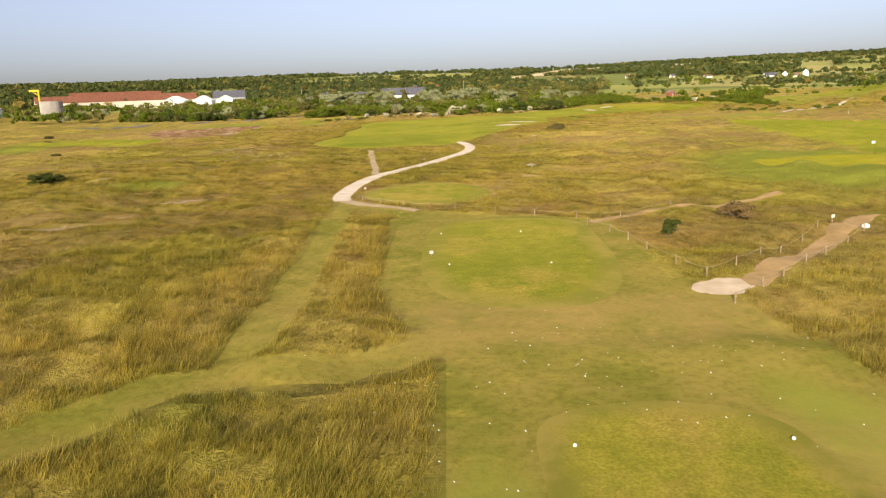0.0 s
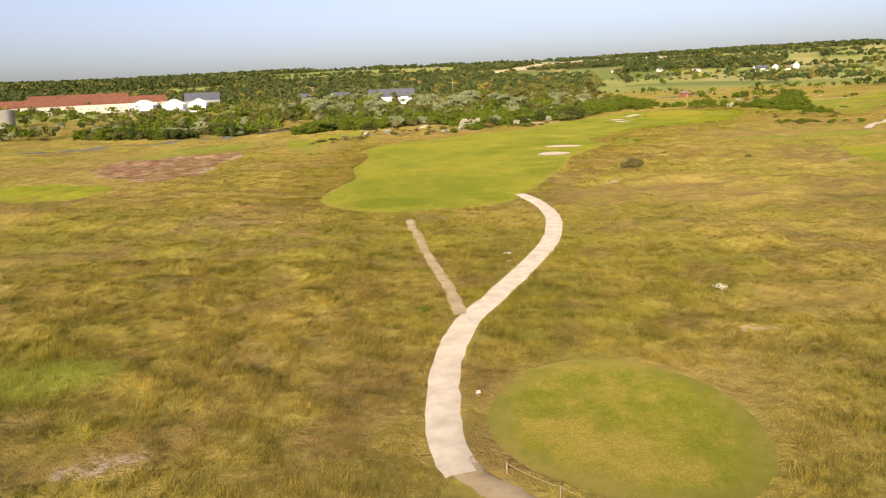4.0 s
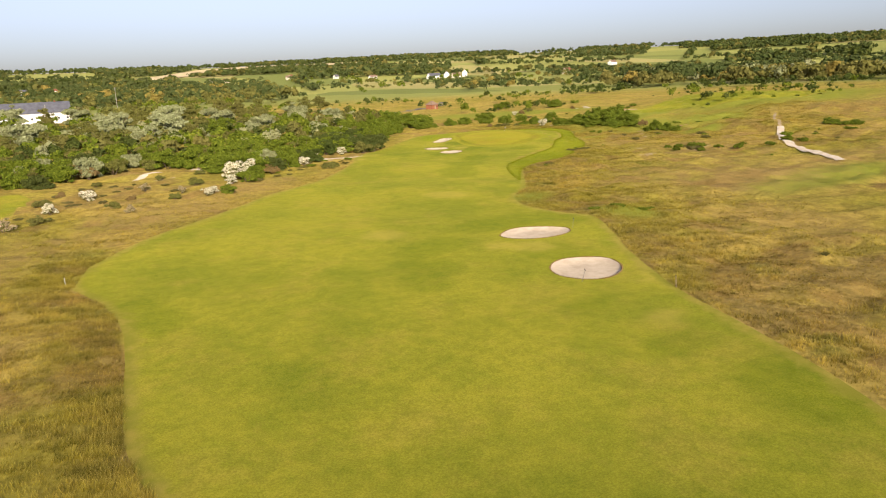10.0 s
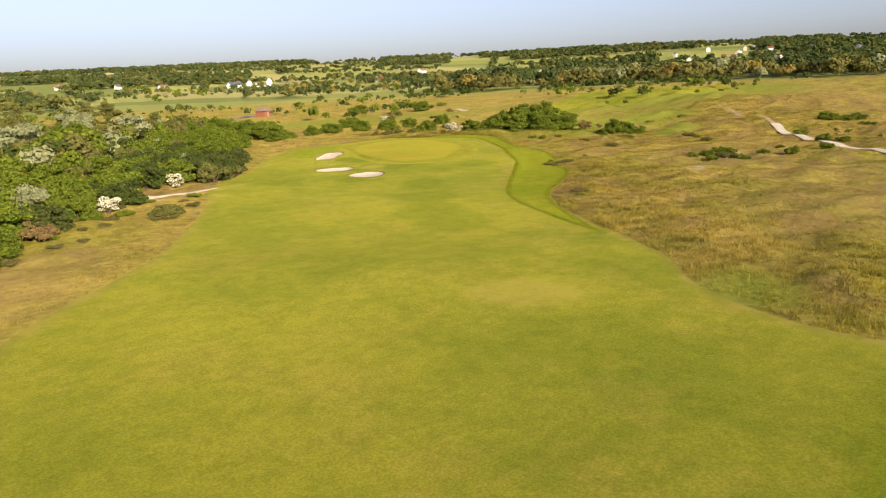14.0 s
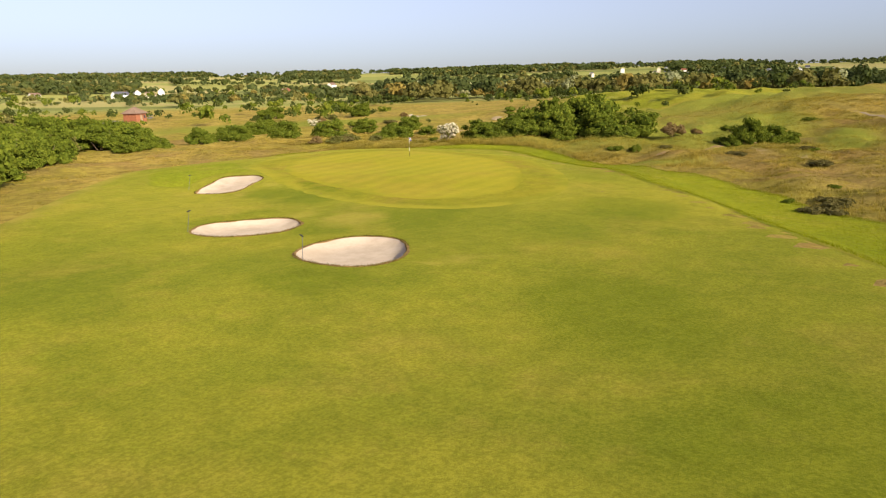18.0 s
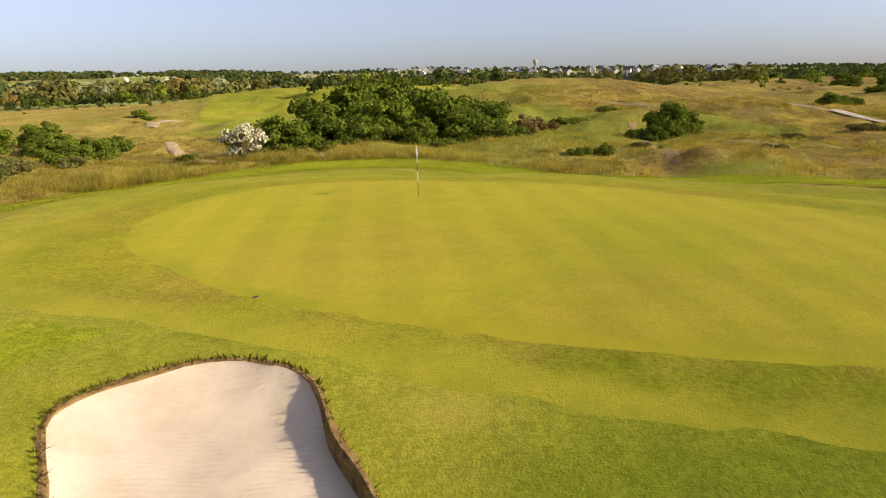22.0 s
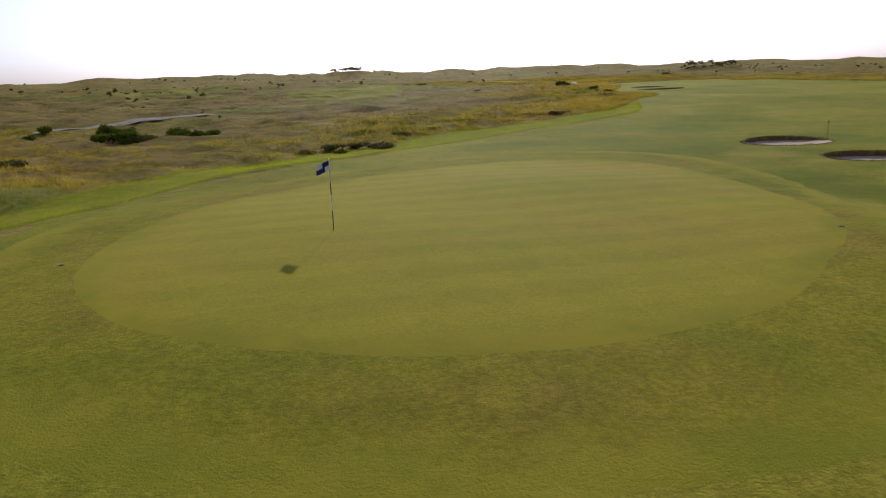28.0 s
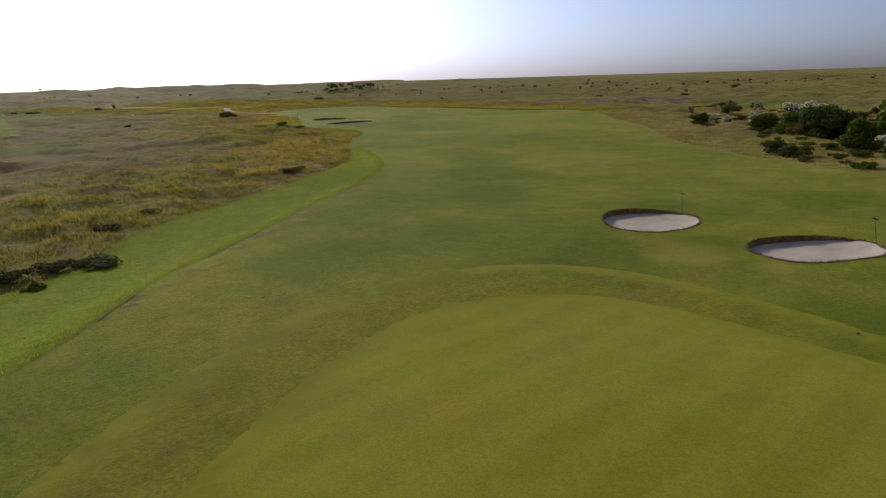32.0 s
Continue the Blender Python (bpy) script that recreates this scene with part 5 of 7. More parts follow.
# by the green: kind, x, y, scale, height factor
GREENSIDE = [("hawthorn", 124.5, 363.6, 0.95, 1.2), ("near", 127, 378.5, 0.72, 0.9), ("near", 131, 378, 0.66, 0.9), ("olive", 114.5, 377, 0.75, 0.8), ("scrub", 117, 377.5, 1.2, 0.9), ("olive", 119.5, 379, 0.8, 0.8), ("brown", 112.5, 379, 0.8, 0.8), ("olive", 122, 376, 0.6, 0.8), ("olive", 46, 339, 1.3, 1.05), ("near", 27, 331, 0.95, 0.9), ("near", 22, 327.5, 0.85, 0.9), ("near", 132, 363, 1.22, 0.83), ("near", 136.5, 359.5, 1.28, 0.88), ("near", 141, 363.5, 1.15, 0.83), ("near", 139.5, 354.5, 1.47, 0.96), ("near", 145, 359, 1.66, 1.13),
    ("near", 149, 352.5, 1.79, 1.08), ("near", 143.5, 348.5, 1.47, 1.00), ("near", 139.5, 344.8, 1.22, 0.79), ("near", 147, 344.5, 1.41, 0.92), ("near", 141.2, 325.6, 0.75, 1.35), ("near", 143.6, 323.4, 0.72, 1.1), ("near", 139.6, 327.2, 0.5, 0.9), ("near", 145.8, 321.8, 0.62, 0.9), ("low", 140.3, 329.0, 0.7, 1.5), ("low", 126.3, 335.3, 0.62, 1.6),
    ("low", 125.2, 337.4, 0.7, 1.0), ("brown", 148, 338.5, 1.1, 1.1), ("brown", 150, 335.8, 0.6, 1.0), ("low", 158, 333, 1.3, 0.8), ("low", 165, 330, 1.1, 0.7), ("low", 172, 324, 1.4, 0.8),
    ("scrub", 128, 332, 0.8, 0.8), ("scrub", 120.5, 313, 1.1, 0.9), ("scrub", 133, 317, 0.8, 0.8), ("low", 133.5, 316.5, 0.7, 0.7), ("scrub", 125, 322.5, 1.0, 0.8), ("low", 139, 303.7, 0.9, 0.8), ("scrub", 140, 306, 1.2, 0.8), ("scrub", 135, 299.7, 1.1, 0.9),
    ("near", 143, 280, 0.62, 0.75), ("near", 146, 277.5, 0.5, 0.7), ("low", 129.7, 283, 0.7, 1.0), ("low", 120, 288.5, 1.1, 1.0), ("near", 118, 289.5, 0.5, 0.8), 
    ("near", 205, 262, 1.1, 0.8), ("near", 209.5, 258, 1.15, 0.9), ("near", 203, 267, 0.9, 0.8), ("near", 232, 222, 1.3, 0.9), ("near", 238, 216, 1.1, 0.8), ("near", 214, 228, 1.2, 0.9), ("near", 226, 245, 1.3, 0.8),
    ("near", 205, 216, 1.1, 0.8), ("near", 199, 210, 0.8, 0.9), ("near", 223, 190, 1.2, 0.8), ("near", 182, 197, 0.8, 0.9), ("near", 178, 190, 0.9, 0.7), ("scrub", 170, 195, 1.5, 0.9), ("near", 250, 235, 1.4, 0.8), ("near", 262, 240, 1.3, 0.9),
    ("low", 170, 280, 1.2, 0.8), ("low", 178, 287, 1.6, 0.9), ("near", 176, 290, 0.8, 0.7), ("near", 181, 285, 0.7, 0.7), ("low", 153.6, 288.4, 1.3, 0.9), ("scrub", 117, 287, 1.5, 0.8), 
    ("scrub", 93, 308, 1.2, 0.6), ("brown", 69.1, 285.3, 0.45, 0.8), ("scrub", 68.5, 284.3, 0.9, 0.6), ("low", 41, 231.5, 0.9, 0.6), ("low", 43.6, 228.6, 0.8, 0.55), ("low", 39.2, 234.5, 0.7, 0.6), ("low", 66.5, 283, 0.4, 0.9), ("scrub", 90, 299, 0.8, 0.6), ("scrub", 86, 296, 0.7, 0.6), ("near", 135, 351, 0.9, 0.85), ("near", 134.5, 356, 0.85, 0.85), ("low", 129.5, 361.5, 1.0, 1.0), ("low", 131, 358, 1.0, 0.9), ("near", 137.5, 341.8, 0.7, 0.8), ("low", 128.5, 369.5, 0.7, 0.9), ("low", 132.5, 348, 0.9, 0.9),
    ("low", 122.5, 278.5, 1.1, 1.2), ("low", 119.5, 282, 0.9, 1.1), ("low", 116.5, 285, 0.8, 1.0), ("low", 113, 289, 0.9, 1.3), ("low", 110.5, 290.5, 0.8, 1.0), ("low", 109.5, 286.5, 0.7, 1.2), ("low", 114.5, 283, 0.7, 0.9),
    ("scrub", 116, 290, 1.0, 0.8), ("low", 130.5, 275.3, 0.9, 1.2), ("low", 96.8, 310.6, 0.42, 1.2), ("scrub", 97.5, 307.8, 1.0, 0.7), ("scrub", 95.2, 307.4, 0.9, 0.7), ("scrub", 99.6, 308.4, 0.8, 0.6), ("low", 105.2, 309, 0.4, 0.9)]
# behind the green and along the scrub
NORTH = [("near", 95, 399, 1.0, 0.9), ("near", 100, 402, 0.9, 0.85), ("near", 110, 404.5, 0.95, 0.9), ("near", 115, 402, 1.0, 0.8), ("near", 122, 398, 1.05, 0.9), ("near", 128, 393, 1.1, 0.95), ("near", 133, 389.5, 0.95, 0.85), ("near", 137, 386, 0.8, 0.75), ("near", 141, 381, 0.7, 0.7),
    ("near", 151, 394, 0.85, 0.9), ("near", 146, 389, 0.6, 0.8), ("near", 134, 420, 1.1, 0.9), ("green", 140, 424, 1.0, 0.9), ("green", 82, 401, 0.9, 0.8), ("green", 87, 406, 0.9, 0.9), ("near", 120, 411, 0.9, 0.8), ("brown", 163, 433, 1.1, 0.9), ("olive", 170, 437, 0.9, 0.8),
    ("hawthorn", 158, 430, 0.9, 0.8), ("green", 196, 452, 1.4, 1.0), ("green", 203, 458, 1.3, 1.0), ("green", 178, 470, 1.3, 1.0), ("green", 172, 466, 1.1, 0.9), ("low", 205, 405, 1.6, 0.9), ("low", 198, 400, 1.2, 0.8), ("brown", 190, 430, 1.0, 0.8), ("scrub", 165, 412, 1.5, 0.8), ("scrub", 150, 408, 1.3, 0.8)]
HAWTHORNS = [(-36.2, 275, 1.0), (-45.5, 267, 0.5), (-8.2, 296, 0.55), (-4.6, 289.6, 0.85), (3.2, 306.5, 1.5), (5.4, 308.2, 1.2), (7.8, 311, 1.45), (17.8, 322, 1.0), (29.8, 334.5, 1.05), (44, 346, 1.15), (39, 342, 0.8), (-19, 277, 0.5), (-84, 330, 1.1), (-150, 345, 0.9), (24, 372, 0.9), (-24, 300, 0.9), (62, 366, 1.0), (-60, 318, 0.8), (12, 316, 0.7), (-14, 303, 0.6), (-30, 284, 0.7)]
for kind, x, y, s, tall in GREENSIDE:
    plant(kind, x, y, s, R.uniform(0, 6.28), tall)
for kind, x, y, s, tall in NORTH:
    plant(kind, x, y, s, R.uniform(0, 6.28), tall, label="leafy bush in the row behind the putting green" if kind == "near" else "")
for x, y, s in HAWTHORNS:
    plant("rosy" if R.random() < 0.4 and s < 1.1 else "hawthorn", x, y, s * R.uniform(0.9, 1.15), R.uniform(0, 6.28), R.uniform(0.75, 1.0), group="blossoming hawthorns")
# lone ones in the first rough
plant("conifer", 17.0, 51.2, 1.0, 0.3)
plant("brown", 25.0, 59.6, 0.95, 1.2, 0.95, label="leafless brown bush beside the dirt track")
plant("scrub", 28.2, 180.6, 1.5, 0.4, 1.55, label="wide dark brown bush in the rough")
plant("scrub", 29.6, 180.9, 1.1, 2.4, 1.7, label="wide dark brown bush in the rough")
plant("scrub", 26.8, 180.4, 1.0, 1.4, 1.7, label="wide dark brown bush in the rough")
plant("dark", -50.5, 91.5, 0.85, 0.4, 0.7, label="wide dark green bush in the rough")
plant("low", -11.8, 100.4, 0.35, 0, 1.2)
plant("hawthorn", 13.0, 102.2, 0.32, 0, 0.7, label="tiny white-flowering bush in the rough")
for x, y, s in ((-105, 190, 0.8), (-118, 215, 0.9), (-62, 92, 0.5), (41, 200, 0.3), (48, 62, 0.8), (45, 57, 0.7), (52, 55, 0.9), (-75, 140, 0.5), (55, 190, 0.5)):
    plant("scrub", x, y, s * 1.4, s * 9, 1.0)

# ---- scrub belt along the fairway ----
BELT = np.array([(-210, 344), (-150, 336), (-104, 313), (-86, 316), (-66, 306), (-54, 320), (-38, 331), (-28, 316), (-20, 338), (-8, 338), (4, 337), (4, 319), (15, 325), (27, 335), (38, 339), (48, 340), (57, 350), (64, 368), (80, 392), (95, 408), (112, 424), (108, 452), (90, 470), (60, 488), (20, 505), (-40, 515), (-110, 500), (-160, 440), (-200, 400)])
FRONT = BELT[1:21]


def scatter(outline, gap, seed, tries):
    rng = np.random.RandomState(seed)
    o = np.asarray(outline)
    pts = rng.uniform(o.min(0), o.max(0), (tries, 2))
    pts = pts[outline_distance(pts[:, 0], pts[:, 1], o) < 0]
    kept = []
    for p in pts:
        if all((p[0] - q[0]) ** 2 + (p[1] - q[1]) ** 2 > gap * gap for q in kept[-900:]):
            kept.append(p)
    return np.array(kept)


belt = scatter(BELT, 4.5, 11, 11000)
keep = (line_distance(belt[:, 0], belt[:, 1], [(-34, 316), (-20, 330), (2, 334), (4, 334)]) > 2.5) & (line_distance(belt[:, 0], belt[:, 1], [(24, 334), (36, 330)]) > 3)
keep &= ~((belt[:, 0] < -60) & (wavy(belt[:, 0], belt[:, 1], 60, 21) < -0.25))
belt = belt[keep]
depth_in = line_distance(belt[:, 0], belt[:, 1], FRONT)
order = np.argsort(depth_in)
near_belt, back_belt = belt[order[:250]], belt[order[250:]]
for k, (x, y) in enumerate(near_belt):
    u = R.random()
    if x > 66:
        kind = "near" if u < 0.3 else "green" if u < 0.75 else "olive"
    else:
        kind = "green" if u < 0.36 else "dark" if u < 0.58 else "olive" if u < 0.80 else "silver" if u < 0.92 else "brown"
    s = R.uniform(0.95, 1.6)
    plant(kind, float(x), float(y), s, R.uniform(0, 6.28), R.uniform(0.8, 1.15), group="bushes of the scrub belt")
for x, y, s in ((-2, 402, 0.8), (36, 408, 0.8), (8, 424, 1.0), (-36, 428, 1.0), (-52, 440, 1.0), (-70, 452, 1.0), (-8, 444, 1.1), (12, 452, 1.0), (34, 470, 1.0), (-8, 458, 1.0), (-40, 462, 0.9), (70, 478, 0.95), (-72, 488, 1.1), (-90, 470, 0.9), (62, 446, 0.85), (82, 462, 0.8), (16, 486, 1.1), (-60, 596, 1.1), (-46, 588, 1.0), (-78, 600, 1.0), (-16, 586, 1.0), (-96, 590, 1.0)):
    plant("willow", x, y, s * 1.6, x, R.uniform(0.8, 1.0), group="willows behind the scrub")
for x, y, s in ((30, 520, 1.1), (48, 530, 1.25), (58, 538, 1.15), (66, 528, 1.0), (-30, 540, 1.1), (-60, 545, 1.0), (10, 545, 1.2), (80, 520, 1.0), (95, 540, 1.1), (-95, 530, 1.0), (110, 560, 1.2), (-130, 540, 1.0)):
    plant("tall", x, y, s, x, R.uniform(0.9, 1.15), group="tall trees behind the scrub")
for x, y in scatter(np.array([(-120, 380), (-60, 395), (0, 400), (60, 425), (100, 440), (90, 470), (20, 505), (-40, 515), (-110, 500)]), 13, 23, 600):
    plant("tall" if R.random() < 0.6 else "broad", float(x), float(y), R.uniform(0.5, 0.95), R.uniform(0, 6.28), R.uniform(0.75, 1.1), group="tall trees behind the scrub")


def thicket(name, spots, heights, mat, leaf, count, seed, label, category, wide=1.0):
    """Many far shrubs or trees as one mass: each has its own lobes, leaf clumps and outline."""
    rng = np.random.RandomState(seed)
    x, y = spots[:, 0], spots[:, 1]
    z0 = land(x, y)
    n = len(spots)
    d = rng.normal(0, 1, (n, count, 3))
    d[..., 2] = np.abs(d[..., 2]) - 0.2
    d /= np.linalg.norm(d, axis=2)[..., None]
    h = heights[:, None]
    lob = rng.randint(0, 5, (n, count))
    ang = rng.uniform(0, 6.283, (n, 5))
    off = wide * 0.30 * h * rng.uniform(0.3, 1.0, (n, 5)) * rng.uniform(0.7, 1.2, (n, 1))
    lift = h * rng.uniform(0.38, 0.72, (n, 5))
    rows = np.arange(n)[:, None]
    cx, cy, cz = x[:, None] + off[rows, lob] * np.cos(ang[rows, lob]), y[:, None] + off[rows, lob] * np.sin(ang[rows, lob]), lift[rows, lob]
    rad = h * rng.uniform(0.22, 0.34, (n, 5))[rows, lob] * (0.75 + 0.35 * rng.rand(n, count))
    p = np.stack([cx + d[..., 0] * rad * (0.4 + 0.6 * wide), cy + d[..., 1] * rad * (0.4 + 0.6 * wide), z0[:, None] + np.maximum(cz + d[..., 2] * rad * 0.95, 0.1 * h)], -1).reshape(-1, 3)
    m = len(p)
    nrm = d.reshape(-1, 3) + rng.normal(0, 0.3, (m, 3))
    nrm /= np.linalg.norm(nrm, axis=1)[:, None]
    a = np.cross(nrm, rng.normal(0, 1, (m, 3)))
    a /= np.linalg.norm(a, axis=1)[:, None]
    b = np.cross(nrm, a)
    s = (leaf * h * np.ones((n, count))).reshape(-1, 1) * (0.6 + 0.8 * rng.rand(m, 1))
    v = np.stack([p - a * s * 0.5, p + b * s * 0.5 + nrm * s * 0.1, p + a * s * 0.5, p - b * s * 0.5], 1).reshape(-1, 3)
    me = mesh_fast(name, v, np.arange(m * 4).reshape(-1, 4), mat)
    tone = me.attributes.new("tone", "FLOAT", "POINT")
    tone.data.foreach_set("value", np.repeat(rng.rand(n), count * 4).astype(np.float32))
    return tagged(new(name, me), label, category, kind="stuff")


for x, y in scatter([(-48, 258), (-36, 268), (-22, 298), (-14, 316), (-22, 320), (-32, 306), (-42, 286)], 5.0, 17, 600):
    plant("olive" if R.random() < 0.3 else "scrub", float(x), float(y), R.uniform(0.6, 1.0), R.uniform(0, 6.28), R.uniform(0.5, 0.75), group="low scrub beside the mown strip")
rngb = np.random.RandomState(3)
pick = rngb.rand(len(back_belt))
for x, y in scatter([(-30, 288), (-12, 296), (2, 303), (12, 314), (16, 324), (8, 328), (-6, 322), (-22, 316), (-34, 304)], 6.0, 19, 500):
    plant(R.choice(["scrub", "olive", "scrub", "brown"]), float(x), float(y), R.uniform(0.45, 0.9), R.uniform(0, 6.28), R.uniform(0.7, 0.95), group="low scrub beside the fairway")
for lo, hi, mat, text in ((0, 0.48, L_GREEN, "mid-green bushes massed in the scrub belt"), (0.48, 0.62, L_DARK, "dark green bushes massed in the scrub belt"), (0.62, 0.88, L_OLIVE, "olive bushes massed in the scrub belt"), (0.88, 1, L_GREY, "grey-green bushes massed in the scrub belt")):
    some = back_belt[(pick >= lo) & (pick < hi)]
    thicket("scrub_thicket", some, rngb.uniform(2.8, 6.2, len(some)), mat, 0.15, 150, 5, text, "scrub")


def polar(n, az0, az1, r0, r1, seed, wood=None, cut=0.0):
    rng = np.random.RandomState(seed)
    az, r = np.radians(rng.uniform(az0, az1, n)), np.sqrt(rng.uniform(r0 * r0, r1 * r1, n))
    p = np.column_stack([40 + r * np.sin(az), 220 + r * np.cos(az)])
    if wood:
        p = p[wavy(p[:, 0], p[:, 1], wood, seed) > cut]
    return p


def woods(name, p, h0, h1, mat, seed, label, count=46, leaf=0.24, wide=1.0):
    thicket(name, p, h0 * 0.8 + (h1 * 1.1 - h0 * 0.8) * np.random.RandomState(seed).rand(len(p)) ** 2.0, mat, leaf, count, seed, label, "woods", wide)


# middle distance and hills
woods("wood", polar(900, -75, 8, 310, 620, 31, 160, -0.1), 4, 8, L_GREEN, 41, "green scrub and small trees beyond the belt", 100, 0.18, 1.4)
woods("wood", polar(650, -75, 10, 330, 760, 32, 140, 0.0), 5, 9, L_OLIVE, 42, "olive scrub and small trees beyond the belt", 100, 0.18, 1.4)


def parkland(az0, az1, rings, share, seed):
    """Spots of trees: hedgerows between fields, and fields filled with wood at a given share."""
    rng = np.random.RandomState(seed)
    hedge, wood = [], []
    for r0, r1 in zip(rings[:-1], rings[1:]):
        width = math.degrees(240.0 / r0)
        a = az0 + rng.uniform(0, width)
        while a < az1:
            b = min(a + width * rng.uniform(0.6, 1.5), az1 + 2)
            ra, rb = r0 + rng.uniform(-30, 30, 2)
            m = int(math.radians(b - a) * r0 / 6.5)
            if rng.rand() < 0.85 and m > 1:
                hedge.append(np.column_stack([np.linspace(a, b, m), np.linspace(ra, rb, m)]))
            m = int((r1 - r0) / 8.0)
            if rng.rand() < 0.7:
                hedge.append(np.column_stack([np.linspace(a, a + rng.uniform(-1, 1), m), np.linspace(r0, r1, m)]))
            if rng.rand() < share:
                m = int(math.radians(b - a) * r0 * (r1 - r0) / 150.0)
                wood.append(np.column_stack([rng.uniform(a, b, m), rng.uniform(r0, r1, m)]))
            a = b
    p = np.concatenate(hedge + wood)
    q = np.radians(p[:, 0])
    out = np.column_stack([40 + p[:, 1] * np.sin(q), 220 + p[:, 1] * np.cos(q)])
    return out + rng.normal(0, 2.2, out.shape)


def off_wheat(p):
    near = (np.array(WHEAT) - (40, 220)) * 0.95 + (40, 220)
    return p[(outline_distance(p[:, 0], p[:, 1], np.array(WHEAT)) > 6) & (outline_distance(p[:, 0], p[:, 1], near) > 0)]


NEAR_RINGS, FAR_RINGS = (620, 760, 920, 1100, 1300), (1300, 1520, 1760, 2030, 2350)
for az0, az1, share, seed in ((-75, 11, 0.80, 131), (11, 46, 0.2, 132)):
    spots_ = parkland(az0, az1, NEAR_RINGS, share, seed)
    mix_ = np.random.RandomState(seed).rand(len(spots_))
    for lo, hi, mat, text in ((0, 0.5, L_WOOD, "dark green woods and hedgerows on the plain"), (0.5, 0.78, L_OLIVE, "olive woods and hedgerows on the plain"), (0.78, 0.95, L_WOOD, "green trees on the plain"), (0.95, 1.0, L_RUSSET, "russet trees on the plain")):
        woods("wood", spots_[(mix_ >= lo) & (mix_ < hi)], 6, 12, mat, seed, text, 44, 0.26, 1.15)
for az0, az1, share, seed in ((-75, 6, 0.55, 141), (6, 42, 0.5, 142), (42, 72, 0.6, 143)):
    spots_ = off_wheat(parkland(az0, az1, FAR_RINGS, share, seed))
    mix_ = np.random.RandomState(seed).rand(len(spots_))
    for lo, hi, mat, text in ((0, 0.6, L_WOOD, "dark woods and hedgerows on the far hills"), (0.6, 0.85, L_DARK, "dark green woods and hedgerows on the far hills"), (0.85, 1.0, L_OLIVE, "olive woods on the far hills")):
        woods("wood", spots_[(mix_ >= lo) & (mix_ < hi)], 8, 14, mat, seed, text, 24, 0.42, 1.3)
woods("wood", off_wheat(polar(2600, -80, 75, 2300, 2560, 59, 380, -0.7)), 8, 15, L_WOOD, 59, "dark woods along the far skyline", 30, 0.38, 1.3)
woods("wood", polar(420, 10, 45, 560, 1300, 37, 150, 0.45), 6, 11, L_GREEN, 47, "clumps of trees among the meadows")
woods("wood", polar(260, 42, 84, 540, 760, 61, 90, 0.1), 11, 17, L_GREY, 61, "pale grey-green trees in the woodland edge", 130, 0.16)
woods("wood", polar(200, 42, 84, 535, 700, 62, 80, 0.2), 9, 15, L_RUSSET, 62, "russet trees in the woodland edge", 130, 0.16)
woods("wood", polar(1500, 42, 84, 560, 900, 38, 300, -0.7), 12, 19, L_WOOD, 48, "dark green woodland behind the dunes", 130, 0.16)
woods("wood", polar(260, 50, 68, 540, 640, 39, 120, 0.1), 9, 15, L_OLIVE, 49, "pale olive poplars at the edge of the woodland", 110, 0.17)
woods("wood", polar(620, 40, 100, 500, 640, 40, 110, 0.0), 8, 15, L_OLIVE, 50, "olive trees at the edge of the woodland", 100, 0.18)
woods("wood", polar(260, 36, 62, 430, 520, 51, 90, 0.2), 4, 6.5, L_DARK, 51, "dark green scrub before the woodland")
woods("wood", polar(1900, 66, 128, 760, 1380, 38, 300, -0.6), 7, 13, L_WOOD, 48, "green woods below the far town", 34, 0.46, 2.0)
woods("wood", polar(3600, 66, 128, 1400, 2100, 52, 380, -0.2), 7, 11, L_WOOD, 52, "dark woods before the far town", 16, 0.45)
woods("wood", polar(520, 100, 128, 500, 800, 53, 200, 0.2), 6, 9, L_GREEN, 53, "trees before the far town")
woods("wood", polar(420, 107, 121.2, 520, 640, 54, 200, -0.6), 6, 9, L_SCRUB, 54, "dark pine wood on the dune crest")
dunes = np.concatenate([polar(700, 95, 268, 150, 420, 55, 70, 0.3), polar(1000, 125, 268, 180, 560, 56, 100, 0.4)])
dunes = dunes[(outline_distance(dunes[:, 0], dunes[:, 1], FAIRWAY[::3]) > 12) & (line_distance(dunes[:, 0], dunes[:, 1], [(-5, -10), (-5, 40), (-20, 100), (-20, 150)]) > 70)]
woods("dune_scrub", dunes, 0.6, 2.4, L_SCRUB, 57, "low scattered shrubs on the far dunes", 40, 0.25)
far_bushes = polar(420, 180, 265, 160, 420, 58, 80, 0.45)
far_bushes = far_bushes[line_distance(far_bushes[:, 0], far_bushes[:, 1], [(-5, -10), (-5, 40), (-20, 100), (-20, 150)]) > 80]
woods("dune_scrub", far_bushes, 1.0, 2.4, L_DARK, 58, "dark scattered bushes on the far dunes", 40, 0.22)

mead = np.concatenate([polar(1100, 2, 62, 215, 460, 71, 70, 0.3), polar(260, 40, 100, 180, 420, 72, 60, 0.6)])
mead = mead[outline_distance(mead[:, 0], mead[:, 1], BELT) > 4]
woods("meadow_scrub", mead[::2], 2.0, 5.5, L_GREEN, 73, "green shrubs scattered over the meadows", 90, 0.16)
woods("meadow_scrub", mead[1::2], 1.6, 5.0, L_DARK, 74, "dark shrubs scattered over the meadows", 90, 0.16)

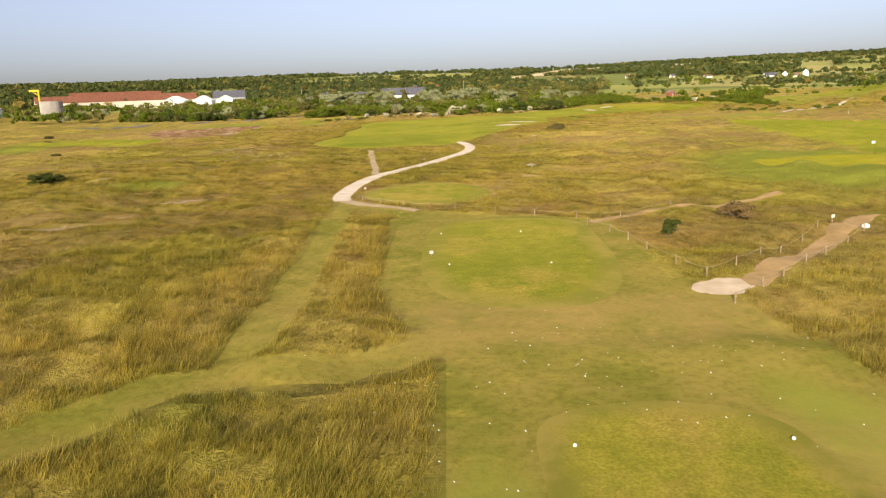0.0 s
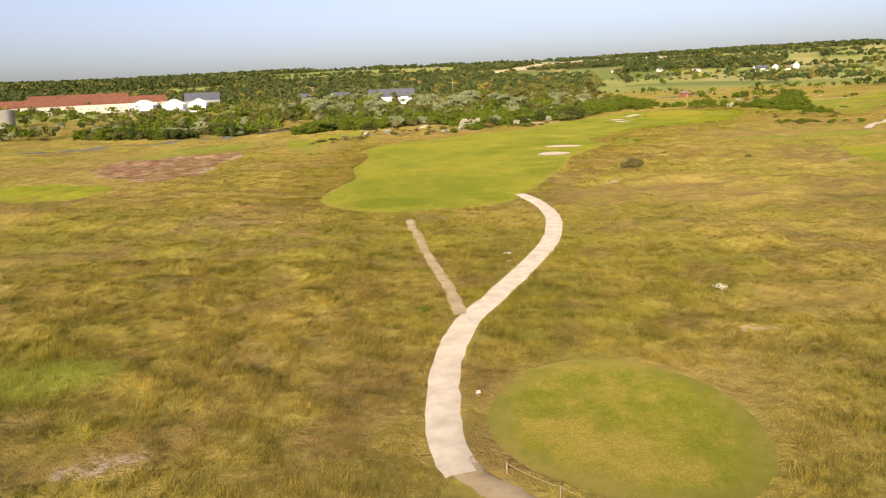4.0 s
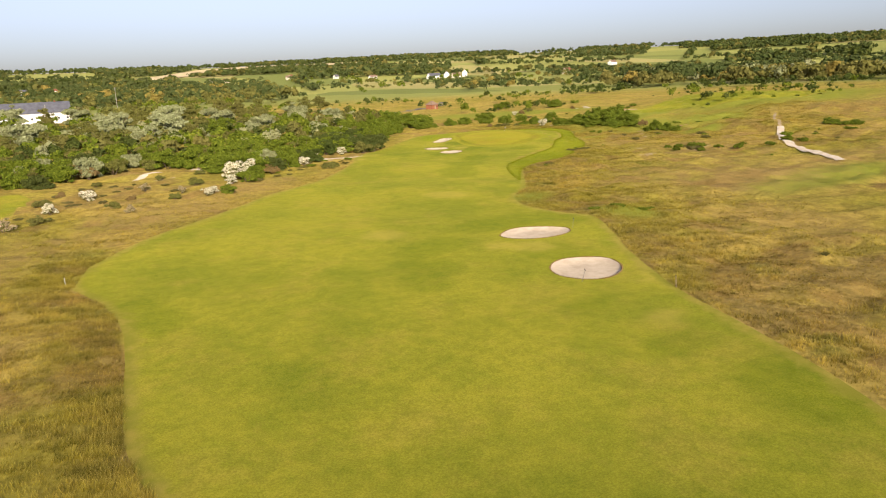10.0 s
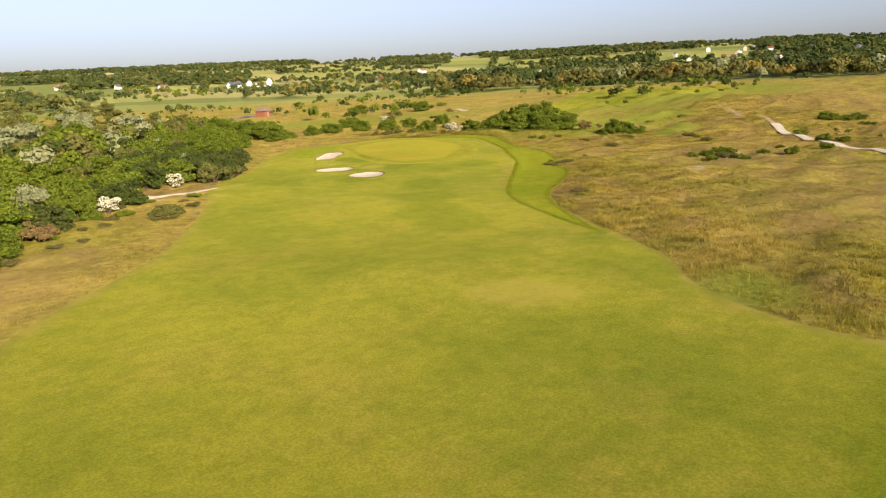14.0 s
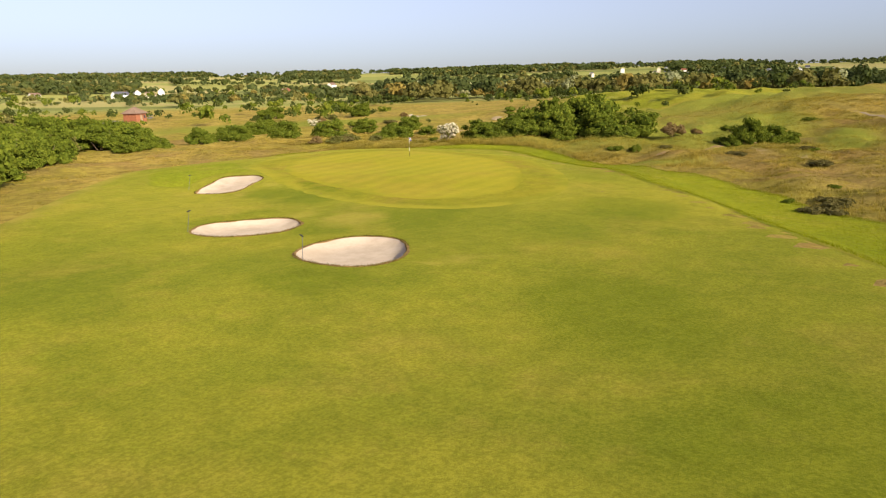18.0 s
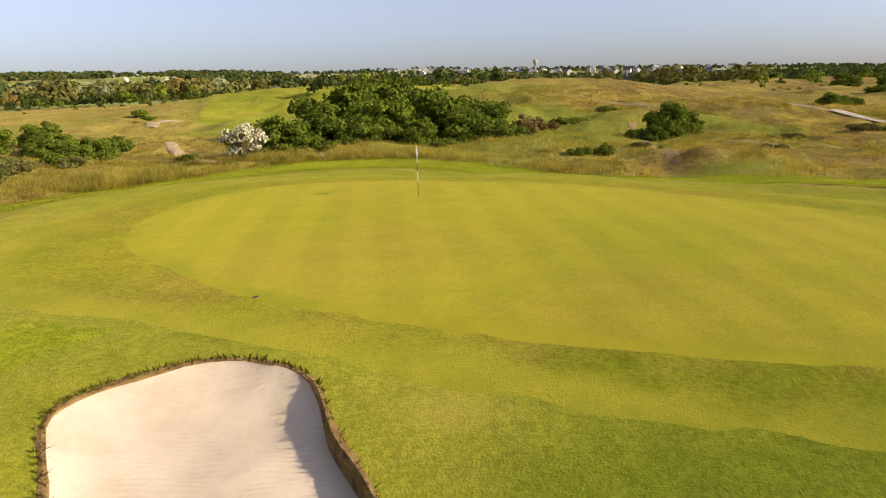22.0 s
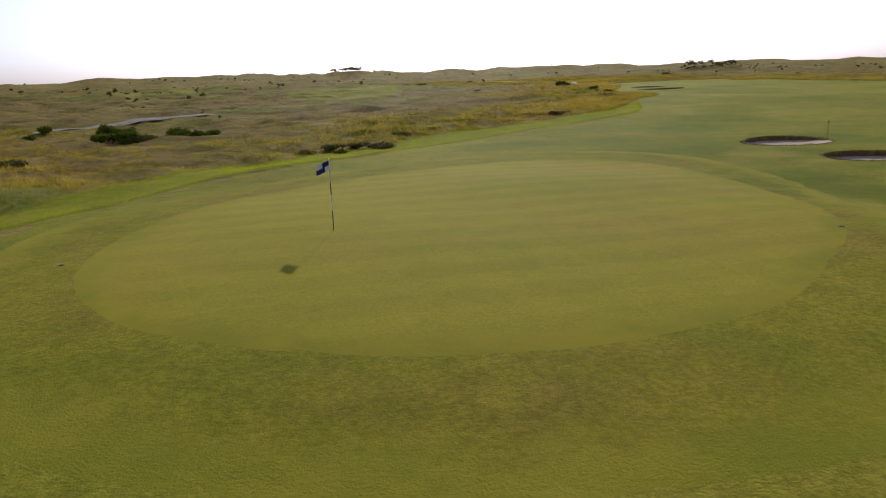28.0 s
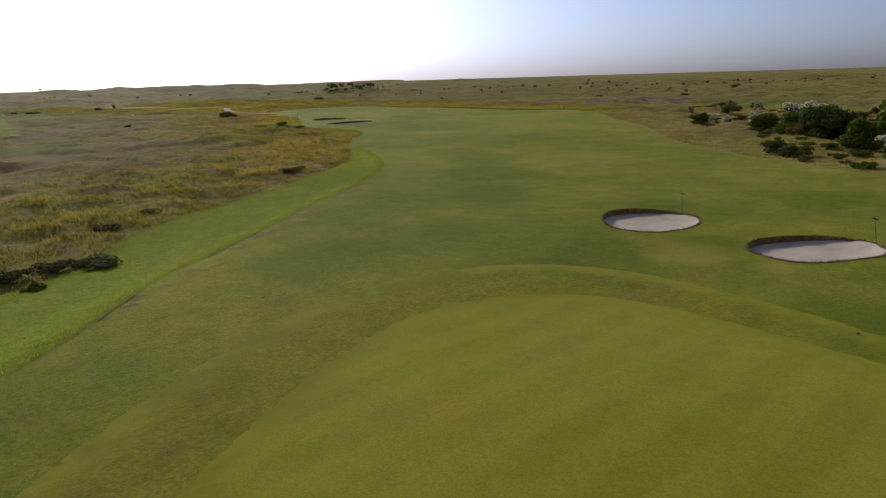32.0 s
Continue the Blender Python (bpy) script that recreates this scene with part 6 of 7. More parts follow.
hollow = polar(700, 60, 150, 70, 260, 81, 45, 0.35)
hollow = hollow[(outline_distance(hollow[:, 0], hollow[:, 1], FAIRWAY[::3]) > 14) & (line_distance(hollow[:, 0], hollow[:, 1], [(199, 327), (163, 297), (148, 285), (125, 261), (114, 246)]) > 4) & (hollow[:, 0] > 105)]
woods("dune_scrub", hollow[::2], 0.5, 1.5, L_SCRUB, 82, "low brown shrubs in the dune hollow", 70, 0.2, 1.5)
woods("dune_scrub", hollow[1::2], 0.5, 1.6, L_GREEN, 83, "low green shrubs in the dune hollow", 70, 0.2, 1.4)
for x, y in ((2, 337), (12, 339), (22, 343), (33, 348), (45, 353), (-8, 346), (16, 351), (28, 357)):
    plant("broad", x, y, R.uniform(0.55, 0.7), x, R.uniform(0.85, 1.0), group="tall trees behind the scrub")
for x, y in scatter([(8, 302), (22, 311), (34, 319), (39, 327), (35, 335), (24, 331), (12, 321), (2, 312)], 3.0, 29, 500):
    if line_distance(np.array([x]), np.array([y]), [(29, 331.6), (38, 330.6), (44, 332)])[0] > 3:
        plant(R.choice(["scrub", "olive", "scrub", "low"]), float(x), float(y), R.uniform(0.5, 0.95), R.uniform(0, 6.28), R.uniform(0.55, 0.85), group="low scrub beside the fairway")
for kind, x, y, s_, h_ in (("olive", 50, 341, 1.1, 1.1), ("dark", 46.5, 341, 1.0, 1.1), ("hawthorn", 40, 339, 0.9, 0.9), ("dark", 36, 340, 1.2, 1.2), ("green", 31, 338, 1.1, 1.1), ("olive", 22, 331, 0.8, 0.9), ("dark", 26, 335, 1.0, 1.0), ("near", 8, 308, 0.9, 0.95), ("dark", 14, 314, 1.2, 1.05), ("near", 20, 321, 1.0, 1.0), ("dark", 28, 328, 1.1, 1.05), ("hawthorn", 24.5, 324.5, 0.9, 0.9), ("green", 11, 313, 1.1, 1.1), ("near", -1, 289, 0.55, 0.9), ("olive", -21, 283, 0.6, 0.9), ("olive", -10, 291, 0.6, 0.9), ("hawthorn", 2, 299.5, 0.8, 0.9), ("green", 5.5, 302, 0.8, 1.0), ("hawthorn", -3, 293, 0.6, 0.8), ("brown", 13, 311, 1.1, 1.1)):
    plant(kind, x, y, s_, x, h_, group="low scrub beside the fairway")

crest = np.random.RandomState(95)
woods("dune_scrub", crest.normal((59, -192), (11, 6), (46, 2)), 1.4, 3.2, L_DARK, 96, "dark bushes on the crest of a dune", 70, 0.2, 1.4)
woods("dune_scrub", crest.normal((-127, -2), (9, 6), (34, 2)), 1.4, 3.4, L_DARK, 97, "dark bushes on a low dune", 70, 0.2, 1.4)

# ---- small flowers in the rough ----
rngf = np.random.RandomState(91)
fl = np.concatenate([rngf.normal((-39, 139), (6, 5), (700, 2)), rngf.normal((-30, 128), (8, 6), (300, 2)), rngf.normal((8, 27), (6, 4), (120, 2))])
fl = fl[(outline_distance(fl[:, 0], fl[:, 1], FAIRWAY[::2]) > 0.5) & (line_distance(fl[:, 0], fl[:, 1], PATH_LINE[::3]) > 1.5)]
fz = land(fl[:, 0], fl[:, 1]) + np.where(fl[:, 1] < 40, 0.05, 0.30) + rngf.uniform(-0.05, 0.1, len(fl))
fs = rngf.uniform(0.018, 0.045, len(fl))
fa = rngf.uniform(0, 6.28, len(fl))
fvv = np.stack([np.column_stack([fl[:, 0] + fs * np.cos(fa + k * 1.571), fl[:, 1] + fs * np.sin(fa + k * 1.571), fz + 0.4 * fs * np.sin(fa + k)]) for k in range(4)], 1)
tagged(new("daisies", mesh_fast("daisies", fvv.reshape(-1, 3), np.arange(len(fl) * 4).reshape(-1, 4), M_WHITE)), "small white flowers scattered in the grass", "flowers", kind="stuff")

# ---- long grass ----


def grass(name, n, area, seed, lo, hi, label, near=None, far=60.0, blades=4, thin=1.0):
    """Tufts of leaning blades, left out of all that is mown."""
    rng = np.random.RandomState(seed)
    p = rng.uniform((area[0], area[2]), (area[1], area[3]), (n, 2))
    if near is not None:
        d = line_distance(p[:, 0], p[:, 1], near)
        p = p[rng.rand(len(p)) < np.clip(1.15 - d / far, 0, 1) ** 1.4]
    x, y = p[:, 0], p[:, 1]
    ok = (outline_distance(x, y, FAIRWAY[::2]) > 0.15) & (outline_distance(x, y, LUSH_STRIP) > 0.3 * rng.rand(len(x)))
    for o in (TEE_A, TEE_B, TEE_C):
        ok &= outline_distance(x, y, o[::2]) > 0.4 + 0.5 * rng.rand(len(x))
    ok &= outline_distance(x, y, MOWN) > -0.1 + 0.5 * rng.rand(len(x))
    ok &= line_distance(x, y, PATH_LINE[::3]) > 1.25
    for pts, half in WALKS:
        ok &= line_distance(x, y, pts) > half + 0.35 * rng.rand(len(x))
    for pts, half in (([(-13.6, 139), (-12.6, 130.5), (-11.5, 121.2), (-10.6, 114), (-8.8, 99)], 0.6), ([(155, 325.5), (134, 329.1), (115, 333)], 0.6), ([(147, 378), (130, 369.5), (124, 366)], 0.9), ([(17.6, 38.6), (36, 59)], 1.1), ([(12.6, 58), (22, 64.6), (33, 69)], 0.8), ([(199, 327), (179, 311), (148, 285), (125, 261), (114, 246)], 1.2), ([(-10.2, 77), (-6.2, 72.3), (-1.6, 67.8)], 1.0)):
        ok &= line_distance(x, y, pts) > half
    ok &= spot(x, y, BARE) < 0.25 + 0.5 * rng.rand(len(x))
    ok &= ~((spot(x, y, LUSH) > 0.6) & (rng.rand(len(x)) < 0.5))
    ok &= outline_distance(x, y, [(14, 39), (17.4, 40.9), (18.6, 39), (16, 36.6)]) > 0.2
    ok &= rng.rand(len(x)) < 0.55 + 0.5 * wavy(x, y, 3.2, 13)
    x, y = x[ok], y[ok]
    k = len(x)
    z = land(x, y)
    tall = (lo + (hi - lo) * rng.rand(k) ** 1.5) * np.clip(0.85 + 0.45 * wavy(x, y, 9, 14) + 0.30 * wavy(x, y, 2.6, 16) + 0.35 * wavy(x, y, 0.9, 17), 0.3, 2.0)
    brown = heathy(x, y)
    tall = tall * (1 - 0.45 * spot(x, y, HEATH)) * (1.12 - 0.55 * brown) * 0.85
    wind = np.array([0.22, 0.14])
    v = np.empty((k, blades, 3, 3))
    for b in range(blades):
        a = rng.uniform(0, 6.283, k)
        w = (0.014 + 0.02 * rng.rand(k)) * thin
        off = rng.normal(0, 0.12, (k, 2))
        hb = tall * rng.uniform(0.55, 1.15, k)
        lean = rng.normal(0, 0.40, (k, 2)) + wind * (1 + 0.8 * wavy(x, y, 5, 15))[:, None]
        v[:, b, 0] = np.column_stack([x + off[:, 0] - w * np.cos(a), y + off[:, 1] - w * np.sin(a), z - 0.03])
        v[:, b, 1] = np.column_stack([x + off[:, 0] + w * np.cos(a), y + off[:, 1] + w * np.sin(a), z - 0.03])
        v[:, b, 2] = np.column_stack([x + off[:, 0] + lean[:, 0] * hb, y + off[:, 1] + lean[:, 1] * hb, z + hb])
    e1, e2 = v[:, :, 1] - v[:, :, 0], v[:, :, 2] - v[:, :, 0]
    down = (e1[..., 0] * e2[..., 1] - e1[..., 1] * e2[..., 0]) < 0
    v[down] = v[down][:, [1, 0, 2]]
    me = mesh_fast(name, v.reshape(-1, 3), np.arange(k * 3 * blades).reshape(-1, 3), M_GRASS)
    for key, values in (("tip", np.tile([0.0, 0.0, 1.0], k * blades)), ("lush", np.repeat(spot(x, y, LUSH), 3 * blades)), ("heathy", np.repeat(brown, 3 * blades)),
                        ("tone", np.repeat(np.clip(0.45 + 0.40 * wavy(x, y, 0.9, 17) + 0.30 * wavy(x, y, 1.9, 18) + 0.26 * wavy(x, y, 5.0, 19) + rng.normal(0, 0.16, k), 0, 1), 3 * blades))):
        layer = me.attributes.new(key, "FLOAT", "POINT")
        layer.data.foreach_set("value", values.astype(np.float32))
    return tagged(new(name, me), label, "grass", kind="stuff")


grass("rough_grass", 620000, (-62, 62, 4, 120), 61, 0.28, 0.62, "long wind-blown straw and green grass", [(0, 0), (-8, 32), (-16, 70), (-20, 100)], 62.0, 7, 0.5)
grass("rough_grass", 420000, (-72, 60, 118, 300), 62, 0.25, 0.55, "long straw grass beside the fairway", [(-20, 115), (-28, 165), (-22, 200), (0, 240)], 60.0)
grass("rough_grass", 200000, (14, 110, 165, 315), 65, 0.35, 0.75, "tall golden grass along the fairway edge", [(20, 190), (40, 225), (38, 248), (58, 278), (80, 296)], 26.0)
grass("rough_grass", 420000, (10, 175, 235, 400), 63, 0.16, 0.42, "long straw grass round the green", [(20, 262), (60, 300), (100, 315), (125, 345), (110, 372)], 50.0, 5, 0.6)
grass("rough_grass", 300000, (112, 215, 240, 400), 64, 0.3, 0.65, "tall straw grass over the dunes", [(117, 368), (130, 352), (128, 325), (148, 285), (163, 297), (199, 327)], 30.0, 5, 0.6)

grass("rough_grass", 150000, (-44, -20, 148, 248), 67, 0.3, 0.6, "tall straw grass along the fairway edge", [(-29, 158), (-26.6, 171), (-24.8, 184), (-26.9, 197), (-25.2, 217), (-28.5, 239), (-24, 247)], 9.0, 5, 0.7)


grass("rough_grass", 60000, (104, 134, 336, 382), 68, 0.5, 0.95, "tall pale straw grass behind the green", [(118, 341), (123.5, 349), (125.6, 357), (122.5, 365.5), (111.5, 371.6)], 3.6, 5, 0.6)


def verge_grass(outline, n, seed, lo, hi, label):
    """Short upright blades inside one outline."""
    rng = np.random.RandomState(seed)
    o = np.asarray(outline)
    p = rng.uniform(o.min(0), o.max(0), (n, 2))
    p = p[outline_distance(p[:, 0], p[:, 1], o) < -0.05]
    x, y = p[:, 0], p[:, 1]
    k = len(x)
    z, a, w = land(x, y) + 0.09, rng.uniform(0, 6.283, k), rng.uniform(0.012, 0.022, k)
    h = rng.uniform(lo, hi, k)
    tip = np.column_stack([x, y]) + rng.normal(0, 0.35, (k, 2)) * h[:, None]
    v = np.stack([np.column_stack([x - w * np.cos(a), y - w * np.sin(a), z]), np.column_stack([x + w * np.cos(a), y + w * np.sin(a), z]), np.column_stack([tip, z + h])], 1)
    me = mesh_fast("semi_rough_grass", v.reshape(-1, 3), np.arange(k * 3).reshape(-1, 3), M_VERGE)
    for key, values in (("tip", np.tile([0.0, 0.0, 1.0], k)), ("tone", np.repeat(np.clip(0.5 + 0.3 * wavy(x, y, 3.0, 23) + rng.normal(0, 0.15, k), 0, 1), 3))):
        layer = me.attributes.new(key, "FLOAT", "POINT")
        layer.data.foreach_set("value", values.astype(np.float32))
    return tagged(new("semi_rough_grass", me), label, "grass", kind="stuff")


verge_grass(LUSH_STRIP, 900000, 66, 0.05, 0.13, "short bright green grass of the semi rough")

# ---- golf furniture ----


def flagstick(x, y, turn):
    """A striped flagstick in its cup, with a two-coloured cloth blown by the wind."""
    z = at(x, y) + 0.06
    ob = empty("golf_flag", pose(x, y, z, 0, 0, turn), "striped flagstick with a blue and white flag in the hole", "golf flag")
    bands = [(0.0, 0.63, M_BLACK), (0.63, 1.1, M_WHITE), (1.1, 1.45, M_BLACK), (1.45, 2.13, M_WHITE)]
    for a, b, mat in bands:
        part("pole_section", mesh_of("pole_section", *lathe([(0.013, a), (0.013, b)], 8), mat), ob, "dark pole section" if mat == M_BLACK else "white pole section")
    part("knob", mesh_of("knob", *lathe([(0.013, 2.13), (0.022, 2.145), (0.012, 2.165)], 8), M_WHITE), ob)
    part("cup", mesh_of("cup", *lathe([(0.054, -0.02), (0.056, 0.006), (0.05, 0.006), (0.05, -0.015)], 16), M_BLACK), ob, "dark hole cup")

    def cloth(v0, v1, name, mat, text, u0=0.0, u1=1.0):
        v, f = [], []
        nu, nv = 14, 5
        for j in range(nv):
            for i in range(nu):
                u = u0 + (u1 - u0) * i / (nu - 1)
                h = v0 + (v1 - v0) * j / (nv - 1)
                droop = 0.15 * u
                v.append((0.013 + 0.37 * u, 0.055 * math.sin(u * 7.5 + h * 3) * u ** 0.6, 2.11 - 0.29 * h - droop))
        f = [(j * nu + i, j * nu + i + 1, (j + 1) * nu + i + 1, (j + 1) * nu + i) for j in range(nv - 1) for i in range(nu - 1)]
        me = mesh_of(name, v, f, mat, True)
        cl = part(name, me, ob, text)
        thick = cl.modifiers.new("thickness", "SOLIDIFY")
        thick.thickness = 0.004
        return cl

    cloth(0.0, 0.5, "flag_cloth", M_BLUE, "blue quarter of the cloth", 0.0, 0.5)
    cloth(0.0, 0.5, "flag_cloth", M_WHITE, "white quarter of the cloth", 0.5, 1.0)
    cloth(0.5, 1.0, "flag_cloth", M_WHITE, "white quarter of the cloth", 0.0, 0.32)
    cloth(0.5, 1.0, "flag_cloth", M_BLUE, "blue quarter of the cloth", 0.32, 1.0)
    return ob


def rake(x, y, lean, turn, label):
    ob = empty("bunker_rake", pose(x, y, at(x, y) + 0.02, lean, 0, turn), label, "bunker rake", "bunker rakes")
    part("handle", mesh_of("handle", *tube([(0, 0, -0.1), (0, 0, 1.27)], [0.016, 0.014], 7), M_STEEL), ob)
    part("head", mesh_of("head", *box(-0.29, 0.29, -0.02, 0.02, 1.26, 1.30, 0.006), M_BLACK), ob)
    for k in range(9):
        t = -0.26 + 0.065 * k
        part("tine", mesh_of("tine", *box(t - 0.008, t + 0.008, 0.018, 0.085, 1.272, 1.288, 0.003), M_BLACK), ob)
    return ob


flagstick(99.3, 349.5, 2)
rake(62.5, 324.8, 2, 60, "bunker rake standing upright at the round bunker")
rake(63.7, 336.5, 9, 40, "bunker rake standing upright at the long bunker")
rake(74.7, 353.5, 10, 40, "bunker rake leaning at the narrow bunker")
rake(15.0, 207.6, 14, 60, "bunker rake leaning at the fairway bunker")
rake(29.6, 227.4, 6, 60, "bunker rake at the edge of the fairway bunker")

far_flag = empty("golf_flag", pose(62.8, 104.5, at(62.8, 104.5) + 0.1, 0, 0, 160), "white golf flag on the neighbouring green", "golf flag")
part("pole", mesh_of("pole", *lathe([(0.014, 0), (0.014, 2.1)], 7), M_BLACK), far_flag)
part("flag_cloth", mesh_of("flag_cloth", *box(0.0, 0.45, -0.012, 0.012, 1.72, 2.08, 0.004), M_WHITE), far_flag)


def disc(x, y):
    ob = empty("sprinkler_head", pose(x, y, at(x, y) + 0.075) @ Matrix.Scale(0.5, 4), "dark round sprinkler head in the turf", "sprinkler", "sprinkler heads")
    part("lid", mesh_of("lid", *lathe([(0.12, 0), (0.12, 0.02), (0.10, 0.03)], 14), M_BLACK), ob)
    part("ring", mesh_of("ring", *lathe([(0.17, -0.01), (0.17, 0.012), (0.125, 0.014), (0.125, -0.01)], 14), M_DIRT), ob)


for x, y in ((106.4, 350.9), (85.0, 353.0), (102.3, 331.5), (78.5, 341.0), (99.5, 366.0), (90.5, 322.5)):
    disc(x, y)


def tee_marker(x, y, mat, label):
    ob = empty("tee_marker", pose(x, y, at(x, y) + 0.1) @ Matrix.Scale(0.6, 4), label, "tee marker", "tee markers")
    part("ball", mesh_of("ball", *lathe([(0.02, 0.0), (0.09, 0.03), (0.11, 0.09), (0.09, 0.15), (0.03, 0.18)], 12), mat, True), ob)
    part("spike", mesh_of("spike", *lathe([(0.008, -0.12), (0.012, 0.02)], 6), M_STEEL), ob)


for x, y in ((5.0, 21.1), (11.8, 21.2)):
    tee_marker(x, y, M_WHITE, "white tee marker ball on the turf")
for x, y in ((0.6, 54.6), (6.7, 54.5), (1.2, 44.4), (7.6, 44.3)):
    tee_marker(x, y, M_CREAM, "pale yellowish tee marker ball on the turf")
for x, y in ((-4.5, 80.6), (0.6, 80.6)):
    tee_marker(x, y, M_RED, "reddish tee marker ball on the turf")


def tee_sign(x, y, turn, label):
    ob = empty("tee_sign", pose(x, y, at(x, y) + 0.05, 0, 0, turn) @ Matrix.Scale(0.5, 4), label, "tee sign", "tee signs")
    part("post", mesh_of("post", *box(-0.06, 0.06, -0.05, 0.05, -0.1, 0.55, 0.01), M_WOOD), ob)
    part("plate", mesh_of("plate", *box(-0.28, 0.28, -0.075, -0.052, 0.32, 0.72, 0.01), M_STONE), ob, "pale sign plate")
    for k in range(3):
        part("print_bar", mesh_of("print_bar", *box(-0.2, 0.2 - 0.06 * k, -0.081, -0.0752, 0.62 - 0.1 * k, 0.65 - 0.1 * k), M_STEEL), ob, "dark unreadable line of print")


tee_sign(0.0, 47.3, 15, "small tee sign with a pale plate on a post")
tee_sign(-8.6, 84.3, 20, "small tee sign beside the pale path")

stone = empty("boulder", pose(32.4, 53.4, at(32.4, 53.4)) @ Matrix.Scale(0.7, 4), "white painted boulder beside the dirt track", "boulder")
part("rock", mesh_of("rock", *lathe([(0.25, -0.1), (0.42, 0.1), (0.36, 0.32), (0.15, 0.42)], 9), M_WHITE, True), stone)
slab = empty("boulder", pose(-2.9, 118.3, at(-2.9, 118.3) - 0.03) @ Matrix.Scale(0.6, 4), "flat pale stone lying beside the footpath", "boulder")
part("rock", mesh_of("rock", *lathe([(0.7, -0.1), (0.75, 0.06), (0.6, 0.14), (0.2, 0.17)], 8), M_STONE, True), slab)
board = empty("notice_board", pose(30.3, 54.2, at(30.3, 54.2), 0, 0, 30) @ Matrix.Scale(0.65, 4), "small notice board on a post beside the track", "sign")
part("post", mesh_of("post", *box(-0.05, 0.05, -0.05, 0.05, -0.1, 0.95, 0.01), M_WOOD), board)
part("panel", mesh_of("panel", *box(-0.3, 0.3, -0.09, -0.055, 0.6, 0.95, 0.01), M_CREAM), board, "cream panel")


POST = mesh_of("post", *lathe([(0.038, -0.2), (0.038, 0.56), (0.03, 0.6), (0.01, 0.62)], 8), M_WOOD, False)


def rope_fence(spots, label, sag=0.12):
    x0, y0 = spots[0]
    ob = empty("rope_fence", pose(x0, y0, at(x0, y0)), label, "fence", "rope fences")
    base = at(x0, y0)
    tops = []
    for x, y in spots:
        z = at(x, y)
        p = part("post", POST, ob)
        p.location = (x - x0, y - y0, z - base)
        p.rotation_euler = (R.uniform(-0.05, 0.05), R.uniform(-0.05, 0.05), R.uniform(0, 6))
        tops.append(Vector((x - x0, y - y0, z - base + 0.55)))
    for a, b in zip(tops[:-1], tops[1:]):
        line = [a.lerp(b, k / 6) - Vector((0, 0, sag * (1 - (k / 3 - 1) ** 2))) for k in range(7)]
        part("rope", mesh_of("rope", *tube(line, 0.013, 5), M_ROPE), ob)


rope_fence([(-7.9, 75.7), (-5.8, 73.5), (-3.3, 71.2), (-0.6, 68.7), (1.8, 66.9), (5.4, 64.5), (8.7, 62.2), (12.0, 60.3), (15.5, 59.5), (21.2, 64.4)], "low wooden posts with rope beside the tee box")
rope_fence([(12.3, 57.0), (13.4, 53.9), (14.0, 50.8), (14.5, 47.7), (15.3, 44.0), (16.1, 40.9), (18.5, 42.7), (21.1, 45.3), (23.4, 47.5), (26.3, 50.5), (28.5, 52.8)], "low wooden posts with rope round the rough island")
rope_fence([(15.7, 35.7), (18.2, 38.2), (20.3, 40.4), (22.7, 42.7), (25.3, 45.4), (28.8, 49.2), (31.6, 52.2)], "low wooden posts with rope along the dirt track")


def stake(x, y, h, mat, label):
    ob = empty("marker_stake", pose(x, y, at(x, y) + 0.03, R.uniform(-3, 3), R.uniform(-3, 3), 0), label, "stake", "marker stakes")
    part("shaft", mesh_of("shaft", *box(-0.03, 0.03, -0.03, 0.03, -0.1, h, 0.008), mat), ob)
    part("cap", mesh_of("cap", *box(-0.034, 0.034, -0.034, 0.034, h, h + 0.08, 0.01), M_BLACK), ob)


stake(20.8, 201.2, 1.1, M_WOOD, "wooden distance stake at the edge of the rough")
stake(-28.9, 237.5, 0.8, M_WHITE, "white marker stake at the edge of the rough")
stake(119.5, 215, 1.0, M_WHITE, "white marker stake on the neighbouring turf")
for k in range(8):
    t = k / 7
    stake(-132 + 50 * t, 278.5 + 42 * t * (0.6 + 0.4 * t), 0.9, M_WOOD, "grey wooden stake along the lane")

white_sign = empty("sign_board", pose(34, 450, at(34, 450), 0, 0, -30), "white square sign on a pole in the scrub", "sign")
part("pole", mesh_of("pole", *lathe([(0.06, -0.2), (0.05, 3.4)], 8), M_STEEL), white_sign)
part("panel", mesh_of("panel", *box(-0.8, 0.8, -0.08, 0.02, 3.2, 4.7, 0.03), M_WHITE), white_sign)

# ---- buildings ----


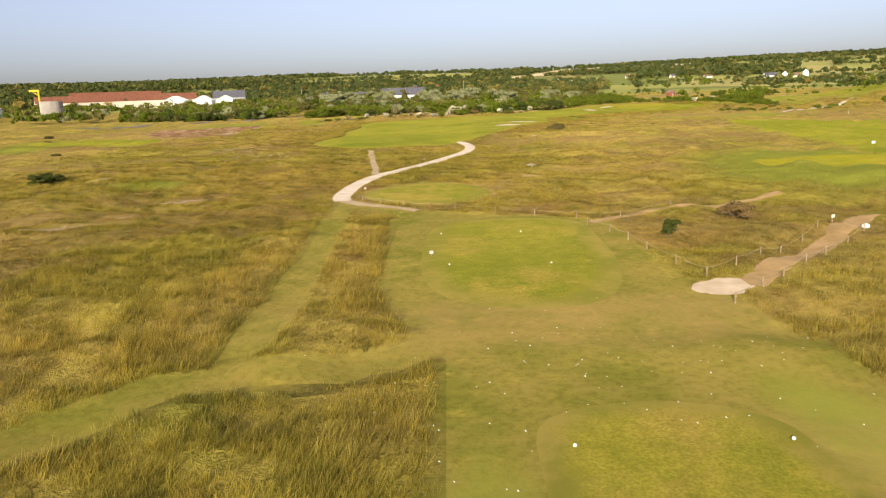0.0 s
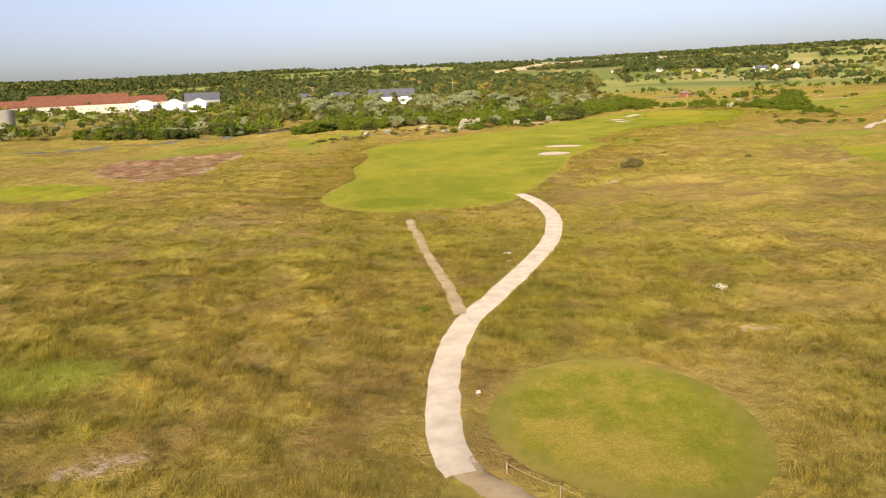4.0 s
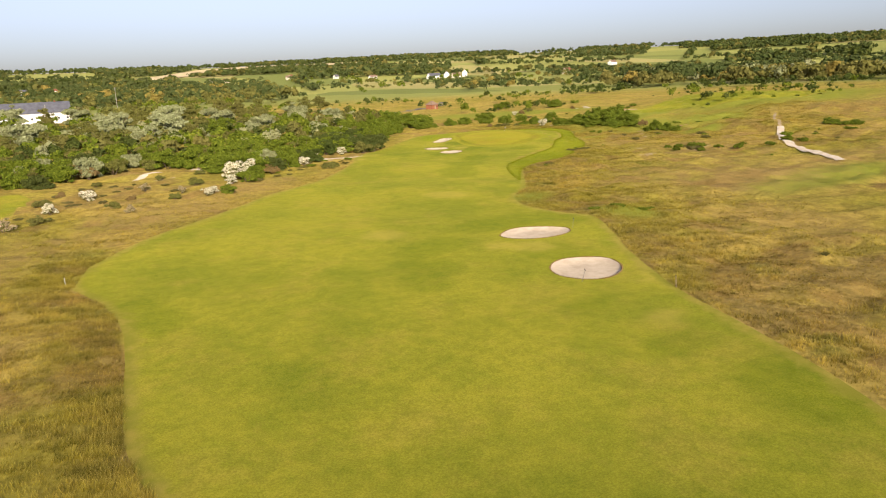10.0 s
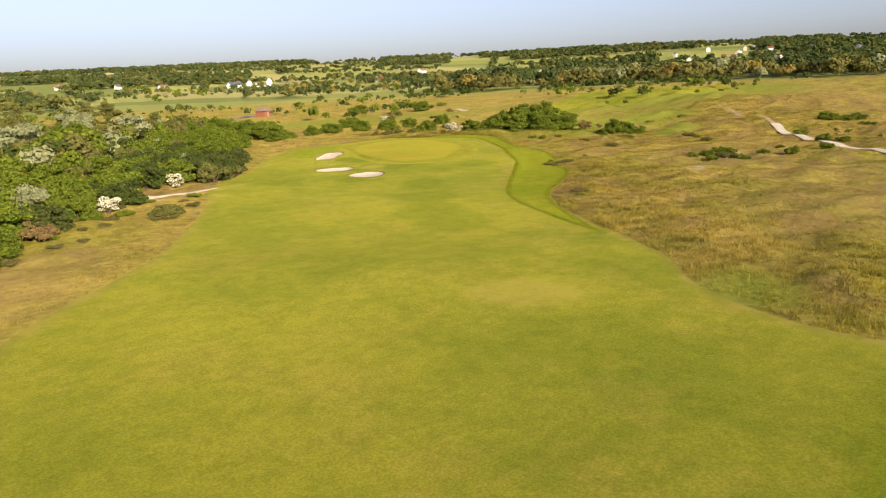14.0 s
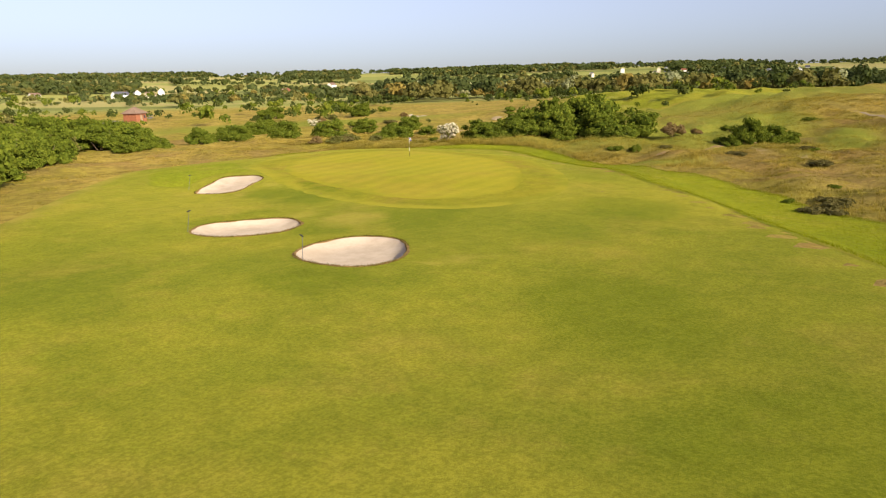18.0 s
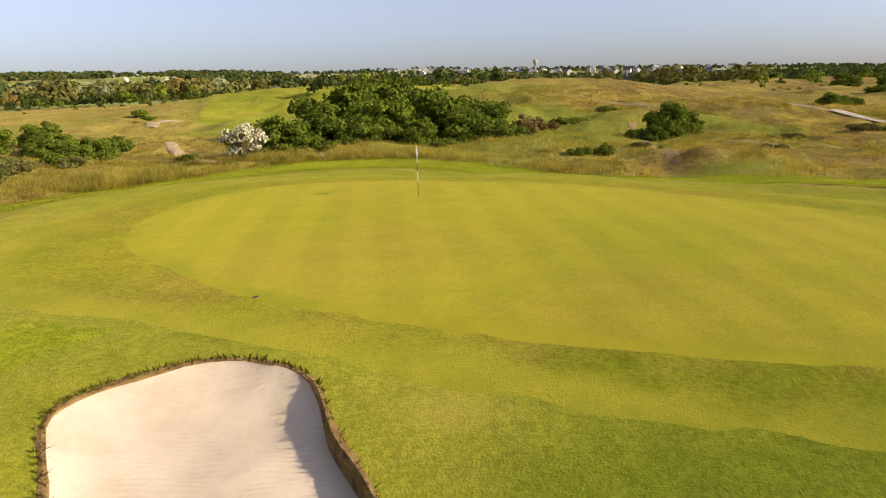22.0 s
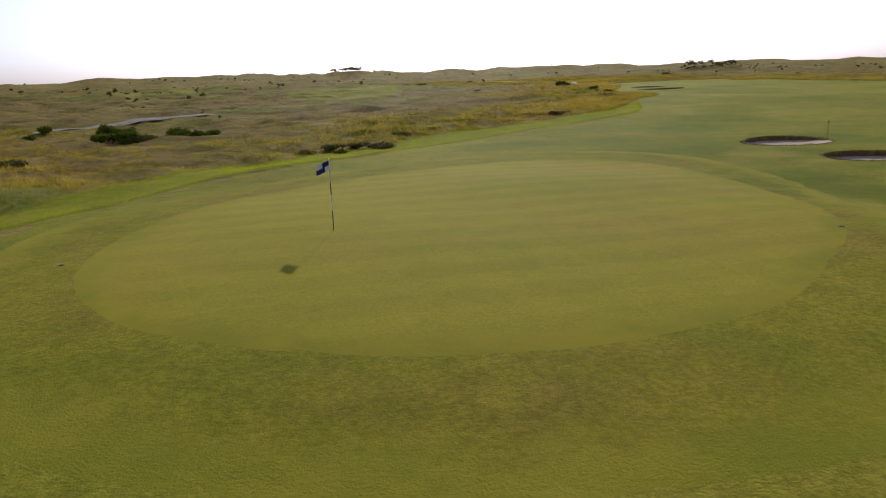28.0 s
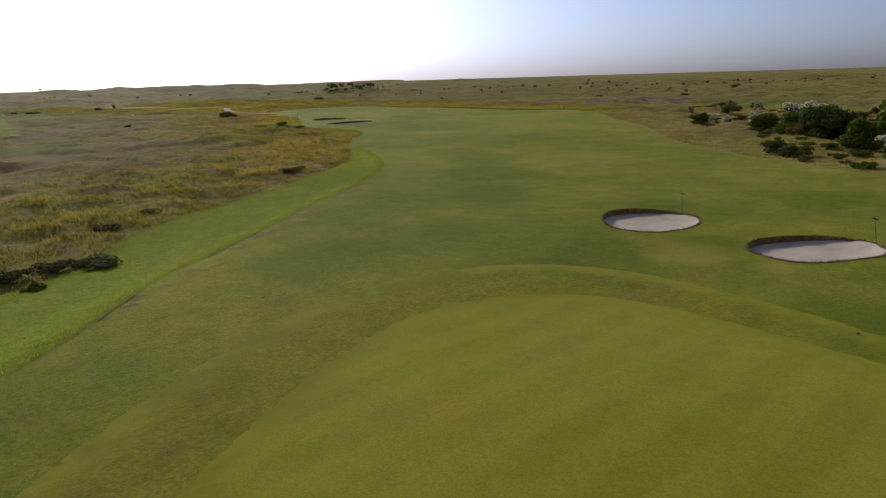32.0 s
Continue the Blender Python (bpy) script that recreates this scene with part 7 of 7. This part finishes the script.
def gable(w, d, eave, ridge, over=0.4):
    """Walls and roof of a house w wide and d deep, its ridge along x."""
    v = [(-w / 2, -d / 2, -0.3), (w / 2, -d / 2, -0.3), (w / 2, d / 2, -0.3), (-w / 2, d / 2, -0.3), (-w / 2, -d / 2, eave), (w / 2, -d / 2, eave), (w / 2, d / 2, eave), (-w / 2, d / 2, eave), (-w / 2, 0, ridge), (w / 2, 0, ridge)]
    f = [(0, 1, 5, 4), (2, 3, 7, 6), (1, 2, 6, 9, 5), (3, 0, 4, 8, 7)]
    drop = (ridge - eave) / (d / 2) * over
    rv, rf = [], []
    for lift in (0.05, 0.30):
        rv += [(-w / 2 - over, -d / 2 - over, eave - drop + lift), (w / 2 + over, -d / 2 - over, eave - drop + lift), (w / 2 + over, 0, ridge + lift), (-w / 2 - over, 0, ridge + lift), (-w / 2 - over, d / 2 + over, eave - drop + lift), (w / 2 + over, d / 2 + over, eave - drop + lift)]
    rf = [(6, 7, 8, 9), (9, 8, 11, 10), (3, 2, 1, 0), (4, 5, 2, 3), (0, 1, 7, 6), (5, 4, 10, 11), (1, 2, 8, 7), (2, 5, 11, 8), (4, 3, 9, 10), (3, 0, 6, 9)]
    return (v, f), (rv, rf)


def house(x, y, w, d, eave, ridge, turn, wall, roof, label, category="house", windows=3, chimney=True, rows=1, name="house"):
    ob = empty(name, pose(x, y, at(x, y), 0, 0, turn), label, category)
    a, b = gable(w, d, eave, ridge)
    part("wall", mesh_of("wall", *a, wall), ob)
    part("roof", mesh_of("roof", *b, roof), ob)
    for side in (-1, 1):
        for row in range(rows):
            for k in range(windows):
                cx, cz = -w / 2 + w * (k + 0.5) / windows, eave * (row + 0.5) / rows
                win = part("window", mesh_of("window", *box(cx - 0.55, cx + 0.55, side * d / 2 - 0.03, side * d / 2 + 0.05, cz - 0.6, cz + 0.65), M_WHITE), ob, "white window frame")
                part("pane", mesh_of("pane", *box(cx - 0.45, cx + 0.45, side * (d / 2 + 0.06) - 0.015, side * (d / 2 + 0.06) + 0.015, cz - 0.5, cz + 0.55), M_GLASS), win, "dark pane")
    if chimney:
        part("chimney", mesh_of("chimney", *box(w * 0.3 - 0.4, w * 0.3 + 0.4, -0.4, 0.4, ridge - 0.6, ridge + 1.2, 0.05), M_TILE), ob)
    return ob


house(-330, 735, 150, 24, 8.0, 14.0, 32, M_CREAM, M_TILE, "long low hall with a rusty red tiled roof", "hall", 22, False, 1, "hall")
house(-352, 778, 90, 22, 9.0, 17.0, 32, M_CREAM, M_TILE, "second long hall with a rusty red tiled roof", "hall", 12, False, 1, "hall")
house(-240, 648, 26, 18, 7.5, 11.5, 100, M_WHITE, M_WHITE, "white workshop with a pale roof", "workshop", 5, False, 1, "workshop")
house(-216, 650, 22, 16, 7.5, 11.5, 100, M_WHITE, M_WHITE, "white workshop beside the long hall", "workshop", 4, False, 1, "workshop")
house(-198, 656, 18, 14, 6.5, 10.0, 100, M_WHITE, M_WHITE, "smaller white workshop in the row", "workshop", 3, False, 1, "workshop")
house(-222, 622, 44, 5, 2.4, 3.4, 18, M_CONCRETE, M_GREYMETAL, "low concrete yard wall with a sheet metal top", "yard wall", 6, False, 1, "yard_wall")
house(-212, 715, 30, 18, 9, 15, 14, M_GREYMETAL, M_SLATE, "grey shed with a slate roof", "shed", 4, False, 1, "shed")
house(-330, 520, 18, 12, 5, 7, 18, M_WHITE, M_WHITE, "white shed beside the round tank", "shed", 4, False, 1, "shed")
house(-36, 628, 36, 14, 6.5, 12.0, 4, M_WHITE, M_SLATE, "long building with a blue-grey slate roof", "building", 8, True, 1, "building")
house(-95, 790, 18, 12, 5, 9, 30, M_WHITE, M_SLATE, "white house among the trees", "house", 3)
house(-130, 810, 16, 10, 5, 9, 10, M_CREAM, M_SLATE, "cream house with a slate roof among the trees", "house", 3)

tank = empty("storage_tank", pose(-265, 488, at(-265, 488)), "round concrete storage tank with a yellow crane", "storage tank")
part("shell", mesh_of("shell", *lathe([(7, -0.3), (7, 10.2), (6.8, 10.5), (6.5, 10.5), (6.5, 10.0)], 28), M_CONCRETE), tank)
crane = empty("jib_crane", pose(-279, 500, at(-279, 500)) @ Matrix.Scale(1.15, 4), "yellow jib crane beside the round tank", "crane")
part("mast", mesh_of("mast", *tube([(0, 0, -0.3), (0, 0, 15.5)], 0.55, 8), M_YELLOW), crane)
part("jib", mesh_of("jib", *box(-5.5, 0.8, -0.5, 0.5, 15.0, 16.2, 0.1), M_YELLOW), crane)
part("stay", mesh_of("stay", *tube([(0, 0, 12.5), (-3.2, 0, 15.1)], 0.22, 6), M_YELLOW), crane)

hut = empty("wooden_hut", pose(158, 512, at(158, 512), 0, 0, 25), "red-brown wooden hut with a hipped roof", "hut")
part("wall", mesh_of("wall", *box(-2.6, 2.6, -2.2, 2.2, -0.2, 2.5), M_RED), hut)
part("roof", mesh_of("roof", [(-3.3, -2.9, 2.4), (3.3, -2.9, 2.4), (3.3, 2.9, 2.4), (-3.3, 2.9, 2.4), (-0.6, 0, 4.4), (0.6, 0, 4.4)], [(0, 1, 5, 4), (1, 2, 5), (2, 3, 4, 5), (3, 0, 4), (3, 2, 1, 0)], M_ORANGE), hut, "orange-brown hipped roof")
part("door", mesh_of("door", *box(-0.5, 0.5, -2.28, -2.21, -0.1, 2.0), M_WOOD), hut)
part("window", mesh_of("window", *box(1.2, 2.0, -2.28, -2.21, 1.0, 1.8), M_GLASS), hut)

FARM = [(572, 1295, 26, 10, 4.5, 9, 15, M_WHITE, M_SLATE, "white farmhouse with a slate roof on the far meadow"), (606, 1276, 14, 9, 3.6, 8, 5, M_CREAM, M_ORANGE, "farmhouse with an orange tiled roof"), (600, 1300, 9, 9, 6, 10, 70, M_WHITE, M_SLATE, "tall white gabled house on the meadow"),
    (632, 1290, 11, 9, 7, 12, 60, M_WHITE, M_WHITE, "white gabled house on the meadow"), (496, 1389, 14, 8, 3.2, 6, 10, M_WHITE, M_ORANGE, "low white house with an orange roof"), (448, 1451, 9, 7, 4, 7.5, 20, M_CREAM, M_SLATE, "white house in the meadows"),
    (387, 1535, 9, 7, 4, 7, 40, M_CREAM, M_TILE, "white house with a tiled roof"), (372, 1500, 9, 7, 4, 7.5, 0, M_CREAM, M_ORANGE, "cream house with an orange roof"), (240, 1545, 8, 7, 4, 7, 30, M_CREAM, M_SLATE, "white house on the hillside"), (262, 1525, 9, 7, 4, 7, 10, M_CREAM, M_TILE, "cream house on the hillside"),
    (-60, 1480, 14, 8, 5, 8, 10, M_WHITE, M_SLATE, "white house on the hill crest"), (-20, 1470, 11, 8, 5, 8, 30, M_WHITE, M_TILE, "white house on the hill crest"), (-210, 1350, 12, 9, 4, 8, 0, M_CREAM, M_ORANGE, "house with a tiled roof on the hill"), (768, 1171, 18, 10, 5, 10, 20, M_CREAM, M_TILE, "cream house behind the woodland"), (972, 1287, 20, 10, 5, 9, 20, M_WHITE, M_ORANGE, "white house with an orange roof"),
    (722, 578, 12, 9, 5, 9, 30, M_WHITE, M_SLATE, "white house at the edge of the woodland"), (736, 540, 10, 8, 4, 8, 50, M_WHITE, M_WHITE, "small white house at the edge of the woodland")]
for x, y, w, d, e, r, turn, wall, roof, text in FARM:
    house(x, y, w, d, e, r, turn, wall, roof, text, "house", 2)

# far town on the hill
RT = random.Random(5)
for k in range(28):
    a, r = radians(RT.uniform(60, 84)), RT.uniform(1150, 1600)
    house(40 + r * math.sin(a), 220 + r * math.cos(a), RT.uniform(7, 11), RT.uniform(6, 8), RT.uniform(6, 8), RT.uniform(9, 11), RT.uniform(0, 180), RT.choice([M_WHITE, M_WHITE, M_CREAM]), RT.choice([M_SLATE, M_SLATE, M_GREYMETAL, M_TILE]), "pale house of the far hillside town", "house", 2, False)
for k in range(70):
    a, r = radians(RT.uniform(82, 109)), RT.uniform(1450, 1900)
    house(40 + r * math.sin(a), 220 + r * math.cos(a), RT.uniform(10, 24), RT.uniform(9, 13), RT.uniform(7, 11), RT.uniform(12, 16), RT.uniform(0, 180), RT.choice([M_STONE, M_CREAM, M_STONE]), RT.choice([M_SLATE, M_SLATE, M_GREYMETAL]), "pale house of the far ridge town", "house", 3, False)

tower = empty("water_tower", pose(1850, 110, at(1850, 110)), "white mushroom-shaped water tower above the town", "water tower")
part("stem", mesh_of("stem", *lathe([(2.5, -1), (2.2, 20)], 16), M_CONCRETE), tower)
part("bowl", mesh_of("bowl", *lathe([(2.2, 17), (5, 21), (5.5, 30), (5, 31), (2, 32)], 20), M_CONCRETE, True), tower)

villa = empty("villa", pose(905, 125, at(905, 125), 0, 0, 30), "white villa with slate roofs and a turret", "villa")
(wv, wf), (rv, rf) = gable(24, 13, 7, 14)
part("wall", mesh_of("wall", wv, wf, M_WHITE), villa)
part("roof", mesh_of("roof", rv, rf, M_SLATE), villa)
part("turret", mesh_of("turret", *lathe([(3, -0.5), (3, 12), (3.4, 12.2), (0.1, 24)], 10), M_SLATE), villa, "slate-clad pointed turret")
part("turret", mesh_of("turret", *lathe([(2.5, -0.5), (2.5, 13), (2.8, 13.2), (0.1, 21)], 10, 9, 2), M_SLATE), villa, "slate-clad pointed turret")
house(965, 75, 26, 12, 5, 11, 20, M_CREAM, M_SLATE, "long cream house with a slate roof", "house", 5)

for x, y, h in ((-150, 760, 16), (20, 800, 18), (-30, 560, 12)):
    pole = empty("utility_pole", pose(x, y, at(x, y)), "tall grey utility pole among the trees", "utility pole")
    part("shaft", mesh_of("shaft", *tube([(0, 0, -0.3), (0, 0, h)], [0.2, 0.13], 7), M_CONCRETE), pole)
    part("crossarm", mesh_of("crossarm", *box(-1.0, 1.0, -0.07, 0.07, h - 0.9, h - 0.7), M_STEEL), pole)
